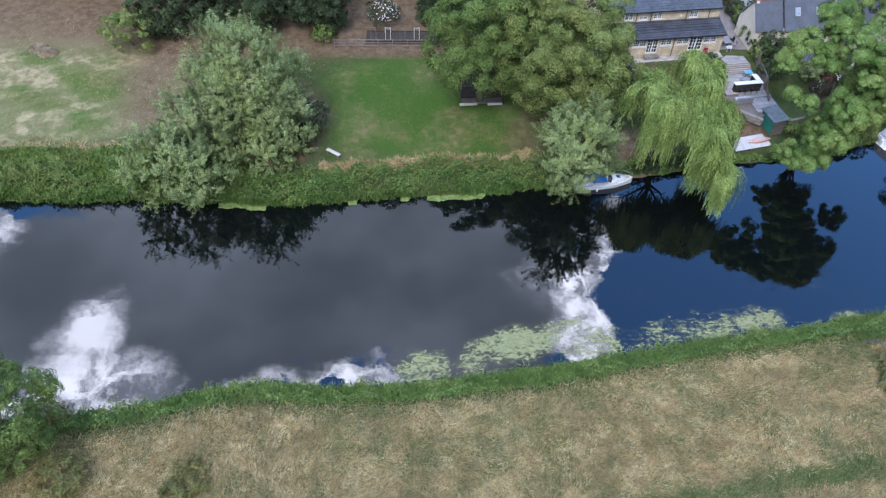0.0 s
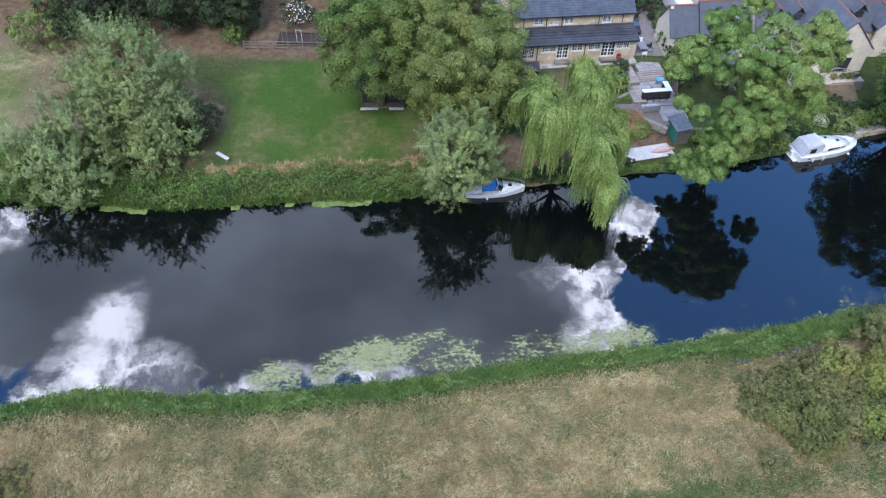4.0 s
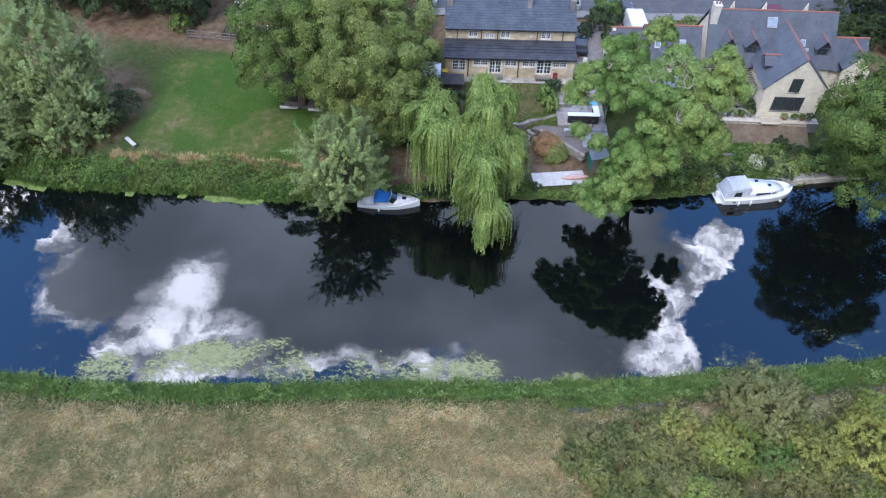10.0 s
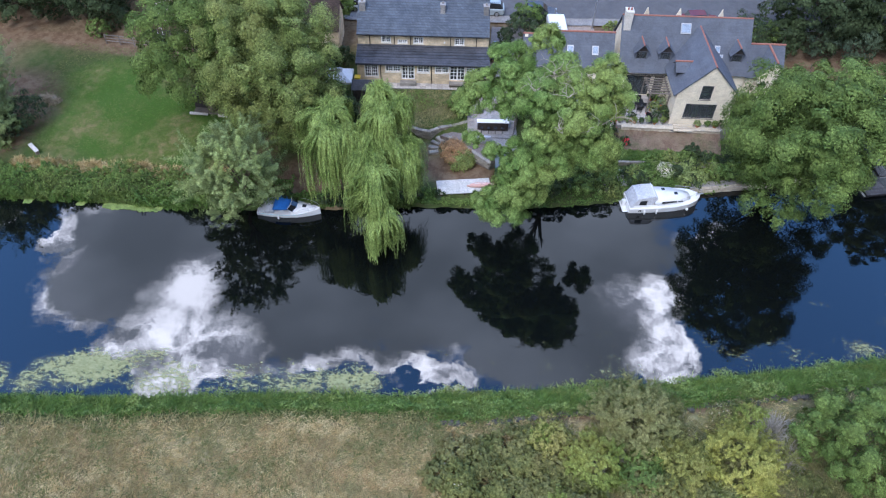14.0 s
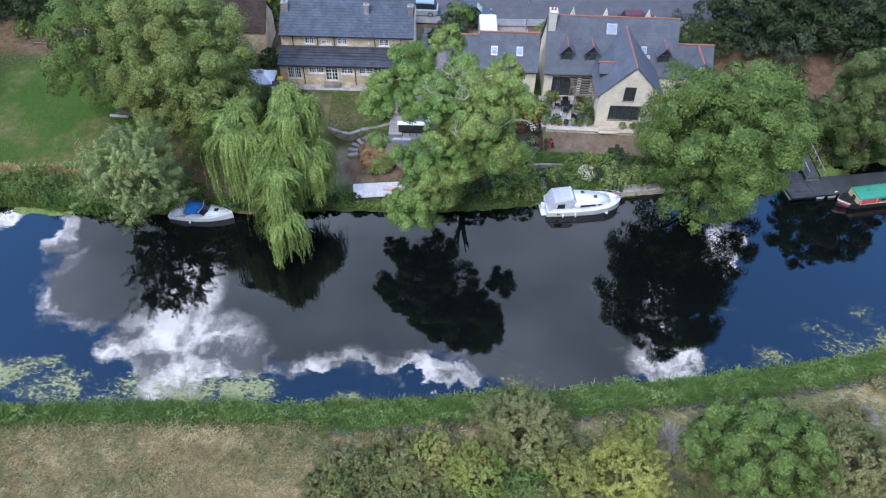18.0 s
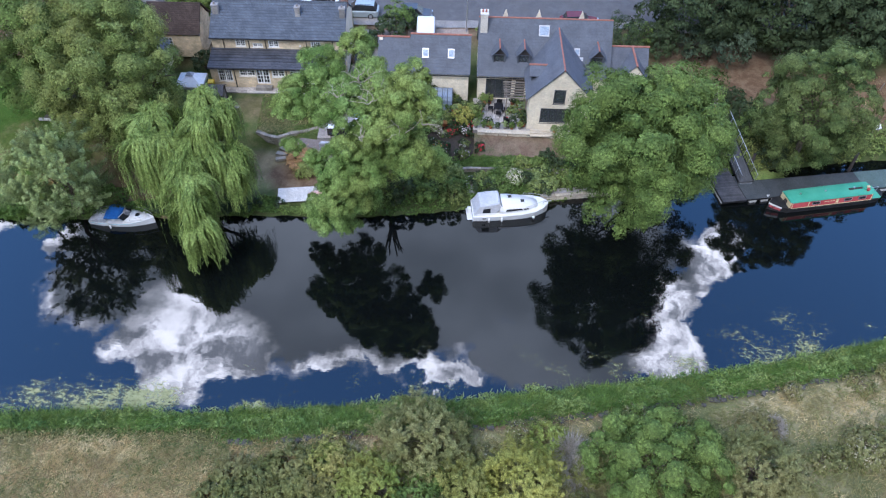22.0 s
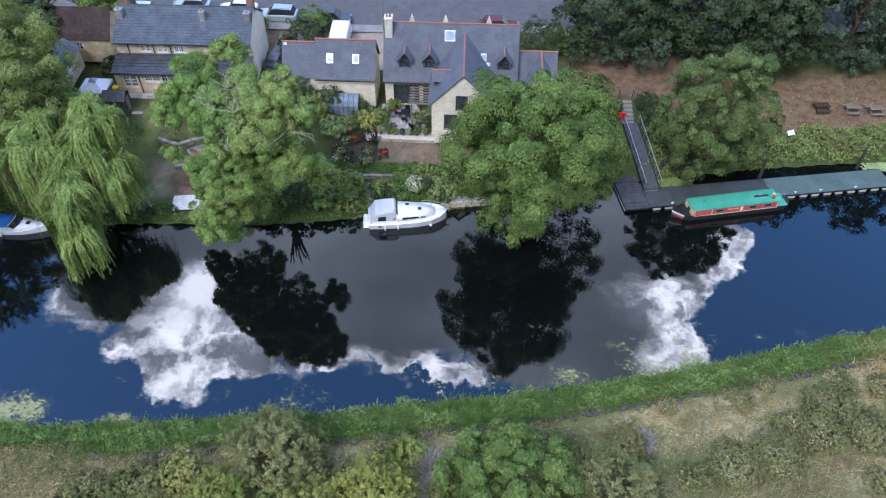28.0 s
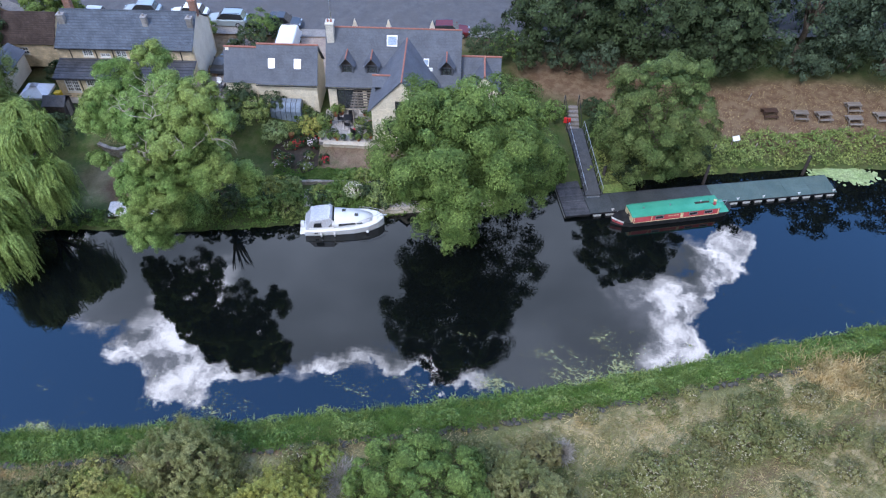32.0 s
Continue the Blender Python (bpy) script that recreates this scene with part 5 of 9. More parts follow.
DRIVE = mat("brick_drive", ((0.26, 0.2, 0.16), (0.32, 0.26, 0.21)), scale=1.5, rough=0.95, bump=0.4)
DRIVE_GREY = mat("worn_grey_paving", ((0.2, 0.175, 0.16), (0.27, 0.24, 0.22)), scale=1.5, rough=0.95, bump=0.4)
ribbon("driveway", [(35.0, 75.0), (34.8, 80.5), (34.3, 86.2)], 4.0, 0.07, DRIVE_GREY, "worn paved drive beside the cottage", "driveway", 0.6)
ribbon("forecourt", [(41.8, 81.8), (40.6, 88.6)], 7.0, 0.07, DRIVE, "brick forecourt in front of the garage", "forecourt", 0.6)


# ---- terraces and garden walls ----
def slab(name, fr, rows, material, label, category="terrace", bevel=0.02):
    t = thing(name, fr, label, category, kind="structure")
    for r in rows:
        part("slab", boxes(r, bevel=bevel), material, t)
    return t


C = pose(19.6, 72.2, 0, 0, 0, 9.2)
N = pose(47.0, 76.6, 0, 0, 0, 8.5)


def flags(name, fr, x0, y0, x1, y1, z, size, label, seed, material=None):
    """A terrace of separate flagstones on a bed."""
    rng = random.Random(seed)
    t = thing(name, fr, label, "terrace", kind="structure")
    part("bed", boxes((x0, y0, z - 1.2, x1, y1, z - 0.035)), PAVE, t)
    nx, ny = max(1, round((x1 - x0) / size)), max(1, round((y1 - y0) / size))
    dx, dy = (x1 - x0) / nx, (y1 - y0) / ny
    base = boxes((-dx / 2 + 0.012, -dy / 2 + 0.012, -0.06, dx / 2 - 0.012, dy / 2 - 0.012, 0), bevel=0.012)
    me = bpy.data.meshes.new("flagstone")
    base.to_mesh(me)
    base.free()
    me.materials.append(material or FLAGSTONE)
    for i in range(nx):
        for j in range(ny):
            ob = new("flagstone", me)
            ob.parent = t
            ob.matrix_basis = pose(x0 + (i + 0.5) * dx, y0 + (j + 0.5) * dy, z + rng.uniform(-0.008, 0.008), rng.uniform(-0.5, 0.5), rng.uniform(-0.5, 0.5), 0)
    return t


FLAGSTONE = mat("flagstone", ((0.36, 0.335, 0.31), (0.45, 0.42, 0.39)), scale=1.4, rough=0.93, bump=0.4, obj=0.22)
DECK_PALE = mat("pale_planks", ((0.52, 0.485, 0.44), (0.62, 0.585, 0.54)), scale=1.4, rough=0.93, bump=0.3, obj=0.05)
FLAG_PALE = mat("flagstone_pale", ((0.28, 0.26, 0.25), (0.35, 0.33, 0.315)), scale=1.4, rough=0.93, bump=0.4, obj=0.14)
FLAG_WARM = mat("flagstone_warm", ((0.27, 0.235, 0.205), (0.35, 0.31, 0.275)), scale=1.4, rough=0.93, bump=0.4, obj=0.16)
GRAVEL = mat("brown_gravel", ((0.15, 0.12, 0.105), (0.22, 0.185, 0.16)), scale=5, rough=0.97, bump=0.7)
sl = thing("gravel_path", C, "brown gravel path above the planted bed", "path", kind="structure")
part("surface", poly(bmesh.new(), [(9.0, -7.7, 2.26), (10.2, -8.3, 2.26), (11.5, -9.7, 2.26), (14.0, -11.5, 2.26), (14.8, -10.9, 2.26), (14.6, -8.05, 2.26), (13.15, -8.05, 2.26), (13.12, -7.35, 2.26), (11.75, -7.3, 2.26), (10.2, -7.1, 2.26)], (0, 0, -1.2)), GRAVEL, sl)
flags("patio", C, 0.0, -1.0, 14.0, -0.02, 3.2, 0.62, "worn stone patio in front of the cottage", 1)
flags("patio", C, 13.75, -2.4, 16.6, 4.0, 3.05, 0.66, "grey stone dining terrace beside the cottage", 2, FLAG_PALE)
flags("garden_path", C, 12.0, -4.2, 13.4, -1.02, 2.86, 0.7, "pale stone garden path", 3, FLAG_WARM)
flags("garden_path", C, 11.8, -7.3, 13.15, -4.22, 2.5, 0.68, "pale stone garden path", 7, FLAG_WARM)
flags("patio", C, 13.17, -8.0, 16.8, -3.5, 2.42, 0.68, "grey stone lower terrace", 4, FLAG_PALE)
flags("garden_path", C, 2.2, -3.4, 3.3, -1.02, 3.0, 0.55, "pale paved path down from the cottage patio", 9, FLAG_WARM)
flags("patio", C, 14.0, -10.6, 16.8, -8.02, 2.34, 0.7, "pale concrete slab beside the store", 8, FLAG_PALE)
st = thing("garden_steps", C, "wide stone garden steps between two terraces", "steps", kind="structure")
for k in range(5):
    part("step", boxes((13.5, -3.5 + k * 0.22, 1.4, 16.7, -3.28 + k * 0.22, 2.5 + k * 0.12), bevel=0.015), FLAG_WARM, st)
flags("terrace", N, -0.4, -5.4, 5.0, -0.02, 2.5, 0.68, "grey flagged terrace cluttered with pots and chairs", 5)
flags("terrace", N, 5.0, -5.9, 11.4, -4.92, 2.5, 0.64, "narrow flagged terrace under the gable", 6)


def rubble_wall(name, pts, h, w, z, label, seed, material, course=0.18, length=0.42, cap=True):
    """A garden wall of separate stones along a line."""
    rng = random.Random(seed)
    t = thing(name, pose(pts[0][0], pts[0][1], 0), label, "garden wall", kind="structure")
    shapes = []
    for k in range(4):
        b = boxes((-0.5, -0.5, -0.5, 0.5, 0.5, 0.5))
        bmesh.ops.bevel(b, geom=list(b.edges), offset=0.07, segments=1, affect="EDGES")
        for v in b.verts:
            v.co += Vector((rng.uniform(-0.05, 0.05), rng.uniform(-0.08, 0.08), rng.uniform(-0.06, 0.06)))
        me = bpy.data.meshes.new("stone")
        b.to_mesh(me)
        b.free()
        me.materials.append(material)
        shapes.append(me)
    x0, y0 = pts[0]
    for (ax, ay), (bx, by) in zip(pts, pts[1:]):
        L = math.hypot(bx - ax, by - ay)
        turn = math.degrees(math.atan2(by - ay, bx - ax))
        rows = max(1, round(h / course))
        for r in range(rows):
            s = -rng.random() * 0.2
            while s < L:
                ln = length * rng.uniform(0.7, 1.4)
                c = min(L, s + ln / 2)
                px, py = ax + (bx - ax) * c / L, ay + (by - ay) * c / L
                ob = new("stone", rng.choice(shapes))
                ob.parent = t
                ob.matrix_basis = pose(px - x0, py - y0, z + (r + 0.5) * h / rows, 0, 0, turn) @ Matrix.Diagonal((ln - 0.012, w * rng.uniform(0.95, 1.1), h / rows - 0.01, 1))
                s += ln
    return t


STONE_OB = mat("garden_stone", ((0.24, 0.215, 0.175), (0.33, 0.295, 0.245)), scale=2.5, rough=0.95, bump=0.5, obj=0.28)
STONE_CREAM = mat("cream_stone", ((0.58, 0.51, 0.4), (0.48, 0.42, 0.33)), scale=2.5, rough=0.95, bump=0.4, obj=0.16)
rubble_wall("garden_wall", [(26.2, 66.8), (27.4, 66.4), (28.5, 66.3), (29.6, 67.2), (31.0, 67.9), (32.0, 68.6)], 1.0, 0.38, 1.45, "curved dry-stone retaining wall", 31, STONE_OB)
rubble_wall("garden_wall", [(30.5, 66.0), (31.8, 65.4), (33.6, 64.0), (35.1, 62.9)], 0.8, 0.34, 1.55, "low stone wall round a planted bed", 32, STONE_OB)
rubble_wall("terrace_wall", [(48.0, 71.1), (57.6, 72.3)], 0.4, 0.4, 2.15, "cream stone retaining wall below the terrace", 33, STONE_CREAM, 0.35, 0.9)
bm = boxes((0, -0.3, 0, 9.7, 0.3, 0.09), bevel=0.02)
part("wall_coping", bm, STONE_CREAM, thing("wall_coping", pose(48.0, 71.05, 2.552, 0, 0, 7.1), "flat pale stone coping along the terrace wall", "coping", kind="structure"))
def soil_bed():
    """Bare earth that slopes from the terrace wall down to the grass."""
    k = np.linspace(0, 1, 40)
    rows = []
    for j in np.linspace(0, 1, 8):
        x = 47.6 + 10.4 * k + 0.3 * j
        y = 71.0 + 1.3 * k - 2.35 * j + 0.1 * wob(x, x * 0, 2.0) * j
        rows.append(np.stack([x, y, 2.22 * (1 - j) + (height(x, y) - 0.03) * j + 0.07 * wob(x, y, 3.0) * (1 - j)], 1))
    i = (np.arange(7)[:, None] * 40 + np.arange(39)[None, :]).ravel()
    me = mesh_of("soil_bed", np.concatenate(rows), np.stack([i, i + 40, i + 41, i + 1], 1), mat("bare_soil", ((0.15, 0.1, 0.07), (0.22, 0.165, 0.115), (0.11, 0.11, 0.055)), scale=1.2, rough=0.97, bump=0.8, space="World"), True)
    tagged(new("soil_bed", me), "bare brown soil bank below the terrace", "flower bed", kind="structure")


soil_bed()
ts = thing("terrace_steps", N, "shallow stone steps up to the glazed gable", "steps", kind="structure")
for k in range(3):
    part("step", boxes((5.3, -6.25 + k * 0.3, 2.5, 7.3, -5.95 + k * 0.3, 2.62 + k * 0.11), bevel=0.01), STONE_CREAM, ts)
rubble_wall("garden_wall", [(37.5, 63.5), (41, 64.6), (47.8, 66.6), (56, 68.0), (60, 68.8)], 0.5, 0.3, 0.95, "low stone edging between lawn and bank", 35, STONE_OB, 0.25, 0.6)
gs = thing("garden_steps", pose(0, 0, 0), "curved flight of stone garden steps", "steps", kind="structure")
for k in range(7):
    a = radians(70 + k * 22)
    cx, cy = 31.0, 64.9
    part("step", boxes((-0.5, -0.22, 0, 0.5, 0.22, 0.3), bevel=0.02), STONE_OB, gs).matrix_basis = pose(cx + 1.75 * math.cos(a), cy + 1.55 * math.sin(a), 1.95 - k * 0.12, 0, 0, math.degrees(a))
rubble_wall("river_wall", [(55.2, 64.9), (61.6, 66.9), (66, 68.4)], 0.62, 0.4, 0.02, "pale stone river wall at the moorings", 36, STONE_CREAM, 0.3, 0.7)
slab("quay", pose(55.2, 65.3, 0, 0, 0, 17.6), [(0, -0.3, 0.62, 3.6, 0.35, 0.7), (3.6, -0.3, 0.62, 7.4, 0.35, 0.7), (7.4, -0.3, 0.62, 11.0, 0.35, 0.7)], FLAG_PALE, "narrow concrete quay along the river wall", "quay")


# river deck of planks
deck = thing("river_deck", pose(30.9, 58.65, 0, 0, 0, 16), "pale grey plank deck at the water's edge", "deck")
for k in range(26):
    part("plank", boxes((k * 0.2, 0, 1.0, k * 0.2 + 0.194, 1.95, 1.06)), DECK_PALE, deck)
for x in (0.1, 2.6, 5.1):
    for y in (0.15, 1.8):
        bm = bmesh.new()
        tube(bm, (x, y, -1.0), (x, y, 1.0), 0.08)
        part("post", bm, TIMBER_DARK, deck)
PINK = mat("faded_pink_hull", ((0.55, 0.3, 0.26), (0.62, 0.4, 0.35)), scale=2, rough=0.5, bump=0.05)


def loft(sections):
    """Skins a row of closed sections (each a list of points of equal count) and caps the ends."""
    bm = bmesh.new()
    rings = [[bm.verts.new(p) for p in s] for s in sections]
    k = len(rings[0])
    for a, b in zip(rings, rings[1:]):
        for i in range(k):
            j = (i + 1) % k
            try:
                bm.faces.new((a[i], a[j], b[j], b[i]))
            except ValueError:
                pass
    bm.faces.new(rings[0][::-1])
    bm.faces.new(rings[-1])
    bmesh.ops.remove_doubles(bm, verts=bm.verts, dist=1e-4)
    bmesh.ops.recalc_face_normals(bm, faces=bm.faces)
    return bm


def hull_rings(L, beam, stations, keel=-0.3):
    """Rings for a boat hull; stations: (share of length, share of beam, sheer height, flare)."""
    out = []
    for u, b, s, fl in stations:
        w = max(0.015, b * beam / 2)
        out.append([(u * L, -w, s), (u * L, -w * (1 - 0.2 * fl), s * 0.5), (u * L, -w * (1 - 0.45 * fl), 0.0), (u * L, 0, keel * (1 - fl * 0.8)), (u * L, w * (1 - 0.45 * fl), 0.0), (u * L, w * (1 - 0.2 * fl), s * 0.5), (u * L, w, s)])
    return out


kay = thing("canoe", pose(33.4, 60.3, 1.08, 0, 0, 16), "faded pink upturned canoe lying on the deck", "canoe")
part("hull", loft([[(u * 2.7, -w, 0.02), (u * 2.7, -w * 0.8, h * 0.7), (u * 2.7, 0, h), (u * 2.7, w * 0.8, h * 0.7), (u * 2.7, w, 0.02)] for u, w, h in ((0, 0.02, 0.1), (0.15, 0.2, 0.25), (0.4, 0.33, 0.33), (0.65, 0.32, 0.33), (0.87, 0.18, 0.25), (1, 0.02, 0.1))]), PINK, kay, smooth=True)
part("keel_strip", loft([[(u * 2.7, -0.03, h), (u * 2.7, 0, h + 0.03), (u * 2.7, 0.03, h)] for u, h in ((0.05, 0.16), (0.4, 0.33), (0.65, 0.33), (0.95, 0.16))]), WHITE_PAINT, kay)

# ---- boats ----
GEL = mat("white_gelcoat", ((0.8, 0.8, 0.79), (0.72, 0.72, 0.7)), scale=0.9, rough=0.25, bump=0.02, fine=0.03, spec=0.5)
CANVAS = mat("grey_canvas_hood", ((0.42, 0.43, 0.46), (0.52, 0.53, 0.56)), scale=1.6, rough=0.9, bump=0.4, bump_scale=5)
BLUE_CANVAS = mat("blue_canvas", ((0.025, 0.13, 0.42), (0.035, 0.17, 0.5)), scale=1.6, rough=0.85, bump=0.4, bump_scale=5)
SMOKED = mat("smoked_glass", ((0.02, 0.022, 0.025), (0.03, 0.032, 0.036)), scale=1, rough=0.08, bump=0, spec=0.6)
RUBBER = mat("black_rubber", ((0.02, 0.02, 0.02), (0.035, 0.035, 0.035)), scale=3, rough=0.8)
TEAK = mat("teak", ((0.22, 0.14, 0.08), (0.28, 0.18, 0.1)), scale=3, rough=0.6, stretch=(0.2, 1, 1))


def rail(parent, pts, r=0.016, posts=True, z0=None, name="rail", material=None):
    bm = bmesh.new()
    for a, b in zip(pts, pts[1:]):
        tube(bm, a, b, r, seg=6)
    if posts:
        for p in pts[::1]:
            tube(bm, (p[0], p[1], z0), p, r * 0.9, seg=6)
    return part(name, bm, material or STEEL, parent)


def fender(parent, x, y, z):
    bm = bmesh.new()
    tube(bm, (x, y, z - 0.2), (x, y, z + 0.2), 0.09, seg=10)
    bmesh.ops.create_uvsphere(bm, u_segments=10, v_segments=5, radius=0.09, matrix=Matrix.Translation((x, y, z - 0.2)))
    bmesh.ops.create_uvsphere(bm, u_segments=10, v_segments=5, radius=0.09, matrix=Matrix.Translation((x, y, z + 0.2)))
    part("fender", bm, GEL, parent, smooth=True)


def cabin_cruiser():
    L, B = 7.25, 2.75
    t = thing("cabin_cruiser", pose(48.8, 61.85, -0.2, 0, 0, 15.2), "white cabin cruiser with a grey canvas hood moored at the bank", "boat")
    part("hull", loft(hull_rings(L, B, [(0, 0.9, 0.85, 0.3), (0.15, 0.97, 0.87, 0.35), (0.4, 1.0, 0.92, 0.4), (0.62, 0.98, 0.98, 0.45), (0.8, 0.84, 1.05, 0.6), (0.92, 0.54, 1.1, 0.8), (0.98, 0.22, 1.13, 0.9), (1.0, 0.03, 1.14, 1.0)])), GEL, t, smooth=False)
    part("rubbing_strake", loft([[(u * L, -w * B / 2 - 0.03, s), (u * L, -w * B / 2 + 0.04, s + 0.06), (u * L, w * B / 2 - 0.04, s + 0.06), (u * L, w * B / 2 + 0.03, s)] for u, w, s in ((0.0, 0.9, 0.84), (0.15, 0.97, 0.86), (0.4, 1.0, 0.91), (0.62, 0.98, 0.97), (0.8, 0.84, 1.04), (0.92, 0.54, 1.09), (0.98, 0.22, 1.12), (1.0, 0.03, 1.13))]), GEL, t)
    part("coach_roof", loft([[(x, -w, z0), (x, -w * 0.86, z1), (x, 0, z1 + 0.06), (x, w * 0.86, z1), (x, w, z0)] for x, w, z0, z1 in ((2.5, 1.08, 0.95, 1.66), (3.3, 1.06, 0.98, 1.62), (4.4, 1.0, 1.0, 1.5), (5.3, 0.86, 1.03, 1.34), (6.2, 0.55, 1.07, 1.14))]), GEL, t, "raised white coach roof", True)
    for y in (-1, 1):
        part("side_window", poly(bmesh.new(), [(3.1, y * 1.05, 1.14), (4.7, y * 0.94, 1.18), (4.6, y * 0.9, 1.33), (3.15, y * 0.985, 1.36)], (0, y * 0.012, 0.003)), SMOKED, t)
        part("side_window", poly(bmesh.new(), [(4.8, y * 0.94, 1.17), (5.3, y * 0.85, 1.17), (5.2, y * 0.83, 1.27), (4.75, y * 0.9, 1.31)], (0, y * 0.012, 0.003)), SMOKED, t)
    part("windscreen", poly(bmesh.new(), [(2.72, -0.98, 1.68), (2.72, 0.98, 1.68), (2.35, 0.88, 2.12), (2.35, -0.88, 2.12)], (0.02, 0, 0.015)), SMOKED, t)
    rail(t, [(2.74, -1.0, 1.66), (2.33, -0.9, 2.14), (2.33, 0.9, 2.14), (2.74, 1.0, 1.66)], 0.03, False, name="windscreen_frame", material=GEL)
    part("canvas_hood", loft([[(x, -w, z0), (x, -w * 0.9, z1 - 0.08), (x, -w * 0.8, z1), (x, 0, z1 + 0.04), (x, w * 0.8, z1), (x, w * 0.9, z1 - 0.08), (x, w, z0)] for x, w, z0, z1 in ((0.1, 1.1, 0.9, 1.05), (0.65, 1.12, 0.9, 1.95), (1.3, 1.13, 0.9, 2.02), (2.0, 1.08, 0.95, 2.1), (2.45, 1.0, 1.4, 2.12), (2.6, 0.97, 1.66, 1.9))]), CANVAS, t, "creased grey canvas cockpit hood")
    for y in (-1, 1):
        part("hood_window", poly(bmesh.new(), [(0.85, y * 1.128, 1.2), (1.6, y * 1.138, 1.2), (1.6, y * 1.1, 1.72), (0.95, y * 1.09, 1.68)], (0, y * 0.01, 0)), SMOKED, t)
    part("cockpit_side", boxes((0.4, -1.16, 0.86, 2.7, -1.1, 1.12)), GEL, t)
    part("cockpit_side", boxes((0.4, 1.1, 0.86, 2.7, 1.16, 1.12)), GEL, t)
    for x in (3.6, 4.75):
        part("deck_hatch", boxes((x - 0.17, -0.2 + 0.55 * (x < 4), 1.62 if x < 4 else 1.5, x + 0.17, 0.15 + 0.55 * (x < 4), 1.66 if x < 4 else 1.55), bevel=0.015), SMOKED, t)
    rail(t, [(5.0, -0.98, 1.55), (5.9, -0.72, 1.66), (6.7, -0.36, 1.74), (7.3, 0.0, 1.78), (6.7, 0.36, 1.74), (5.9, 0.72, 1.66), (5.0, 0.98, 1.55)], 0.018, True, 1.1, "bow_rail")
    part("bathing_platform", boxes((-0.5, -0.95, 0.22, 0.0, 0.95, 0.3), bevel=0.02), GEL, t)
    part("outboard_motor", boxes((-0.42, -0.2, 0.3, -0.05, 0.2, 0.95), bevel=0.06), GEL, t)
    part("anchor", boxes((6.9, -0.05, 1.24, 7.55, 0.05, 1.32), bevel=0.01), STEEL, t)
    for x in (1.5, 2.7):
        fender(t, x, -1.36, 0.45)
    bm = bmesh.new()
    bmesh.ops.create_uvsphere(bm, u_segments=12, v_segments=8, radius=0.14, matrix=Matrix.Translation((5.7, -1.25, 0.5)))
    part("buoy", bm, GEL, t, smooth=True)
    part("marking", boxes((0.9, -1.302, 0.52, 1.0, -1.285, 0.72), (1.06, -1.302, 0.52, 1.16, -1.285, 0.72)), RUBBER, t)


cabin_cruiser()


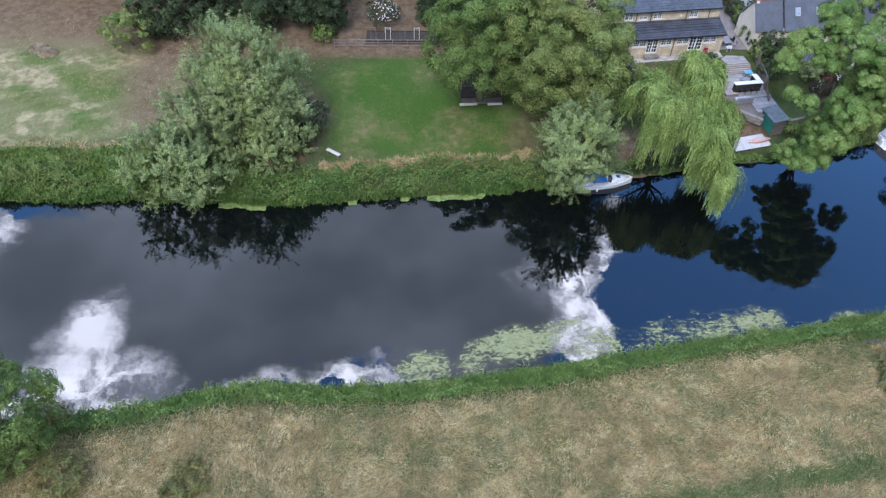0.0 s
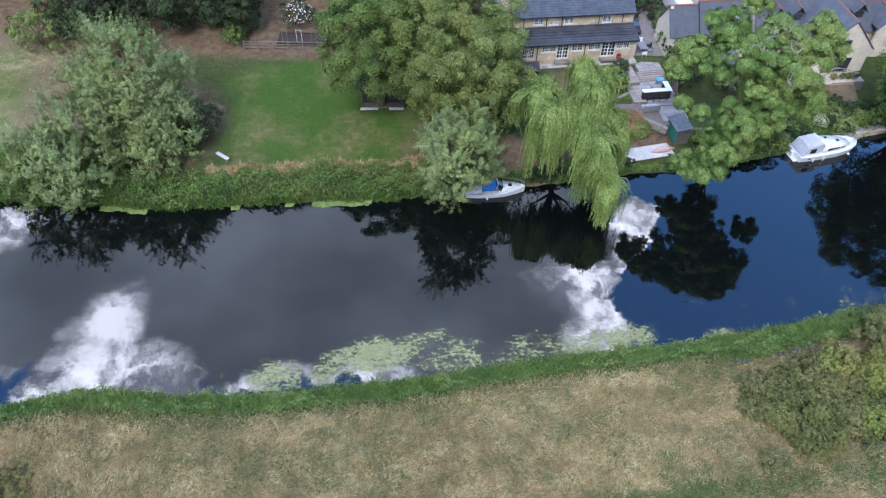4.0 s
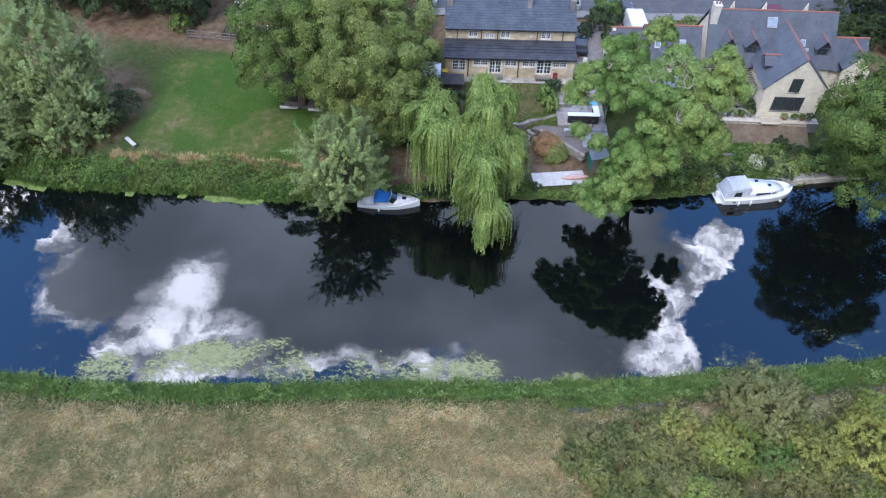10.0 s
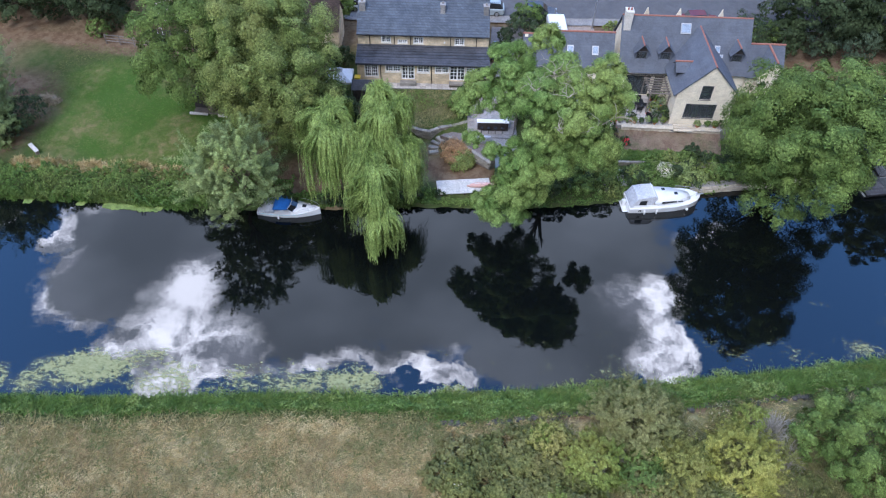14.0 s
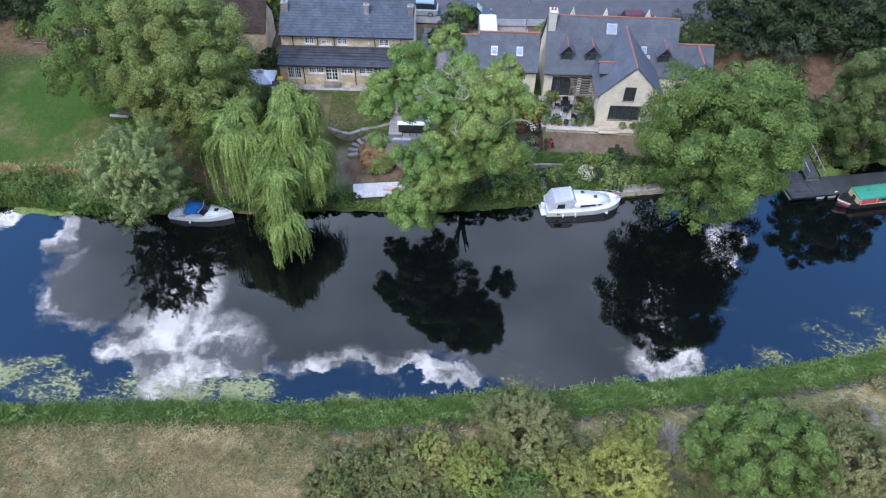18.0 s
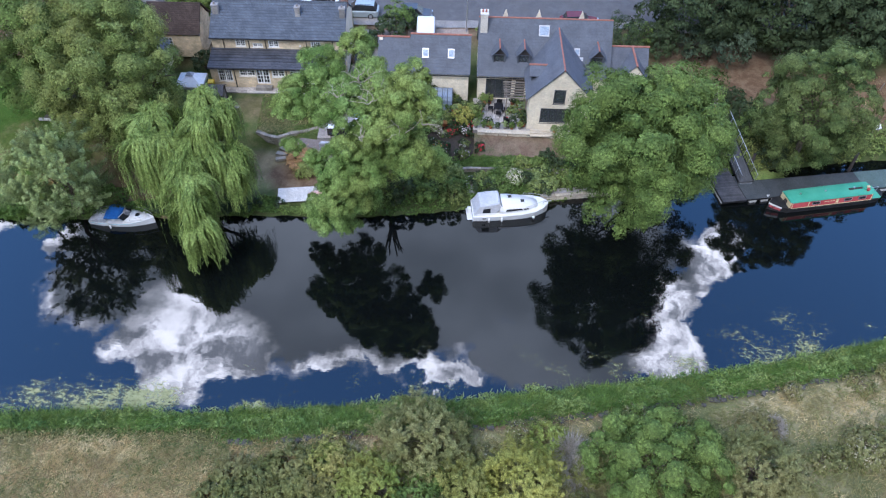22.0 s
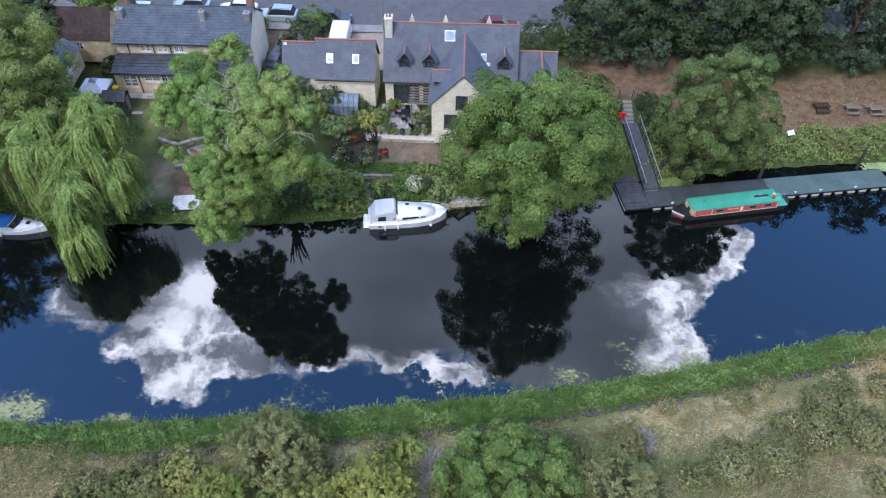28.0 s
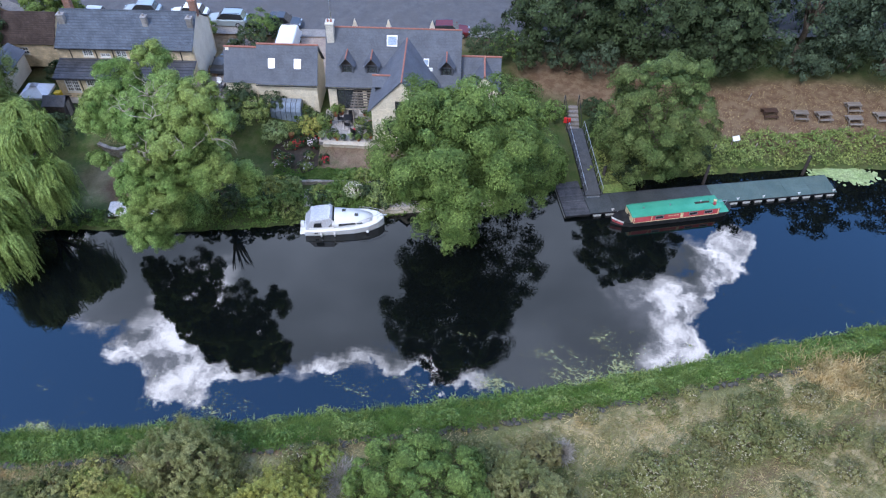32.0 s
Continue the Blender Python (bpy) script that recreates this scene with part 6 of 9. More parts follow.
def day_boat():
    L, B = 5.9, 2.15
    t = thing("motor_boat", pose(14.4, 54.45, -0.2, 0, 0, 5), "small white motor boat with a bright blue canopy at the bank", "boat")
    part("hull", loft(hull_rings(L, B, [(0, 0.86, 0.62, 0.3), (0.2, 0.98, 0.64, 0.35), (0.45, 1.0, 0.68, 0.4), (0.65, 0.9, 0.74, 0.55), (0.82, 0.6, 0.82, 0.75), (0.94, 0.25, 0.88, 0.9), (1.0, 0.02, 0.92, 1.0)])), GEL, t)
    part("stripe", loft([[(u * L, -w * B / 2 - 0.012, s), (u * L, -w * B / 2 + 0.03, s + 0.07), (u * L, w * B / 2 - 0.03, s + 0.07), (u * L, w * B / 2 + 0.012, s)] for u, w, s in ((0.0, 0.86, 0.54), (0.2, 0.975, 0.56), (0.45, 0.99, 0.6), (0.65, 0.885, 0.66), (0.82, 0.58, 0.74), (0.94, 0.23, 0.8), (0.99, 0.03, 0.84))]), mat("pale_blue_stripe", ((0.35, 0.6, 0.68), (0.4, 0.66, 0.72)), scale=2, rough=0.4, bump=0), t)
    part("foredeck", loft([[(x, -w, z0), (x, -w * 0.8, z1), (x, 0, z1 + 0.05), (x, w * 0.8, z1), (x, w, z0)] for x, w, z0, z1 in ((3.3, 0.9, 0.7, 1.05), (4.0, 0.75, 0.74, 1.03), (4.9, 0.45, 0.8, 0.95), (5.5, 0.15, 0.86, 0.9))]), GEL, t, smooth=True)
    part("deck_hatch", boxes((4.2, -0.2, 1.02, 4.6, 0.2, 1.06), bevel=0.015), SMOKED, t)
    part("windscreen", loft([[(3.45, -0.9, 1.02), (3.0, -0.85, 1.3), (2.97, -0.85, 1.3), (3.42, -0.9, 1.02)], [(3.75, -0.3, 1.07), (3.2, -0.3, 1.36), (3.17, -0.3, 1.36), (3.72, -0.3, 1.07)], [(3.75, 0.3, 1.07), (3.2, 0.3, 1.36), (3.17, 0.3, 1.36), (3.72, 0.3, 1.07)], [(3.45, 0.9, 1.02), (3.0, 0.85, 1.3), (2.97, 0.85, 1.3), (3.42, 0.9, 1.02)]]), SMOKED, t)
    rail(t, [(3.0, -0.87, 1.32), (3.19, -0.3, 1.38), (3.19, 0.3, 1.38), (3.0, 0.87, 1.32)], 0.025, False, name="windscreen_frame", material=GEL)
    part("canopy", loft([[(x, -w, z0), (x, -w * 0.85, z1 - 0.08), (x, 0, z1 + 0.06), (x, w * 0.85, z1 - 0.08), (x, w, z0)] for x, w, z0, z1 in ((1.6, 0.96, 1.1, 1.3), (2.0, 0.97, 1.14, 1.42), (2.6, 0.94, 1.18, 1.44), (3.05, 0.86, 1.2, 1.32))]), BLUE_CANVAS, t, "bright blue canopy over the helm", True)
    part("hood_cover", loft([[(x, -w, z0), (x, -w * 0.9, z1 - 0.1), (x, 0, z1), (x, w * 0.9, z1 - 0.1), (x, w, z0)] for x, w, z0, z1 in ((0.1, 0.88, 0.64, 0.75), (0.9, 0.96, 0.64, 1.05), (1.62, 0.96, 0.66, 1.27))]), CANVAS, t, "grey tonneau cover", True)
    part("helm_seat", boxes((2.0, -0.6, 0.66, 2.5, 0.6, 1.05), bevel=0.05), GEL, t)
    rail(t, [(4.0, -0.85, 1.2), (4.9, -0.58, 1.3), (5.85, 0, 1.36), (4.9, 0.58, 1.3), (4.0, 0.85, 1.2)], 0.015, True, 0.82, "bow_rail")
    fender(t, 2.1, -1.14, 0.3)


day_boat()


def narrowboat():
    L, B = 11.7, 1.9
    t = thing("narrowboat", pose(76.55, 67.95, 0, 0, 0, 20.2), "green and red steel narrowboat moored at a pontoon", "boat")
    GREEN = mat("faded_green_paint", ((0.06, 0.33, 0.22), (0.085, 0.38, 0.26)), scale=0.8, rough=0.5, bump=0.05, fine=0.05)
    RED = mat("faded_red_paint", ((0.36, 0.05, 0.055), (0.44, 0.09, 0.095)), scale=1.5, rough=0.5, bump=0.05, fine=0.08)
    CREAM = mat("cream_paint", ((0.65, 0.55, 0.32), (0.58, 0.48, 0.28)), scale=2, rough=0.5, bump=0.05)
    BLACK = mat("black_hull_paint", ((0.012, 0.012, 0.014), (0.03, 0.03, 0.03)), scale=1.5, rough=0.5, bump=0.2)
    st = [(0, 0.05, 0.85, 0.6), (0.03, 0.4, 0.8, 0.5), (0.08, 0.78, 0.7, 0.35), (0.14, 0.98, 0.6, 0.15), (0.3, 1, 0.52, 0.1), (0.85, 1, 0.52, 0.1), (0.94, 0.92, 0.58, 0.2), (0.985, 0.6, 0.64, 0.4), (1.0, 0.3, 0.66, 0.5)]
    part("hull", loft(hull_rings(L, B, st, -0.4)), BLACK, t)
    part("bow_band", loft([[(u * L - 0.012, -w * B / 2 - 0.015, s), (u * L - 0.012, -w * B / 2 * 0.97 - 0.015, s - 0.2), (u * L, 0, s - 0.2), (u * L - 0.012, w * B / 2 * 0.97 + 0.015, s - 0.2), (u * L - 0.012, w * B / 2 + 0.015, s)] for u, w, s in ((0, 0.05, 0.83), (0.03, 0.4, 0.78), (0.08, 0.78, 0.68))]), mat("white_band_paint", ((0.7, 0.7, 0.68), (0.62, 0.62, 0.6)), scale=2, rough=0.5), t, "white painted bow band")
    part("bow_flash", loft([[(u * L - 0.02, -w * B / 2 * 0.96 - 0.02, s), (u * L - 0.02, -w * B / 2 * 0.9 - 0.02, s - 0.26), (u * L, 0, s - 0.26), (u * L - 0.02, w * B / 2 * 0.9 + 0.02, s - 0.26), (u * L - 0.02, w * B / 2 * 0.96 + 0.02, s)] for u, w, s in ((0.005, 0.08, 0.6), (0.035, 0.4, 0.55), (0.08, 0.76, 0.46))]), RED, t, "red painted bow flash")
    before = set(scene.objects)
    sup = t
    part("cabin_side", loft([[(x, -0.92, 0.76), (x, -0.8, 1.5), (x, 0.8, 1.5), (x, 0.92, 0.76)] for x in (1.75, 10.2)]), RED, sup, "red cabin side with cream lining")
    part("cabin_roof", loft([[(x, -0.86, 1.5), (x, -0.5, 1.57), (x, 0, 1.6), (x, 0.5, 1.57), (x, 0.86, 1.5), (x, 0.8, 1.46), (x, -0.8, 1.46)] for x in (1.6, 10.35)]), GREEN, sup, "sun-faded green cabin roof")
    for y in (-1, 1):
        fx = lambda x0, z0, x1, z1, o=0.012: [(x0, y * (0.92 - (z0 - 0.76) * 0.162 + o), z0), (x1, y * (0.92 - (z0 - 0.76) * 0.162 + o), z0), (x1, y * (0.92 - (z1 - 0.76) * 0.162 + o), z1), (x0, y * (0.92 - (z1 - 0.76) * 0.162 + o), z1)]
        for x0, z0, x1, z1 in ((1.8, 0.78, 10.15, 0.84), (1.8, 1.4, 10.15, 1.47), (1.8, 0.85, 1.88, 1.39), (3.5, 0.85, 3.58, 1.39), (10.05, 0.85, 10.13, 1.39)):
            part("lining", poly(bmesh.new(), fx(x0, z0, x1, z1), (0, y * 0.01, 0)), GREEN if z1 > 1.4 else CREAM, sup)
        for x in (4.3, 7.6, 9.1):
            w = part("cabin_window", poly(bmesh.new(), fx(x - 0.42, 1.0, x + 0.42, 1.34, 0.02), (0, y * 0.015, 0)), STEEL, sup)
            part("pane", poly(bmesh.new(), fx(x - 0.36, 1.05, x + 0.36, 1.29, 0.036), (0, y * 0.006, 0)), SMOKED, w)
        part("side_hatch", poly(bmesh.new(), fx(6.35, 0.92, 6.62, 1.36, 0.02), (0, y * 0.02, 0)), CREAM, sup)
        # faded lettering: bars only
        for k, wd in enumerate((0.22, 0.16, 0.24, 0.18)):
            part("lettering_bar", poly(bmesh.new(), fx(5.15 + k * 0.28, 1.16, 5.15 + k * 0.28 + wd, 1.24, 0.02), (0, y * 0.004, 0)), CREAM, sup)
    part("front_bulkhead", boxes((1.6, -0.8, 0.8, 1.75, -0.3, 1.45), (1.6, 0.3, 0.8, 1.75, 0.8, 1.45), (1.6, -0.3, 1.3, 1.75, 0.3, 1.45)), CREAM, sup)
    part("front_door", boxes((1.68, -0.28, 0.7, 1.72, 0.28, 1.28)), TIMBER_DARK, sup)
    part("foredeck", boxes((0.35, -0.45, 0.86, 0.95, 0.45, 0.96), bevel=0.04), BLACK, sup)
    part("stern_deck", boxes((10.3, -0.85, 0.8, 11.3, 0.85, 0.86), bevel=0.03), GREEN, sup)
    part("stern_hatch", boxes((9.5, -0.32, 1.58, 10.3, 0.32, 1.66), bevel=0.02), GREEN, sup)
    part("gang_plank", boxes((8.0, -0.12, 1.6, 9.4, 0.1, 1.65)), TIMBER_DARK, sup)
    bm = bmesh.new()
    tube(bm, (11.1, 0, 0.9), (11.25, 0, 1.5), 0.03)
    tube(bm, (11.25, 0, 1.5), (10.5, 0, 1.45), 0.03)
    part("tiller", bm, STEEL, sup)
    for x in (3.0, 5.6, 8.6):
        bm = bmesh.new()
        tube(bm, (x, 0.1, 1.6), (x, 0.1, 1.72), 0.07, 0.09, 10)
        part("mushroom_vent", bm, STEEL, sup)
    for x, w in ((9.75, 0.2), (9.95, 0.16)):
        bm = bmesh.new()
        tube(bm, (x, -0.45 + (x > 9.8) * 0.35, 1.58), (x, -0.45 + (x > 9.8) * 0.35, 1.8), 0.12, 0.16, 10)
        part("flower_can", bm, RED if w > 0.18 else CREAM, sup)
    rail(sup, [(1.9, -0.78, 1.62), (9.6, -0.78, 1.62)], 0.015, True, 1.5, "grab_rail", GREEN)
    rail(sup, [(1.9, 0.78, 1.62), (9.6, 0.78, 1.62)], 0.015, True, 1.5, "grab_rail", GREEN)
    for o in [o for o in scene.objects if o not in before and o.parent is t]:
        o.location.z -= 0.25


narrowboat()


# ---- pontoon, gangway and piles ----
def build_pontoon():
    P = pose(74.6, 68.35, 0, 0, 0, 18.2)
    t = thing("pontoon", P, "long dark floating pontoon with non-slip decking", "pontoon")
    MESH = mat("dark_grp_decking", ((0.045, 0.052, 0.055), (0.065, 0.072, 0.075)), scale=1.0, rough=0.8, bump=0.5, bump_scale=40, obj=0.1)
    MESH2 = mat("wet_green_decking", ((0.075, 0.115, 0.108), (0.1, 0.14, 0.13)), scale=1.0, rough=0.75, bump=0.5, bump_scale=40, obj=0.08)
    FLOAT = mat("white_float", ((0.5, 0.5, 0.48), (0.42, 0.42, 0.4)), scale=2, rough=0.7)
    for k in range(10):
        x = k * 2.47
        part("deck_section", boxes((x + 0.006, 0.0, 0.36, x + 2.464, 2.5, 0.46), bevel=0.01), MESH if k < 5 else MESH2, t, "algae-tinged decking" if k >= 5 else "")
        part("deck_edge", boxes((x + 0.01, -0.05, 0.3, x + 2.46, -0.003, 0.45)), IRON, t)
        part("deck_edge", boxes((x + 0.01, 2.503, 0.3, x + 2.46, 2.55, 0.45)), IRON, t)
        for f in (0.35, 1.55):
            part("float", boxes((x + f, -0.02, -0.12, x + f + 0.75, 0.7, 0.34), bevel=0.04), FLOAT, t)
            part("float", boxes((x + f, 1.8, -0.12, x + f + 0.75, 2.5, 0.34), bevel=0.04), FLOAT, t)
    for x in (2.2, 14.6, 17.2, 20.8, 24.4):
        bm = bmesh.new()
        tube(bm, (x, 0.18, 0.46), (x, 0.18, 0.62), 0.07, 0.05)
        tube(bm, (x - 0.14, 0.18, 0.62), (x + 0.14, 0.18, 0.62), 0.04)
        part("mooring_cleat", bm, mat("white_cleat", ((0.7, 0.7, 0.7), (0.62, 0.62, 0.62)), scale=3, rough=0.4), t)
    d = thing("landing_platform", P, "dark ribbed timber landing platform beside the pontoon", "platform")
    RIB = mat("ribbed_deck", ((0.05, 0.05, 0.056), (0.085, 0.085, 0.09)), scale=1.5, rough=0.8, bump=0.3, obj=0.22)
    for k in range(34):
        part("plank", boxes((-2.35, 0.0 + k * 0.155, 0.34, -0.02, 0.14 + k * 0.155, 0.42)), RIB, d)
    part("deck_frame", boxes((-2.4, -0.06, 0.2, -0.01, 5.3, 0.335)), IRON, d)
    part("deck_section", boxes((0.0, 2.56, 0.34, 1.9, 3.4, 0.44), bevel=0.01), MESH, d)
    for x in (-2.1, -0.3):
        part("float", boxes((x - 0.3, 0.2, -0.15, x + 0.3, 5.0, 0.2), bevel=0.04), FLOAT, d)


build_pontoon()


def build_gangway():
    a, b = Vector((74.7, 70.8, 0.55)), Vector((72.25, 78.7, 2.15))
    d = b - a
    L = d.length
    m = Matrix.Translation(a) @ d.to_track_quat("Y", "Z").to_matrix().to_4x4()
    t = thing("gangway", m, "steel gangway with handrails down to the pontoon", "gangway")
    DECK = mat("grey_gangway_deck", ((0.055, 0.058, 0.062), (0.085, 0.088, 0.092)), scale=1.5, rough=0.85, bump=0.4, bump_scale=30)
    for k in range(9):
        part("deck_panel", boxes((-0.75, k * L / 9 + 0.004, 0, 0.75, (k + 1) * L / 9 - 0.004, 0.06)), DECK, t)
    for s in (-0.78, 0.78):
        part("side_beam", boxes((s - 0.03, 0, -0.06, s + 0.03, L, 0.16)), IRON, t)
        n = 8
        rail(t, [(s, L * k / n, 1.1) for k in range(n + 1)], 0.03, True, 0.1, "handrail")
        rail(t, [(s, 0, 0.6), (s, L, 0.6)], 0.02, False, name="middle_rail", material=IRON)
    part("hinge_plate", boxes((-0.62, -0.9, -0.12, 0.62, -0.02, -0.06)), STEEL, t)
    s = thing("access_steps", pose(72.1, 78.9, gz(72.1, 79.2), 0, 0, 10), "timber access steps with handrails above the gangway", "steps")
    z0 = gz(72.1, 78.9)
    for k in range(6):
        x, y = 72.1 - k * 0.1, 78.9 + k * 0.7
        zz = 0.3 + k * 0.17
        part("tread", boxes((-0.65, k * 0.5, zz - 0.5, 0.65, k * 0.5 + 0.46, zz), bevel=0.01), TIMBER, s)
    for e in (-0.72, 0.72):
        rail(s, [(e, 0, 1.25), (e, 3.2, 2.3)], 0.035, True, 0.1, "handrail", IRON)
        part("newel_post", boxes((e - 0.06, 3.2, -0.2, e + 0.06, 3.32, 2.2)), TIMBER, s)
    lb = thing("lifebuoy", pose(71.35, 79.3, gz(71.3, 79.3)), "red lifebuoy housing on a post beside the steps", "lifebuoy")
    RED2 = mat("safety_red", ((0.6, 0.03, 0.03), (0.5, 0.03, 0.03)), scale=3, rough=0.45)
    part("post", boxes((-0.05, -0.05, -0.3, 0.05, 0.05, 1.0)), TIMBER, lb)
    part("housing", boxes((-0.36, -0.16, 0.75, 0.36, -0.05, 1.45), bevel=0.04), RED2, lb)
    bn = bmesh.new()
    tube(bn, (0, -0.165, 1.1), (0, -0.2, 1.1), 0.27, seg=18)
    part("ring_cover", bn, RED2, lb)


build_gangway()
for x, y, h in ((85.4, 75.2, 2.3), (95.3, 78.6, 2.3), (75.6, 73.9, 1.6)):
    p = thing("mooring_pile", pose(x, y, -1.0), "black timber mooring pile beside the pontoon", "pile", "mooring piles")
    bm = bmesh.new()
    tube(bm, (0, 0, 0), (0.0, 0.12, 1 + h), 0.17, 0.15, 12)
    part("shaft", bm, TIMBER_DARK, p)
    bm = bmesh.new()
    tube(bm, (0, 0.12, 1 + h), (0, 0.12, 1.12 + h), 0.17, 0.03, 12)
    part("cap", bm, IRON, p)
sg = thing("information_sign", pose(88.4, 80.4, gz(88.4, 80.4), 0, 0, 15), "white notice board on two posts facing the river", "sign")
for x in (-0.3, 0.3):
    part("post", boxes((x - 0.04, -0.04, -0.3, x + 0.04, 0.04, 1.0)), TIMBER, sg)
part("board", boxes((-0.4, -0.26, 0.0, 0.4, 0.26, 0.05), bevel=0.01), WHITE_PAINT, sg).matrix_basis = pose(0, 0, 1.05, 40, 0, 14)
for x, y in ((47.9, 63.9),):
    j = thing("jetty", pose(46.6, 63.3, 0, 0, 0, 17), "small weathered timber jetty behind the cruiser", "jetty")
    for k in range(8):
        part("plank", boxes((k * 0.27, 0, 0.5, k * 0.27 + 0.25, 1.1, 0.56)), TIMBER, j)
    for x in (0.1, 2.0):
        for y in (0.08, 1.0):
            bm = bmesh.new()
            tube(bm, (x, y, -0.8), (x, y, 1.0 if y < 0.5 else 1.3), 0.06)
            part("post", bm, TIMBER, j)
    rail(j, [(0.1, 1.0, 1.25), (2.0, 1.0, 1.25)], 0.03, False, name="rail", material=TIMBER)
cw = thing("garden_path", pose(48.5, 63.7, 0, 0, 0, 105), "narrow stone path down to the jetty", "path", kind="structure")
part("flagstone", boxes((0, -0.4, 0.75, 3.4, 0.4, 0.98), bevel=0.02), FLAGSTONE, cw)


# ---- picnic tables ----
TEAK_DARK = mat("dark_stained_timber", ((0.05, 0.028, 0.018), (0.08, 0.045, 0.03)), scale=2.5, rough=0.8, stretch=(0.3, 1, 1))

def picnic_table(wood, x, y, turn):
    t = thing("picnic_table", pose(x, y, gz(x, y), 0, 0, turn), ("dark brown" if wood is TEAK_DARK else "weathered grey") + " timber picnic table with fixed benches", "picnic table", "picnic tables on the bank")
    for k in range(5):
        part("top_plank", boxes((-0.75, -0.37 + k * 0.15, 0.72, 0.75, -0.37 + k * 0.15 + 0.14, 0.76)), wood, t)
    for y in (-0.75, 0.62):
        part("bench_plank", boxes((-0.75, y, 0.42, 0.75, y + 0.14, 0.46)), wood, t)
        part("bench_plank", boxes((-0.75, y - 0.15, 0.42, 0.75, y - 0.01, 0.46)), wood, t)
    for x in (-0.65, 0.65):
        part("cross_beam", boxes((x - 0.03, -0.9, 0.34, x + 0.03, 0.76, 0.42)), wood, t)
        part("top_beam", boxes((x - 0.03, -0.36, 0.64, x + 0.03, 0.36, 0.72)), wood, t)
        for s in (-1, 1):
            bm = bmesh.new()
            tube(bm, (x, s * 0.65, -0.02), (x, s * 0.22, 0.7), 0.05, seg=4)
            part("leg", bm, wood, t)
    return t


picnic_table(TEAK_DARK, 92.3, 85.8, 12)
pt = picnic_table(TIMBER, 95.5, 86.2, 8)
for x, y, r in ((97.9, 86.5, 15), (101.0, 86.5, 10), (101.2, 88.6, 12), (104.0, 87.6, 14), (107.5, 88.4, 12)):
    copy_thing(pt, pose(x, y, gz(x, y), 0, 0, r))
for k, (x, y) in enumerate(((86.3, 79.2), (90.4, 80.3), (93.6, 81.3), (98.4, 82.8), (102.4, 83.9), (90.3, 87.8))):
    p = thing("fence_post", pose(x, y, gz(x, y), 4, 6, 20), "short leaning timber post on the bank", "post", "posts along the bank")
    part("shaft", boxes((-0.05, -0.05, -0.2, 0.05, 0.05, 0.95), bevel=0.012), TIMBER, p)


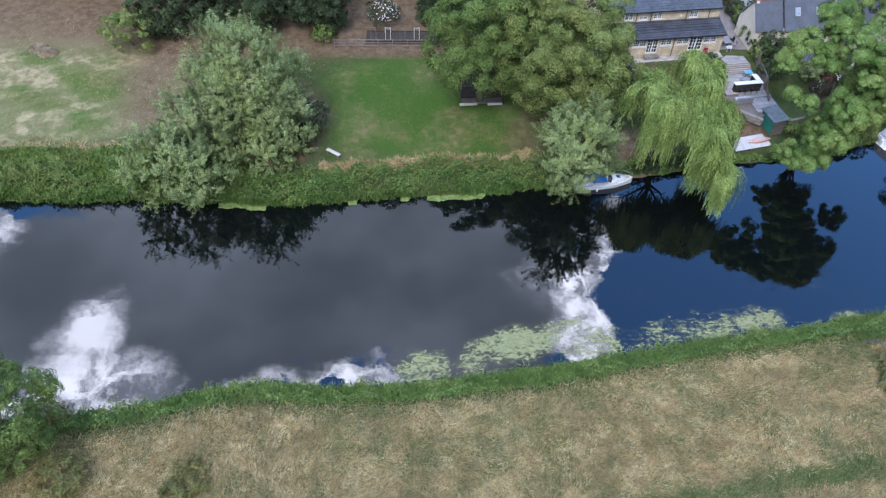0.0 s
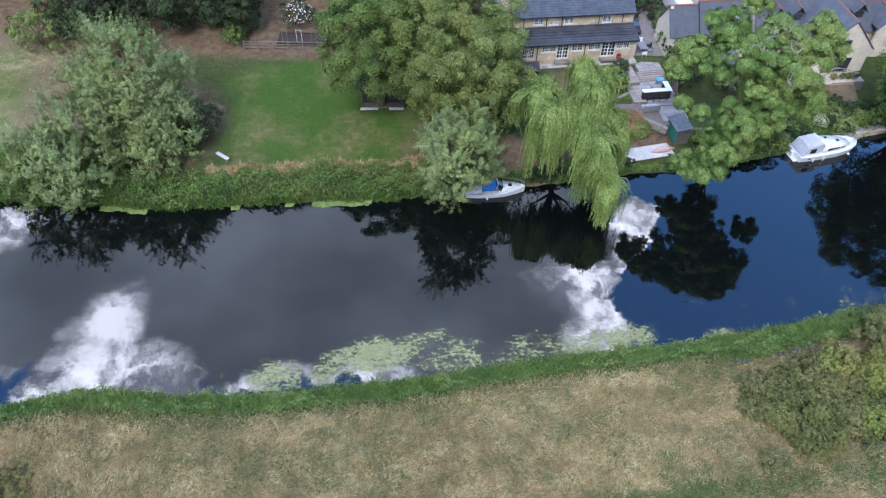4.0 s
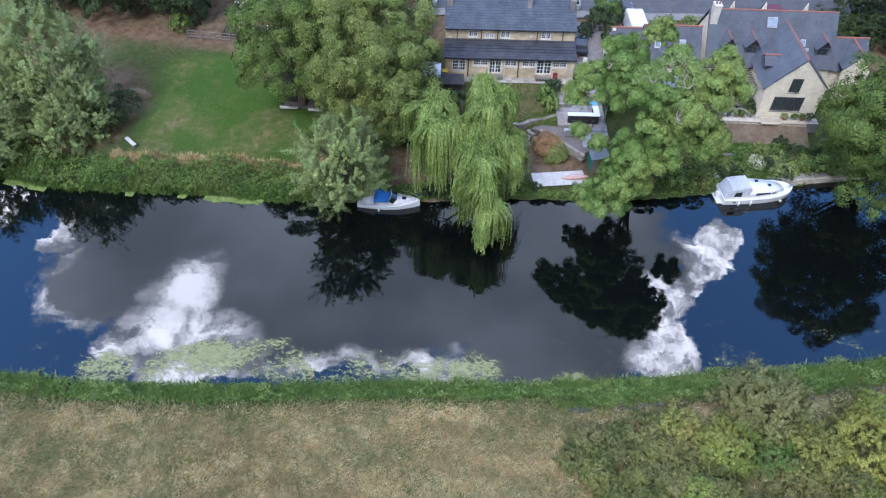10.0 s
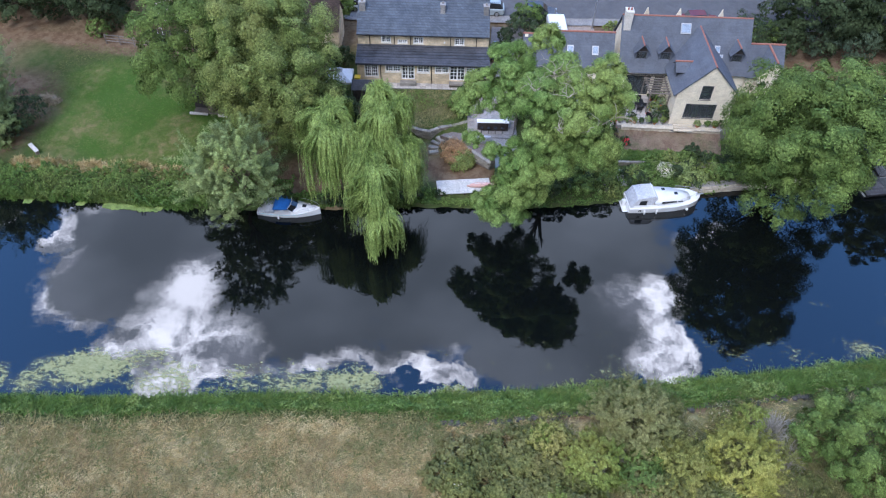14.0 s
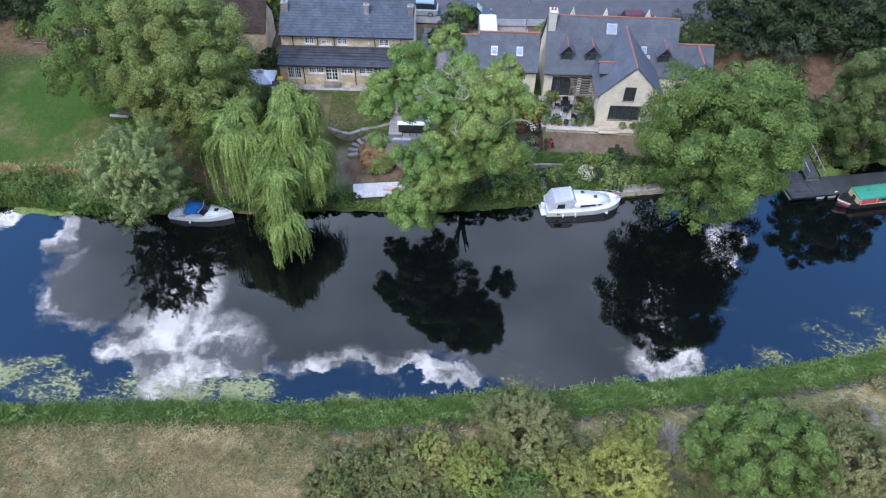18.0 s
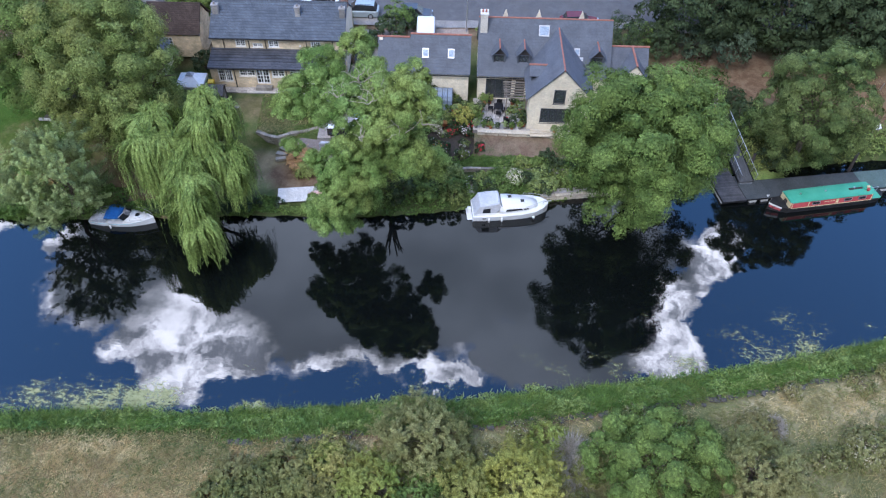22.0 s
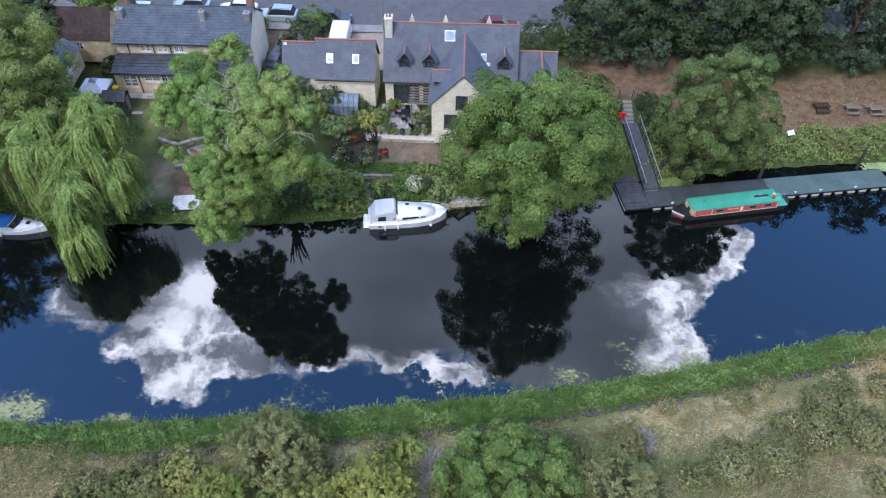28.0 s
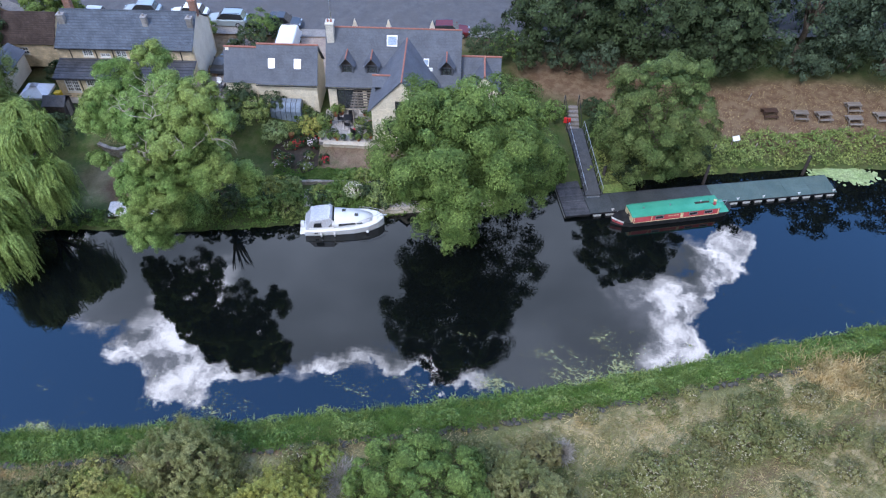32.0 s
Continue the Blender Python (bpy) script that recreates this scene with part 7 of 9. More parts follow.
# ---- cars ----
def car(x, y, turn, paint, label, L=4.4, W=1.8, H=1.5, suv=False, van=False):
    z = gz(x, y) + 0.1
    t = thing("van" if van else "car", pose(x, y, z, 0, 0, turn), label, "van" if van else "car", "" if van else "parked cars")
    hb = 0.95 if suv else 0.85
    hw = W / 2
    if van:
        secs = ((-L / 2, 0.55, 1.9), (-L / 2 + 0.05, 0.45, H), (L / 2 - 1.7, 0.4, H), (L / 2 - 1.1, 0.4, H - 0.12), (L / 2 - 0.55, 0.4, 1.15), (L / 2, 0.45, 0.9))
        part("body", loft([[(u, -hw, z0), (u, -hw, z1 - 0.15), (u, -hw * 0.9, z1), (u, hw * 0.9, z1), (u, hw, z1 - 0.15), (u, hw, z0)] for u, z0, z1 in secs]), paint, t)
        part("windscreen", poly(bmesh.new(), [(L / 2 - 1.05, -hw * 0.86, H - 0.12), (L / 2 - 0.55, -hw * 0.9, 1.2), (L / 2 - 0.55, hw * 0.9, 1.2), (L / 2 - 1.05, hw * 0.86, H - 0.12)], (0.02, 0, 0.02)), SMOKED, t)
    else:
        part("body", loft([[(u, -w, z0), (u, -w, z1 - 0.12), (u, -w * 0.92, z1), (u, w * 0.92, z1), (u, w, z1 - 0.12), (u, w, z0)] for u, w, z0, z1 in ((-L / 2, hw * 0.86, 0.4, hb - 0.1), (-L / 2 + 0.2, hw, 0.25, hb), (-0.2 * L, hw, 0.22, hb + 0.02), (0.18 * L, hw, 0.22, hb), (0.42 * L, hw * 0.97, 0.25, hb - 0.14), (L / 2, hw * 0.78, 0.4, hb - 0.3))]), paint, t)
        r0 = -0.46 * L if suv else -0.42 * L
        part("cabin", loft([[(u, -w, hb - 0.04), (u, -w * tw, z1), (u, w * tw, z1), (u, w, hb - 0.04)] for u, w, tw, z1 in ((r0, hw * 0.88, 0.9, hb), (r0 + 0.35, hw * 0.9, 0.84, H - 0.06), (-0.1 * L, hw * 0.92, 0.84, H), (0.06 * L, hw * 0.92, 0.84, H - 0.02), (0.22 * L, hw * 0.9, 0.95, hb))]), SMOKED, t, "dark glazed cabin")
        part("roof_panel", loft([[(u, -w, H - 0.05 + dz), (u, -w * 0.9, H + dz), (u, w * 0.9, H + dz), (u, w, H - 0.05 + dz)] for u, w, dz in ((r0 + 0.3, hw * 0.76, -0.05), (-0.1 * L, hw * 0.78, 0.012), (0.07 * L, hw * 0.77, -0.01))]), paint, t)
        if suv:
            rail(t, [(r0 + 0.4, -hw * 0.7, H + 0.06), (0.03 * L, -hw * 0.7, H + 0.06)], 0.025, False, name="roof_rail", material=IRON)
            rail(t, [(r0 + 0.4, hw * 0.7, H + 0.06), (0.03 * L, hw * 0.7, H + 0.06)], 0.025, False, name="roof_rail", material=IRON)
        for s in (-1, 1):
            part("headlight", boxes((L / 2 - 0.16, s * hw * 0.62 - 0.14, 0.55, L / 2 - 0.02, s * hw * 0.62 + 0.14, 0.68), bevel=0.02), ROOF_GLASS, t)
            part("mirror", boxes((0.16 * L, s * (hw + 0.1) - 0.08, hb, 0.16 * L + 0.12, s * (hw + 0.1) + 0.08, hb + 0.13), bevel=0.02), paint, t)
    for u in (-0.31 * L, 0.31 * L):
        for s in (-1, 1):
            bm = bmesh.new()
            tube(bm, (u, s * hw - s * 0.2, 0.32), (u, s * hw + s * 0.01, 0.32), 0.32, seg=16)
            w = part("wheel", bm, RUBBER, t)
            bm = bmesh.new()
            tube(bm, (u, s * hw + s * 0.008, 0.32), (u, s * hw + s * 0.025, 0.32), 0.2, seg=12)
            part("rim", bm, STEEL, w)


SILVER = mat("silver_car_paint", ((0.36, 0.42, 0.44), (0.4, 0.46, 0.48)), scale=0.6, rough=0.25, bump=0, metal=0.4, fine=0.03)
NAVY = mat("dark_car_paint", ((0.03, 0.035, 0.045), (0.045, 0.05, 0.06)), scale=0.6, rough=0.25, bump=0, fine=0.03, spec=0.6)
MAROON = mat("maroon_car_paint", ((0.1, 0.012, 0.016), (0.13, 0.016, 0.02)), scale=0.6, rough=0.25, bump=0, fine=0.03)
WCAR = mat("white_car_paint", ((0.75, 0.76, 0.77), (0.68, 0.69, 0.7)), scale=0.6, rough=0.25, bump=0, fine=0.03)
car(31.0, 88.9, 188, SILVER, "silver estate car parked at the kerb", 4.7, 1.85, 1.62, True)
car(37.6, 89.6, 8, NAVY, "dark hatchback parked at the kerb", 4.2)
car(26.0, 89.4, 189, WCAR, "white saloon car parked at the kerb", 4.5)
car(20.3, 89.0, 189, SILVER, "grey saloon car parked at the kerb", 4.4)
car(13.7, 88.3, 189, WCAR, "white hatchback parked at the kerb", 4.2)
car(56.8, 92.0, 10, MAROON, "dark maroon saloon car on the road", 4.6)
car(39.8, 85.2, 100, WCAR, "white panel van on the forecourt", 5.2, 2.0, 2.3, van=True)
car(33.8, 80.3, 95, NAVY, "dark car on the cottage drive", 3.4, 1.6, 1.2)


def build_lamp_post():
    t = thing("street_lamp", pose(44.0, 88.0, gz(44, 88)), "thin grey steel street lamp beside the road", "street lamp")
    bm = bmesh.new()
    tube(bm, (0, 0, 0), (0, 0, 6.0), 0.08, 0.05, 10)
    part("column", bm, STEEL, t)
    bm = bmesh.new()
    tube(bm, (0, 0, 5.95), (-0.9, 0.1, 6.25), 0.03)
    part("arm", bm, STEEL, t)
    part("lantern", boxes((-1.4, 0.0, 6.2, -0.85, 0.22, 6.32), bevel=0.03), WHITE_PAINT, t)


build_lamp_post()

# ---- garden furniture and pots ----
STONEWARE = mat("grey_pot", ((0.3, 0.29, 0.27), (0.22, 0.21, 0.2)), scale=4, rough=0.8, obj=0.2)


def on(fr, x, y):
    p = fr @ Vector((x, y, 0))
    return p.x, p.y


def potted(x, y, z, r, leafm, label, seed, pot_mat=None, size=0.2, style="broad", h=1.0):
    rng = np.random.default_rng(seed)
    t = thing("potted_plant", pose(x, y, z), label, "potted plant")
    bm = bmesh.new()
    pr = min(0.28, r * 0.6)
    tube(bm, (0, 0, 0), (0, 0, pr * 1.5), pr * 0.72, pr, 14)
    tube(bm, (0, 0, pr * 1.45), (0, 0, pr * 1.62), pr * 1.1, pr * 1.1, 14)
    part("pot", bm, pot_mat or TERRACOTTA, t, smooth=False)
    ob = new("foliage", crown(rng, (0, 0, pr * 1.6 + r * 0.6 * h), (r, r, r * h), 10, r * 0.45, 380, size, 0.4, style, leafm, -0.3, name="foliage"))
    ob.parent = t
    return t


def chair(x, y, z, turn, material, label, h=0.85):
    t = thing("garden_chair", pose(x, y, z, 0, 0, turn), label, "chair")
    part("seat", boxes((-0.25, -0.25, 0.42, 0.25, 0.25, 0.47), bevel=0.015), material, t)
    part("backrest", boxes((-0.25, 0.22, 0.5, 0.25, 0.27, h), bevel=0.015), material, t)
    for a in (-0.22, 0.22):
        for b in (-0.22, 0.22):
            part("leg", boxes((a - 0.02, b - 0.02, 0, a + 0.02, b + 0.02, 0.42 if b < 0 else 0.6)), material, t)
    return t


def table(x, y, z, turn, w, d, top, legm, label, name="garden_table", h=0.74):
    t = thing(name, pose(x, y, z, 0, 0, turn), label, "table")
    part("tabletop", boxes((-w / 2, -d / 2, h - 0.05, w / 2, d / 2, h), bevel=0.015), top, t)
    for a in (-w / 2 + 0.08, w / 2 - 0.08):
        for b in (-d / 2 + 0.08, d / 2 - 0.08):
            part("leg", boxes((a - 0.03, b - 0.03, 0, a + 0.03, b + 0.03, h - 0.05)), legm, t)
    return t


GREY_RATTAN = mat("grey_rattan", ((0.2, 0.2, 0.21), (0.3, 0.3, 0.31)), scale=9, rough=0.8)
BLUE_TOP = mat("blue_plastic", ((0.1, 0.35, 0.55), (0.14, 0.42, 0.62)), scale=3, rough=0.5)
x, y = on(C, 15.3, 1.6)
table(x, y, 3.05, 12, 1.0, 1.6, GREY_RATTAN, GREY_RATTAN, "grey rattan dining table on the terrace")
for dx, dy, r, m_ in ((-0.9, 0.5, 90, GREY_RATTAN), (0.9, 0.5, -90, IRON), (-0.9, -0.5, 90, GREY_RATTAN), (0.9, -0.5, -90, GREY_RATTAN), (0.1, 1.3, 5, WHITE_PAINT), (0.1, -1.3, 180, WHITE_PAINT)):
    chair(x + dx, y + dy, 3.05, r, m_, "garden chair at the terrace table")
# outdoor bar and kitchen
bx = thing("outdoor_bar", C @ pose(14.3, -6.7, 2.42), "white outdoor bar counter with dark front", "bar")
part("counter", boxes((-1.6, -0.3, 1.0, 1.7, 0.3, 1.08), bevel=0.02), WHITE_PAINT, bx)
part("front_panel", boxes((-1.5, -0.22, 0, 1.6, 0.22, 1.0)), TIMBER_DARK, bx)
part("return_counter", boxes((1.1, 0.3, 1.0, 1.7, 1.5, 1.08), bevel=0.02), WHITE_PAINT, bx)
part("return_panel", boxes((1.18, 0.3, 0, 1.62, 1.45, 1.0)), TIMBER_DARK, bx)
for k in range(4):
    bm = bmesh.new()
    tube(bm, (-1.1 + k * 0.7, -0.7, 0.0), (-1.1 + k * 0.7, -0.7, 0.68), 0.03)
    tube(bm, (-1.1 + k * 0.7, -0.7, 0.68), (-1.1 + k * 0.7, -0.7, 0.74), 0.18, seg=12)
    st_ = thing("bar_stool", C @ pose(14.3, -6.7, 2.42), "dark round bar stool at the counter", "stool", "bar stools")
    part("seat_and_stem", bm, IRON, st_)
x, y = on(C, 15.6, -4.3)
table(x, y, 2.42, 9, 0.9, 0.6, BLUE_TOP, STEEL, "blue-topped folding table on the terrace")
x, y = on(C, 14.6, -5.6)
table(x, y, 2.42, 9, 0.8, 0.7, STONEWARE, STEEL, "square grey table on the terrace")
x, y = on(C, 13.2, -8.5)
sofa = thing("garden_sofa", pose(x, y, 2.26, 0, 0, 9), "grey rattan garden sofa with pale cushions", "sofa")
part("base", boxes((-0.95, -0.42, 0.05, 0.95, 0.42, 0.34), bevel=0.03), GREY_RATTAN, sofa)
part("backrest", boxes((-0.95, -0.44, 0.34, 0.95, -0.25, 0.8), bevel=0.04), GREY_RATTAN, sofa)
for e in (-0.48, 0.48):
    part("cushion", boxes((e - 0.44, -0.22, 0.34, e + 0.44, 0.4, 0.5), bevel=0.06), CANVAS, sofa)
x, y = on(C, 15.3, -11.7)
gt = thing("lean_to_store", pose(x, y, 0.9, 0, 0, 12), "green-doored timber store beside the bed", "shed")
GREEN_DOOR = mat("green_door_paint", ((0.04, 0.2, 0.15), (0.05, 0.25, 0.19)), scale=2, rough=0.6)
part("body", boxes((-0.7, -1.2, -0.3, 0.7, 1.2, 1.8)), TIMBER, gt)
for k in range(8):
    part("board", boxes((-0.735, -1.18 + k * 0.295, 0.0, -0.703, -1.18 + k * 0.295 + 0.28, 1.75)), GREEN_DOOR, gt)
part("roof", poly(bmesh.new(), [(-0.9, -1.35, 1.8), (0.85, -1.35, 2.05), (0.85, 1.35, 2.05), (-0.9, 1.35, 1.8)], (0, 0, 0.06)), mat("dull_roof_felt", ((0.1, 0.12, 0.125), (0.16, 0.18, 0.185)), scale=2, rough=0.9), gt)
um = thing("closed_parasol", C @ pose(13.6, 0.1, 3.05), "closed pale parasol on a square base", "parasol")
bm = bmesh.new()
tube(bm, (0, 0, 0), (0, 0, 2.3), 0.025)
part("pole", bm, STEEL, um)
bm = bmesh.new()
tube(bm, (0, 0, 0.9), (0, 0, 2.25), 0.16, 0.03, 10)
part("folded_canopy", bm, CANVAS, um)
part("base_plate", boxes((-0.3, -0.3, 0, 0.3, 0.3, 0.07), bevel=0.01), STONEWARE, um)
x, y = on(C, 11.9, -0.5)
chair(x, y, 3.2, 0, mat("maroon_canvas", ((0.22, 0.03, 0.05), (0.28, 0.04, 0.06)), scale=3), "maroon canvas chair against the cottage wall")
bench = table(*on(C, 10.6, -0.75), 3.2, 9, 1.5, 0.35, TIMBER, TIMBER, "low dark bench outside the cottage doors", "bench", 0.45)
for x, y in (on(C, 15.2, 4.6), on(C, 14.6, 5.2)):
    w = thing("log_stack", pose(x, y, gz(x, y), 0, 0, 20), "heap of split logs beside the drive", "logs")
    rngl = random.Random(int(x * 10))
    for k in range(16):
        bm = bmesh.new()
        a = Vector((rngl.uniform(-0.8, 0.8), rngl.uniform(-0.7, 0.7), 0.1 + 0.12 * (k // 5)))
        tube(bm, a, a + Vector((rngl.uniform(-0.6, 0.6), rngl.uniform(0.1, 0.7), rngl.uniform(-0.03, 0.12))), 0.09, 0.08, 7)
        part("log", bm, TEAK, w)

# terrace of the new house
RED_FL = mat("red_petals", ((0.5, 0.03, 0.03), (0.6, 0.06, 0.08)), scale=3, rough=0.7, island=0.2)
PINK_FL = mat("pale_petals", ((0.7, 0.55, 0.58), (0.75, 0.72, 0.7)), scale=3, rough=0.7, island=0.15)
CREAM_FL = mat("cream_petals", ((0.5, 0.47, 0.34), (0.6, 0.57, 0.44)), scale=3, rough=0.8, island=0.15)
pg = thing("pergola", N @ pose(2.9, -3.1, 2.5), "weathered grey timber pergola over the terrace", "pergola")
for a in (0, 2.0):
    for b in (0, 3.2):
        part("post", boxes((a - 0.06, b - 0.06, 0, a + 0.06, b + 0.06, 2.2)), TIMBER, pg)
    part("beam", boxes((a - 0.05, -0.25, 2.2, a + 0.05, 3.4, 2.36)), TIMBER, pg)
for k in range(8):
    part("slat", boxes((-0.3, -0.1 + k * 0.45, 2.37, 2.3, -0.02 + k * 0.45, 2.5)), TIMBER, pg)
x, y = on(N, 2.2, -2.3)
table(x, y, 2.5, 9, 0.95, 0.95, IRON, IRON, "square black metal table on the terrace")
for dx, dy, r in ((-0.8, 0, 90), (0.8, 0.1, -90), (0, 0.8, 0), (0.1, -0.8, 180)):
    chair(x + dx, y + dy, 2.5, r, IRON, "black metal chair on the terrace")
x, y = on(N, 3.0, -4.2)
chair(x, y, 2.5, 150, IRON, "black metal recliner with a red cushion", 0.95)
ck = thing("cushion", pose(x - 0.1, y + 0.1, 2.99, 0, 0, 30), "red cushion on the recliner", "cushion")
part("pad", boxes((-0.25, -0.2, 0, 0.25, 0.2, 0.12), bevel=0.05), RED_FL, ck)
pots = [(0.7, -1.2, 0.45, TERRACOTTA), (1.3, -0.8, 0.4, TERRACOTTA), (0.3, -2.6, 0.6, TERRACOTTA), (-0.1, -5.0, 0.35, STONEWARE), (0.7, -5.0, 0.3, STONEWARE), (1.4, -5.1, 0.3, TERRACOTTA), (2.1, -5.1, 0.26, STONEWARE), (2.8, -5.05, 0.3, STONEWARE),
        (3.5, -5.1, 0.28, TERRACOTTA), (4.3, -5.0, 0.3, STONEWARE), (4.6, -3.8, 0.5, STONEWARE), (4.5, -2.6, 0.55, TERRACOTTA), (4.6, -1.5, 0.6, STONEWARE), (3.6, -3.3, 0.6, STONEWARE), (4.7, -4.6, 0.35, TERRACOTTA), (7.8, -5.5, 0.32, TERRACOTTA), (8.8, -5.45, 0.3, STONEWARE),
        (9.6, -5.5, 0.34, TERRACOTTA), (10.4, -5.4, 0.36, STONEWARE)]
greens = [LEAF_GREEN, LEAF_OLIVE, LEAF_DARK, LEAF_SILVER]
for k, (px, py, r, pm) in enumerate(pots):
    x, y = on(N, px, py)
    potted(x, y, 2.5, r, greens[k % 4], "leafy potted plant in a %s pot on the terrace" % ("terracotta" if pm is TERRACOTTA else "grey stone"), 300 + k, pm, 0.16)
for k, (px, py, r) in enumerate(((-2.4, -1.2, 0.55), (-1.9, -1.7, 0.5), (-2.2, -2.6, 0.45), (-1.6, -3.2, 0.4), (-3.3, -4.4, 0.75))):
    x, y = on(N, px, py)
    potted(x, y, gz(x, y), r, greens[(k + 1) % 4], "leafy plant in a terracotta pot beside the path", 330 + k, TERRACOTTA, 0.18)
def shrub(x, y, r, h, leafm, label, seed, leaves=1800, size=0.28, aspect=0.5, style="broad", name="shrub", flowers=None, stretch=(1, 1), turn=0, low=-0.35):
    rng = np.random.default_rng(seed)
    z = gz(x, y)
    t = thing(name, pose(x, y, z, 0, 0, turn), label, "shrub")
    bm = bmesh.new()
    for k in range(5):
        a = k * 1.26 + rng.random()
        tube(bm, (0, 0, -0.15), (math.cos(a) * r * 0.45 * stretch[0], math.sin(a) * r * 0.45 * stretch[1], h * 0.75), 0.05, 0.015, 5)
    part("stem", bm, BARK, t)
    npf = int(14 + r * 8)
    ob = new("foliage", crown(rng, (0, 0, h * 0.48), (r * stretch[0], r * stretch[1], h * 0.52), npf, max(0.3, r * 0.36), int(leaves * 0.42), size * 1.28, aspect, style, leafm, low, name="foliage"))
    ob.parent = t
    if flowers:
        m_, n, s = flowers
        d = unit(rng, n)
        d[:, 2] = np.abs(d[:, 2])
        p = np.array([0, 0, h * 0.48]) + d * np.array([r * stretch[0] * 1.02, r * stretch[1] * 1.02, h * 0.58])
        ob = new("blossom", leaf_mesh("blossom", p, d + rng.normal(size=d.shape) * 0.2, unit(rng, n), np.full(n, s), np.full(n, s * 0.9), m_))
        tagged(ob, kind="stuff")
        ob.parent = t
    return t


# more pots, planters and seats between the garage and the terrace
rngp = random.Random(91)
for k in range(26):
    px, py = (rngp.uniform(-0.2, 4.8), rngp.uniform(-4.9, -0.4)) if k < 17 else (rngp.uniform(-3.6, -0.7), rngp.uniform(-4.6, -0.6))
    x, y = on(N, px, py)
    if math.hypot(px - 2.2, py + 2.3) < 1.2:
        continue
    potted(x, y, 2.5 if k < 17 else gz(x, y), rngp.uniform(0.2, 0.42), greens[k % 4], "dark leafy plant in a %s pot on the cluttered terrace" % ("terracotta" if k % 3 else "grey stone"), 350 + k, TERRACOTTA if k % 3 else STONEWARE, 0.15)
x, y = on(N, 1.1, -1.0)
for k, (dx, dy, r) in enumerate(((0, 0, 10), (1.2, 0.2, 190), (2.6, -3.4, 60))):
    chair(x + dx, y + dy, 2.5, r, IRON, "dark metal armchair on the terrace")
for k, (px, py, r, fl) in enumerate(((-1.7, -4.2, 0.7, RED_FL), (-1.2, -5.0, 0.6, PINK_FL), (-2.6, -5.2, 0.7, RED_FL), (-0.6, -4.4, 0.5, RED_FL), (0.4, -7.2, 0.45, RED_FL))):
    x, y = on(N, px, py)
    shrub(x, y, r, 0.9, LEAF_DARK, "rose bush with %s blooms beside the terrace" % ("red" if fl is RED_FL else "pale pink"), 640 + k, 900, 0.18, 0.5, "broad", "rose_bush", (fl, 60, 0.17))
for k, (x, y) in enumerate(((37.9, 73.6), (37.8, 75.4), (37.7, 77.2), (37.6, 79.0), (37.5, 80.8), (37.3, 82.6))):
    shrub(x, y, 1.1, 2.0, LEAF_DARK if k % 2 else LEAF_GREEN, "unclipped green hedge shrub beside the drive", 660 + k, 2000, 0.22)
# glazed lean-to greenhouse
gh = thing("greenhouse", N @ pose(-5.7, -2.2, 2.25), "small glazed greenhouse with dark frame and curved top", "greenhouse")
HAZE = mat("greenhouse_glass", ((0.16, 0.2, 0.27), (0.24, 0.29, 0.36)), scale=1.2, rough=0.15, bump=0, spec=0.6)
prof = [(0, 0), (0, 1.35), (0.18, 1.75), (0.6, 2.0), (1.3, 2.05), (1.3, 0)]
for k in range(6):
    x0 = k * 0.52
    for (ya, za), (yb, zb) in zip(prof[:4], prof[1:5]):
        part("pane", poly(bmesh.new(), [(x0 + 0.02, ya, za), (x0 + 0.5, ya, za), (x0 + 0.5, yb, zb), (x0 + 0.02, yb, zb)], (0, 0.008, 0.004)), HAZE, gh)
for k in range(7):
    bm = bmesh.new()
    for (ya, za), (yb, zb) in zip(prof, prof[1:]):
        tube(bm, (k * 0.52, ya, za), (k * 0.52, yb, zb), 0.025, seg=5)
    part("frame_rib", bm, IRON, gh)
part("end_pane", poly(bmesh.new(), [(0.0, a, b) for a, b in prof], (0.01, 0, 0)), HAZE, gh)
part("end_pane", poly(bmesh.new(), [(3.11, a, b) for a, b in prof], (0.01, 0, 0)), HAZE, gh)

# ---- fences ----
def fence(pts, h, label, slat=0.16, gap=0.02, material=None, name="fence"):
    x0, y0 = pts[0]
    t = thing(name, pose(x0, y0, gz(x0, y0)), label, "fence", kind="structure")
    z00 = gz(x0, y0)
    me = {}
    for (ax, ay), (bx, by) in zip(pts, pts[1:]):
        L = math.hypot(bx - ax, by - ay)
        n = int(L / (slat + gap))
        turn = math.degrees(math.atan2(by - ay, bx - ax))
        if "s" not in me:
            b = boxes((-slat / 2, -0.012, -0.1, slat / 2, 0.012, h))
            me["s"] = bpy.data.meshes.new("slat")
            b.to_mesh(me["s"])
            b.free()
            me["s"].materials.append(material or TIMBER)
            b = boxes((-0.05, 0.013, -0.3, 0.05, 0.11, h + 0.06))
            me["p"] = bpy.data.meshes.new("post")
            b.to_mesh(me["p"])
            b.free()
            me["p"].materials.append(material or TIMBER)
        for k in range(n):
            px, py = ax + (bx - ax) * (k + 0.5) / n, ay + (by - ay) * (k + 0.5) / n
            o = new("slat", me["s"])
            o.parent = t
            o.matrix_basis = pose(px - x0, py - y0, gz(px, py) - z00, 0, 0, turn)
            if k % 12 == 0:
                o = new("post", me["p"])
                o.parent = t
                o.matrix_basis = pose(px - x0, py - y0, gz(px, py) - z00, 0, 0, turn)
    return t


fence([(36.9, 66.0), (37.2, 70), (37.3, 75), (37.0, 80), (36.6, 84)], 1.6, "grey close-board garden fence between two gardens")


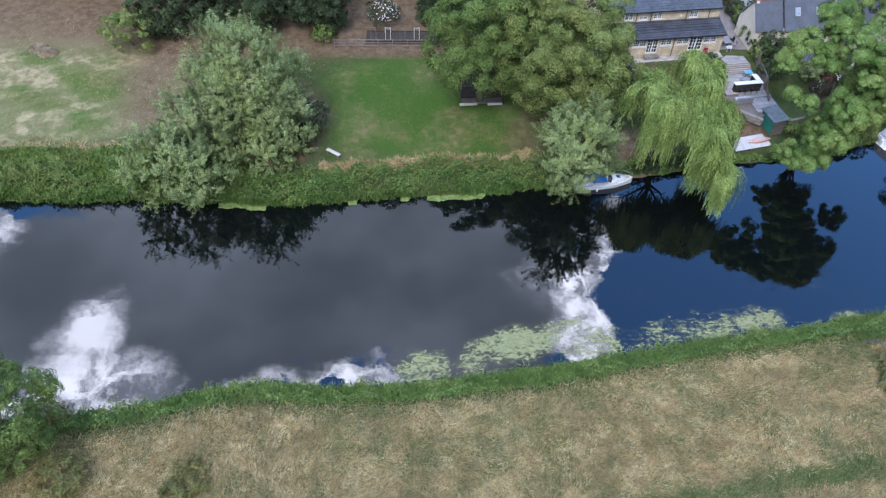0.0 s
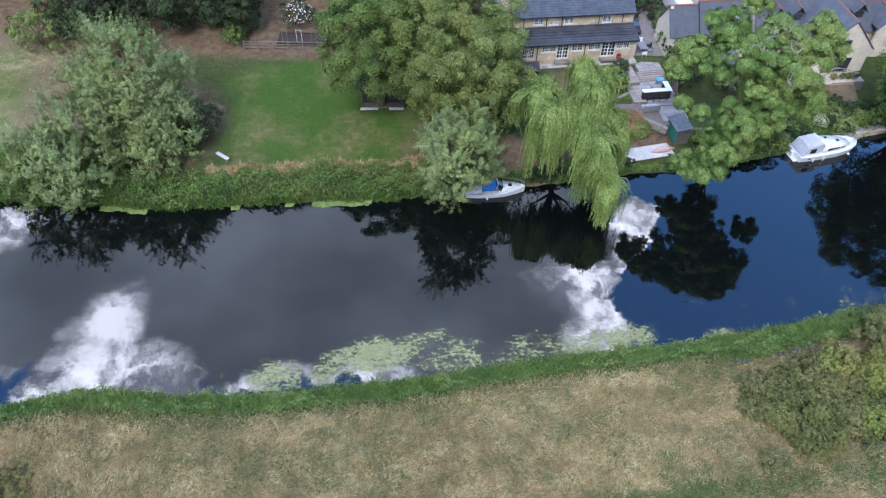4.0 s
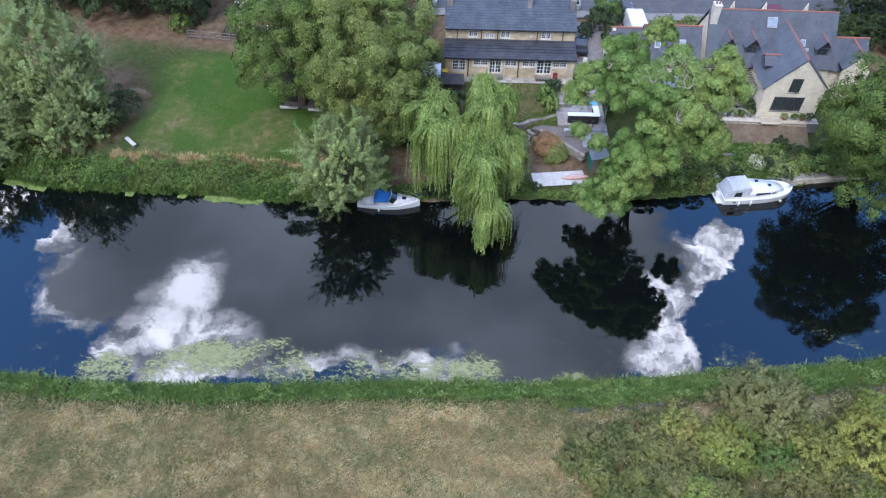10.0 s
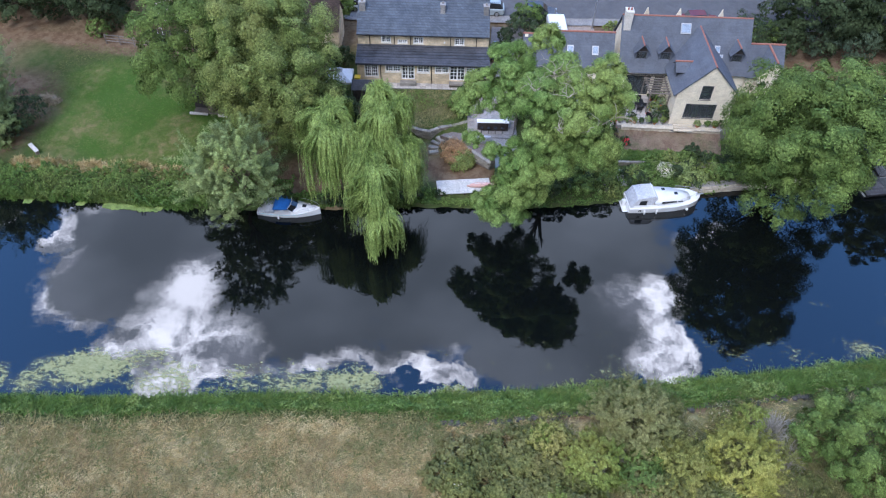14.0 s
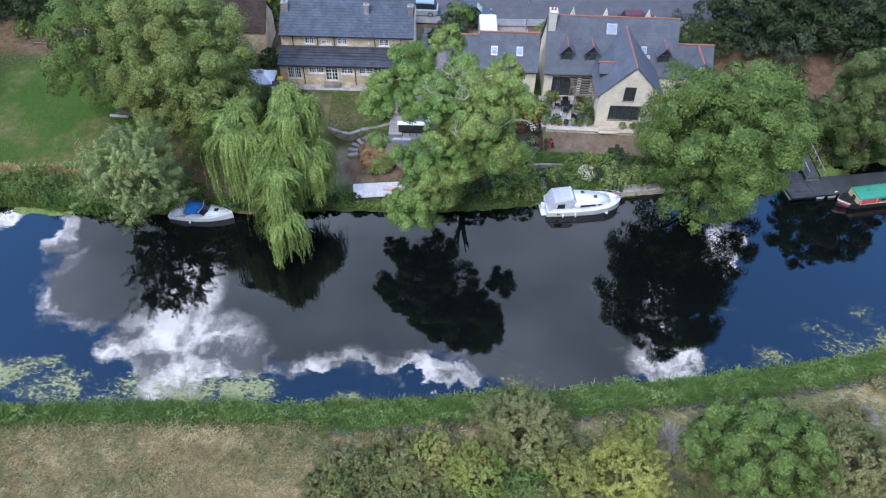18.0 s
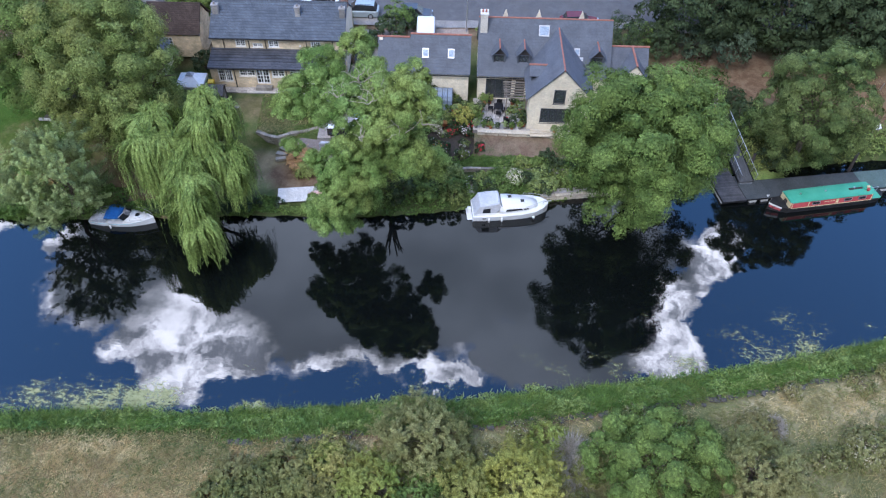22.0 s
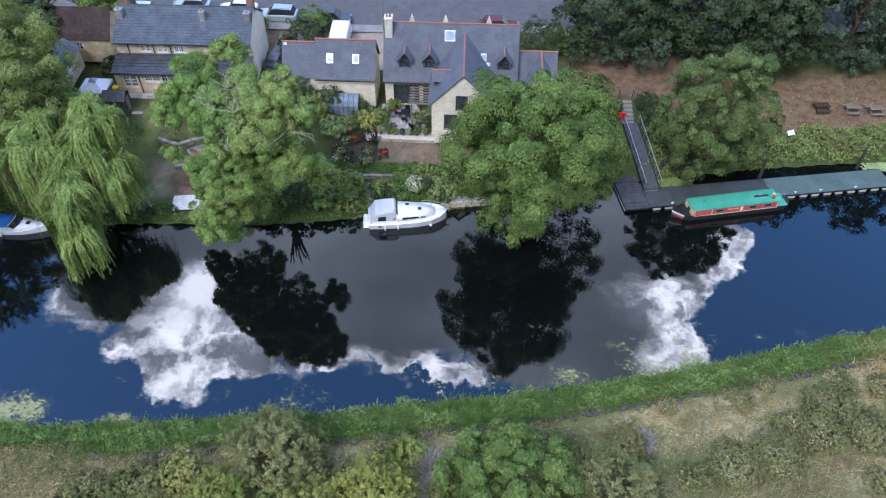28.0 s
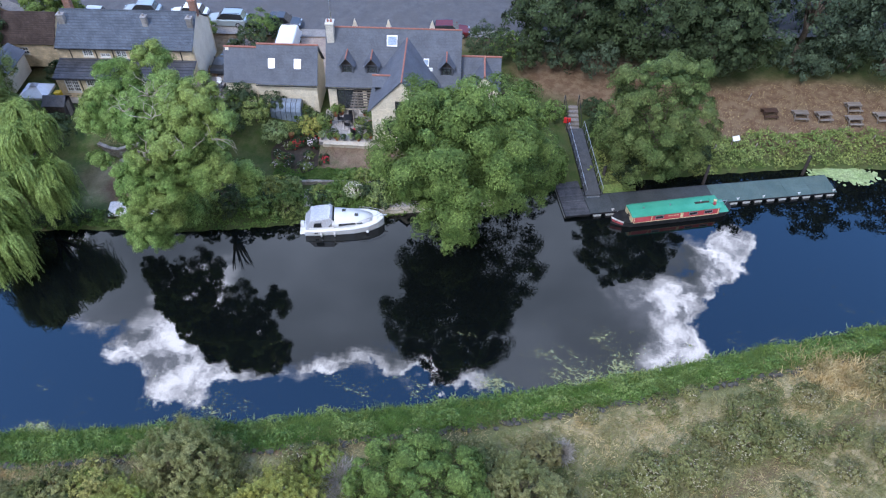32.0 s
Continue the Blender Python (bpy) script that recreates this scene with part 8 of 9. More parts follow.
def rail_fence():
    t = thing("rail_fence", pose(-11.5, 75.5, gz(-11.5, 75.5), 0, 0, 2), "grey timber post-and-rail garden fence with low gates", "fence", kind="structure")
    for k in range(8):
        part("post", boxes((k * 1.7 - 0.05, -0.05, -0.2, k * 1.7 + 0.05, 0.05, 1.25)), TIMBER, t)
        if k < 7:
            for z in (0.35, 0.72, 1.08):
                part("rail", boxes((k * 1.7, -0.02, z, k * 1.7 + 1.7, 0.02, z + 0.09)), TIMBER, t)
    b = thing("raised_bed", pose(-7.9, 76.6, gz(-7.9, 76.6), 0, 0, 2), "dark timber-edged vegetable bed", "raised bed")
    part("edging", boxes((0, 0, 0, 8.6, 0.12, 0.4), (0, 2.2, 0, 8.6, 2.32, 0.4), (0, 0.12, 0, 0.12, 2.2, 0.4), (8.48, 0.12, 0, 8.6, 2.2, 0.4)), TIMBER_DARK, b)
    part("soil", boxes((0.13, 0.13, 0, 8.47, 2.19, 0.33)), mat("dark_soil", ((0.05, 0.04, 0.032), (0.08, 0.065, 0.05)), scale=4, rough=1.0, bump=0.8), b)
    for k in range(5):
        bm = bmesh.new()
        for a in (0, 1.2):
            tube(bm, (0.6 + k * 1.7 + a * 0.5, 0.4, 0.2), (0.6 + k * 1.7 + a * 0.5, 0.4, 1.9), 0.03)
        tube(bm, (0.6 + k * 1.7, 0.4, 1.85), (1.2 + k * 1.7, 0.4, 1.85), 0.025)
        part("plant_frame", bm, WHITE_PAINT if k % 2 else TIMBER, b)


rail_fence()
wb = thing("garden_bench", pose(-9.8, 56.9, gz(-9.8, 56.9), 0, 0, -35), "pale weathered plank bench at the edge of the lawn", "bench")
part("seat", boxes((-0.85, -0.2, 0.4, 0.85, 0.2, 0.46), bevel=0.015), DECK_PALE, wb)
for e in (-0.65, 0.65):
    part("leg", boxes((e - 0.06, -0.17, -0.05, e + 0.06, 0.17, 0.4)), TIMBER, wb)
tb = thing("summer_house", pose(5.4, 67.6, gz(5.4, 67.6), 0, 0, 4), "dark timber hut under the trees", "hut")
part("body", boxes((-2.3, -1.0, 0, 2.3, 1.2, 1.7)), TIMBER_DARK, tb)
part("roof", poly(bmesh.new(), [(-2.5, -1.2, 1.7), (2.5, -1.2, 1.7), (2.5, 1.4, 2.1), (-2.5, 1.4, 2.1)], (0, 0, 0.08)), TIMBER_DARK, tb)
part("step", boxes((-2.2, -1.9, 0, 2.2, -1.02, 0.15), bevel=0.02), TIMBER, tb)
for x, y, r, w in ((4.0, 65.4, 5, 1.9), (6.9, 65.6, 3, 1.6)):
    lg = thing("log_bench", pose(x, y, gz(x, y), 0, 0, r), "pale log lying at the edge of the lawn", "log")
    bm = bmesh.new()
    tube(bm, (-w / 2, 0, 0.2), (w / 2, 0, 0.2), 0.16, 0.14, 10)
    part("log", bm, DECK_PALE, lg, smooth=True)
for x, y in ((-45.1, 73.8), (-44.2, 73.2), (-12.6, 64.5)):
    rng = np.random.default_rng(int(abs(x)))
    n = 700
    u = unit(rng, n)
    p = np.stack([u[:, 0] * 1.5, u[:, 1] * 0.9, np.abs(u[:, 2]) * 0.6], 1) * rng.random((n, 1))**0.4
    ht = thing("brush_heap", pose(x, y, gz(x, y)), "heap of dry cut straw and brush", "heap")
    ob = new("heap", leaf_mesh("heap", p, u + [0, 0, 0.6], unit(rng, n), 0.5 + 0.4 * rng.random(n), 0.06 + 0.04 * rng.random(n), mat("dry_straw", ((0.42, 0.34, 0.22), (0.32, 0.25, 0.16)), scale=1, rough=0.95, island=0.3, bump=0)))
    ob.parent = ht

# ---- shrubs and hedges ----
# gardens
for k, (x, y, r, h, m_, lab) in enumerate([
    (30.8, 70.6, 1.0, 1.5, LEAF_GREEN, "rounded green garden shrub"), (31.4, 71.6, 0.8, 1.6, LEAF_DARK, "dark green garden shrub beside the path"), (31.3, 69.6, 0.9, 1.2, LEAF_LIME, "yellow-green garden shrub"),
    (38.5, 70.5, 1.5, 2.6, LEAF_DARK, "tall dark garden hedge shrub"), (38.9, 73.5, 1.5, 3.0, LEAF_DARK, "tall dark evergreen shrub"), (38.2, 76.5, 1.4, 3.4, LEAF_GREEN, "tall green shrub beside the garage"), (38.4, 79.5, 1.3, 3.6, LEAF_DARK, "tall dark green shrub"),
    (40.6, 72.6, 1.4, 2.4, LEAF_OLIVE, "olive green shrub in front of the garage"), (41.6, 74.6, 1.2, 2.2, LEAF_DARK, "dark evergreen shrub"), (43.0, 71.2, 1.2, 1.8, LEAF_SILVER, "spiky grey-green shrub"),
    (46.2, 72.6, 1.0, 1.7, LEAF_GOLD, "golden-leaved shrub at the terrace corner"), (47.3, 73.6, 0.8, 1.4, LEAF_OLIVE, "small olive garden shrub"), (36.0, 84.6, 1.5, 3.0, LEAF_DARK, "dark green hedge beside the drive"),
    (36.3, 86.6, 1.6, 3.2, LEAF_GREEN, "green roadside shrub"), (38.0, 87.2, 1.1, 1.8, LEAF_DARK, "low roadside shrub"), (34.2, 83.0, 0.9, 1.6, LEAF_DARK, "dark clipped shrub"), (46.6, 87.5, 1.2, 1.3, LEAF_OLIVE, "low hedge beside the forecourt"),
    (61.8, 88.6, 2.4, 3.4, LEAF_DARK, "dark purple-green shrub beside the house"), (63.6, 89.6, 1.9, 2.6, LEAF_GREEN, "green shrub beside the house"), (17.0, 76.0, 1.2, 2.0, LEAF_DARK, "dark shrub beside the outhouse"),
    (55.2, 69.4, 0.75, 1.3, LEAF_DARK, "clipped dark conical shrub on the lawn"), (29.9, 85.6, 1.1, 2.6, LEAF_GREEN, "rounded green shrub at the gable")]):
    shrub(x, y, r, h, m_, lab if len(lab.split()) > 4 else lab + " in the garden", 400 + k, int(900 + 900 * r * h / 2), 0.22)
shrub(31.6, 64.1, 1.3, 1.6, mat("leaf_rust", ((0.3, 0.17, 0.08), (0.4, 0.26, 0.13)), scale=0.8, rough=0.7, island=0.3, bump=0, translucent=0.15), "rust and straw coloured spiky phormium", 440, 1100, 0.9, 0.09, "spray", "phormium")
shrub(32.4, 63.4, 1.1, 1.2, LEAF_OLIVE, "olive spiky phormium in the bed", 441, 800, 0.85, 0.09, "spray", "phormium")
# rose bed
rb = np.random.default_rng(77)
for k in range(16):
    x, y = 43.6 + rb.random() * 4.0, 67.9 + rb.random() * 3.4
    shrub(x, y, 0.45, 0.7, LEAF_DARK if k % 3 else LEAF_OLIVE, "rose bush in flower in the dark bed", 450 + k, 260, 0.16, 0.5, "broad", "rose_bush", (RED_FL if k % 3 == 1 else PINK_FL, 16, 0.13))
dead_soil = thing("flower_bed", pose(45.5, 69.6, 0, 0, 0, 10), "dark soil of the rose bed", "flower bed", kind="structure")
bm = bmesh.new()
z = max(gz(44, 68.5), gz(46.5, 70.5), gz(45.5, 71.2))
poly(bm, [(2.5 * math.cos(a) * (1 + 0.06 * math.sin(3 * a)), 2.2 * math.sin(a), gz(45.5 + 2.5 * math.cos(a), 69.6 + 2.2 * math.sin(a)) - 0.25) for a in np.linspace(0, 2 * math.pi, 28, endpoint=False)], (0, 0, 0.33))
part("soil", bm, mat("dark_soil", ((0.05, 0.04, 0.032), (0.08, 0.065, 0.05)), scale=4, rough=1.0, bump=0.8), dead_soil)

# bank gardens between the fence and the moorings
bk = np.random.default_rng(91)
for k in range(46):
    x = 38 + 28 * bk.random()
    f = float(far_bank(x))
    y = f + 0.6 + 3.2 * bk.random()
    m_ = [LEAF_GREEN, LEAF_DARK, LEAF_OLIVE, LEAF_SILVER, LEAF_LIME, LEAF_DARK][k % 6]
    r = 0.5 + 0.7 * bk.random()
    shrub(x, y, r, 0.8 + 0.8 * bk.random(), m_, "leafy %s on the river bank" % ["green shrub", "dark bramble", "small olive garden shrub", "grey-green shrub", "yellow-green shrub", "dark bramble"][k % 6], 500 + k, int(450 + 500 * r), 0.2)
shrub(52.3, 66.0, 1.0, 1.2, LEAF_SILVER, "cream-flowered shrub on the river bank", 560, 900, 0.2, 0.5, "broad", "shrub", (CREAM_FL, 260, 0.16))
shrub(45.0, 64.9, 1.3, 1.3, LEAF_GOLD, "yellowing shrub under the robinia", 561, 1200, 0.22)
for k, (x, y, r, h) in enumerate(((66.5, 70.4, 1.6, 2.4), (68.4, 71.4, 1.7, 2.6), (70.3, 73.6, 1.5, 2.2), (74.6, 79.5, 1.2, 2.3), (75.4, 77.5, 1.4, 2.4), (77.5, 74.6, 1.4, 1.6), (82.5, 76.8, 1.5, 1.8), (84.6, 77.8, 1.2, 1.6), (70.0, 80.4, 1.3, 2.0), (73.9, 82.0, 1.1, 1.8))):
    shrub(x, y, r, h, LEAF_DARK if k % 2 else LEAF_GREEN, "dense green bank shrub beside the pontoon", 570 + k, 1500, 0.24)
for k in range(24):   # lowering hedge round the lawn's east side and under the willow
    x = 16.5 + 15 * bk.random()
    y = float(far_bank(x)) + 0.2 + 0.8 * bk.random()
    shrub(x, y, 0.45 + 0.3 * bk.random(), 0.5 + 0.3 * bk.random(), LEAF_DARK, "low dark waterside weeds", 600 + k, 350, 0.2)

for k, (x, y, r, h, m_, lab) in enumerate(((43.2, 63.6, 1.3, 2.0, LEAF_LIME, "yellow-green bank bush beneath the robinia"), (45.0, 64.4, 1.2, 1.8, LEAF_OLIVE, "olive bank bush beneath the robinia"), (42.0, 62.2, 1.3, 2.2, LEAF_DARK, "dark bank bush beneath the robinia"), (46.4, 65.6, 0.9, 1.2, LEAF_SILVER, "grey-green bank bush beside the jetty"), (44.4, 62.4, 1.1, 1.5, LEAF_GREEN, "fresh green bank bush at the water"))):
    shrub(x, y, r, h, m_, lab, 1100 + k, 3000, 0.22)


# ---- background woods ----
def wood_tree(x, y, zc, r, m_, label, seed, leaves=5200, size=0.68, puffs=90):
    tree("woodland_tree", x, y, (x, y, zc), r, puffs, max(1.3, r[0] * 0.27), leaves, size, 0.55, "broad", m_, label, seed, r0=0.35, low=-0.7)


for k, (x, y, zc, r, m_) in enumerate([
    (70.5, 91.5, 8.2, (6.0, 4.6, 6.6), LEAF_DARK), (79.5, 93.0, 8.6, (6.2, 5.0, 7.2), LEAF_DARK), (86.0, 91.0, 8.6, (4.2, 4.2, 7.4), LEAF_DARK), (95.5, 95.0, 11.6, (6.6, 5.2, 10.6), LEAF_BLUE),
    (105.5, 96.0, 11.6, (6.4, 5.2, 10.6), LEAF_BLUE), (115.5, 99.0, 11.6, (6.6, 5.6, 10.4), LEAF_DARK), (125.5, 102.0, 8.6, (6.6, 5.6, 7.4), LEAF_BLUE), (75.0, 100.0, 9.5, (6.5, 5.5, 8.0), LEAF_DARK), (88.0, 101.5, 12.0, (7.0, 6.0, 10.2), LEAF_BLUE), (101.0, 103.0, 13.0, (7.5, 6.0, 11.4), LEAF_DARK), (113, 108, 10, (7.5, 6, 8), LEAF_BLUE)]):
    wood_tree(x, y, zc, r, m_, "dense dark broadleaf tree at the edge of the wood", 700 + k)
for k, (x, y, zc, r, m_) in enumerate([
    (-30.5, 79.0, 5.2, (4.6, 3.6, 4.4), LEAF_DARK), (-22.0, 79.5, 6.0, (5.0, 3.8, 5.2), LEAF_DARK), (-14.0, 80.0, 5.6, (3.8, 3.0, 4.6), LEAF_DARK), (-16.5, 86, 8, (6, 5, 6), LEAF_BLUE), (-28, 87, 8.5, (7, 5, 6.5), LEAF_DARK), (-40, 88, 8, (6.5, 5, 6), LEAF_DARK), (-54, 92, 8, (7, 5, 6), LEAF_DARK), (2.0, 82.0, 5.6, (3.2, 3, 4.0), LEAF_DARK), (7.5, 78.5, 5.0, (3.4, 3, 3.8), LEAF_DARK), (-4, 92, 7, (6, 5, 5.5), LEAF_DARK), (12.5, 84.5, 5.0, (2.6, 2.4, 3.2), LEAF_GREEN)]):
    wood_tree(x, y, zc, r, m_, "dark green garden tree behind the lawn", 740 + k, 3800, 0.56, 70)
shrub(-34.8, 75.0, 2.6, 4.4, LEAF_OLIVE, "rounded olive green bush at the field edge", 760, 4500, 0.32)
shrub(-12.8, 76.6, 1.2, 1.9, LEAF_GREEN, "bright green bush at the fence", 761, 1400, 0.24)
shrub(-6.0, 81.0, 1.9, 2.8, LEAF_DARK, "shrub covered with white blossom behind the fence", 762, 2200, 0.25, 0.5, "broad", "flowering_shrub", (PINK_FL, 170, 0.22))
shrub(-12.2, 60.8, 1.7, 3.0, LEAF_DARK, "dark green shrub beside the willow", 763, 2400, 0.26)
shrub(-13.0, 58.4, 1.4, 2.2, LEAF_DARK, "dark green shrub beside the willow", 764, 1800, 0.26)
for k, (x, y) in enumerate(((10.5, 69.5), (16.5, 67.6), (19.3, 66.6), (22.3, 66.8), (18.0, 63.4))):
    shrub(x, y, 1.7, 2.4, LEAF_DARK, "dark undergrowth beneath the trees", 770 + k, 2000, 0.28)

rng_u = np.random.default_rng(41)
for k in range(16):
    x = 67 + 3.9 * k + rng_u.normal() * 0.8
    y = 88.2 + 0.2 * (x - 67) + rng_u.normal() * 0.7
    shrub(x, y, 1.6 + 0.8 * rng_u.random(), 2.6 + 1.6 * rng_u.random(), LEAF_BLUE if k % 3 else LEAF_DARK, "dark undergrowth at the foot of the wood", 1000 + k, 2600, 0.3)

# ---- near bank scrub ----
PALE_SEED = mat("pale_seed_heads", ((0.38, 0.35, 0.22), (0.5, 0.47, 0.32)), scale=2, rough=0.9, island=0.2, bump=0)
DEAD_TWIG = mat("grey_dead_twigs", ((0.28, 0.25, 0.21), (0.4, 0.37, 0.32)), scale=2, rough=0.9, island=0.25, bump=0)
LEAF_SCRUB = leaf_mat("leaf_scrub", (0.1, 0.115, 0.034), (0.175, 0.18, 0.06), (0.2, 0.175, 0.07))
LEAF_BRAMBLE = leaf_mat("leaf_bramble", (0.075, 0.092, 0.024), (0.165, 0.178, 0.052), (0.19, 0.165, 0.055))
LEAF_YOUNG = leaf_mat("leaf_young", (0.11, 0.155, 0.028), (0.22, 0.272, 0.06), (0.21, 0.225, 0.05))
LEAF_SALLOW = leaf_mat("leaf_sallow", (0.105, 0.125, 0.036), (0.215, 0.225, 0.08), (0.19, 0.18, 0.066))
LEAF_SALLOW_PALE = leaf_mat("leaf_sallow_pale", (0.14, 0.16, 0.034), (0.26, 0.265, 0.07), (0.23, 0.215, 0.06))
rng_s = np.random.default_rng(33)
tree("sapling_ash", 64.8, 37.6, (64.8, 37.4, 3.9), (4.4, 3.2, 3.0), 80, 0.95, 16000, 0.28, 0.5, "broad", LEAF_GREEN, "broad fresh green ash thicket on the near bank", 800, r0=0.14, low=-0.6)
tree("olive_sallow", 49.3, 36.9, (49.3, 36.7, 2.5), (3.1, 2.3, 2.1), 42, 1.0, 11500, 0.3, 0.2, "spray", LEAF_SALLOW, "feathery olive sallow at the near bank", 801, r0=0.1, low=-0.6)
tree("golden_sallow", 56.4, 34.7, (56.4, 34.6, 2.5), (2.4, 2.3, 1.9), 36, 0.95, 9000, 0.3, 0.2, "spray", LEAF_GOLD, "yellow sallow bush on the near bank", 802, r0=0.1, low=-0.6)
tree("olive_sallow", 52.9, 33.9, (52.9, 33.9, 1.8), (1.9, 1.8, 1.4), 30, 0.85, 6000, 0.3, 0.2, "spray", LEAF_SALLOW_PALE, "yellow-olive sallow beside the golden bush", 805, r0=0.08, low=-0.6)
tree("young_sallow", 46.5, 33.0, (46.5, 33.0, 1.8), (1.9, 1.8, 1.6), 30, 0.85, 7000, 0.28, 0.2, "spray", LEAF_YOUNG, "bright yellow-green sallow bush on the bank", 806, r0=0.08, low=-0.6)
tree("olive_sallow", 71.6, 38.6, (71.6, 38.4, 2.6), (3.0, 2.4, 2.2), 55, 0.8, 8500, 0.32, 0.2, "spray", LEAF_SALLOW, "dull olive sallow bush on the near bank", 803, r0=0.12, low=-0.6)
tree("hawthorn_bush", -29.5, 24.6, (-29.6, 24.6, 4.8), (4.7, 3.8, 4.4), 90, 0.95, 15000, 0.28, 0.5, "broad", LEAF_GREEN, "dense green hawthorn on the near bank", 804, r0=0.15, low=-0.7)
for k, (x, y, r, h, m_, lab) in enumerate([
    (49.6, 32.6, 1.4, 1.7, LEAF_GREEN, "dark green young bush on the near bank"), (50.6, 34.2, 1.1, 1.6, LEAF_GREEN, "green young bush between the sallows"), (43.4, 34.4, 1.6, 1.7, LEAF_SALLOW_PALE, "yellow-olive bramble bush on the bank"), (40.6, 33.6, 1.3, 1.3, LEAF_SCRUB, "pale olive bramble bush on the bank"),
    (43.0, 31.5, 1.6, 1.5, LEAF_BRAMBLE, "dark bramble thicket on the bank"), (46.0, 29.8, 1.8, 1.7, LEAF_BRAMBLE, "dark bramble thicket on the bank"), (50.6, 29.8, 1.7, 1.8, LEAF_BRAMBLE, "green bramble thicket on the bank"), (55.2, 31.4, 1.6, 1.8, LEAF_BRAMBLE, "olive bramble thicket on the bank"),
    (61.0, 33.0, 1.8, 2.0, LEAF_BRAMBLE, "dark bramble thicket on the bank"), (68.6, 40.6, 1.3, 1.4, LEAF_SALLOW, "low olive bramble bush on the bank"), (72.4, 42.4, 1.2, 1.3, LEAF_SCRUB, "brown-green bramble bush on the bank"), (-24.5, 21.8, 1.8, 1.7, LEAF_BRAMBLE, "dark bramble at the field edge"),
    (-16.2, 22.0, 1.5, 0.45, LEAF_BRAMBLE, "low green weeds in the field"), (-27.5, 27.0, 1.3, 1.6, LEAF_BRAMBLE, "dark leafy bush at the waterside"), (36.0, 30.4, 1.0, 0.9, LEAF_SCRUB, "low pale scrub beside the path"), (60.8, 37.6, 0.9, 1.0, LEAF_SCRUB, "low pale scrub beside the path")]):
    shrub(x, y, r, h, m_, lab, 820 + k, int(1500 + 900 * r), 0.24, 0.26, "spray" if m_ is not LEAF_BRAMBLE or k % 2 else "broad")
for k in range(22):
    x = 40 + 22 * rng_s.random()
    y = float(near_bank(x)) - 4.2 - 8 * rng_s.random()
    m_ = (LEAF_SALLOW, LEAF_BRAMBLE, LEAF_SCRUB, LEAF_BRAMBLE, LEAF_YOUNG)[k % 5]
    shrub(x, y, 0.8 + 0.8 * rng_s.random(), 0.9 + 0.9 * rng_s.random(), m_, "tangled %s bramble and sallow growth on the bank" % ("olive", "green", "brown-green", "dark green", "yellow-green")[k % 5], 1040 + k, 2800, 0.24, 0.24, "spray")
for k in range(26):
    u, v = rng_s.random(), rng_s.random()
    x = 37.0 + 6.5 * u + 0.25 * (31.5 - (26.5 + 6 * v))
    y = 26.8 + 6.0 * v + 0.25 * (x - 37)
    shrub(x, y, 0.7 + 0.6 * rng_s.random(), 0.8 + 0.7 * rng_s.random(), (LEAF_BRAMBLE, LEAF_BRAMBLE, LEAF_SCRUB)[k % 3], "low tangled bramble and weeds beside the mown path", 1140 + k, 2200, 0.22, 0.3, "spray" if k % 3 else "broad", "bramble", (PALE_SEED, 26, 0.1) if k % 2 else None)
for k in range(70):
    u = rng_s.random()
    x = 35 + 68 * rng_s.random()
    d = 3.0 + 11 * rng_s.random()
    y = float(near_bank(x)) - d
    if 54 < x < 76 and d < 9 and k % 3:
        continue
    r = 0.5 + 0.6 * rng_s.random()
    shrub(x, y, r, 0.6 + 0.6 * rng_s.random(), LEAF_SCRUB, "pale grey-green weeds with cream seed heads", 860 + k, int(300 + 320 * r), 0.2, 0.4, "spray", "weed_clump", (PALE_SEED, int(30 + 60 * rng_s.random()), 0.12))
for k, (x, y, r) in enumerate(((87.4, 48.3, 1.9), (83.0, 43.6, 1.8), (86.2, 46.0, 1.6), (89.5, 46.6, 1.5), (97.0, 47.0, 1.7), (80.0, 42.2, 1.6))):
    shrub(x, y, r, 1.3, LEAF_SCRUB, "weedy clump thick with cream seed heads", 940 + k, 2000, 0.22, 0.4, "spray", "weed_clump", (PALE_SEED, 420, 0.11))
for k, (x, y, r) in enumerate(((59.3, 38.2, 1.7), (59.9, 36.6, 1.6), (48.2, 34.6, 0.9), (73.8, 43.0, 0.9), (46.6, 33.4, 0.9))):
    rng = np.random.default_rng(960 + k)
    n = 1500
    d = unit(rng, n)
    d[:, 2] = np.abs(d[:, 2])
    p = d * r * (0.3 + 0.7 * rng.random((n, 1))) * np.array([1, 1, 1.15])
    t = thing("dead_shrub", pose(x, y, gz(x, y)), "leafless grey dead shrub on the near bank", "shrub")
    ob = new("brushwood", leaf_mesh("brushwood", p, np.cross(d, unit(rng, n)), d + unit(rng, n) * 0.35, 0.5 + 0.5 * rng.random(n), np.full(n, 0.03), DEAD_TWIG))
    ob.parent = t
    bm = bmesh.new()
    for j in range(7):
        a = j * 0.9
        tube(bm, (0, 0, -0.1), (math.cos(a) * r * 0.6, math.sin(a) * r * 0.6, r * 0.9), 0.04, 0.01, 5)
    part("stem", bm, DEAD_TWIG, t)


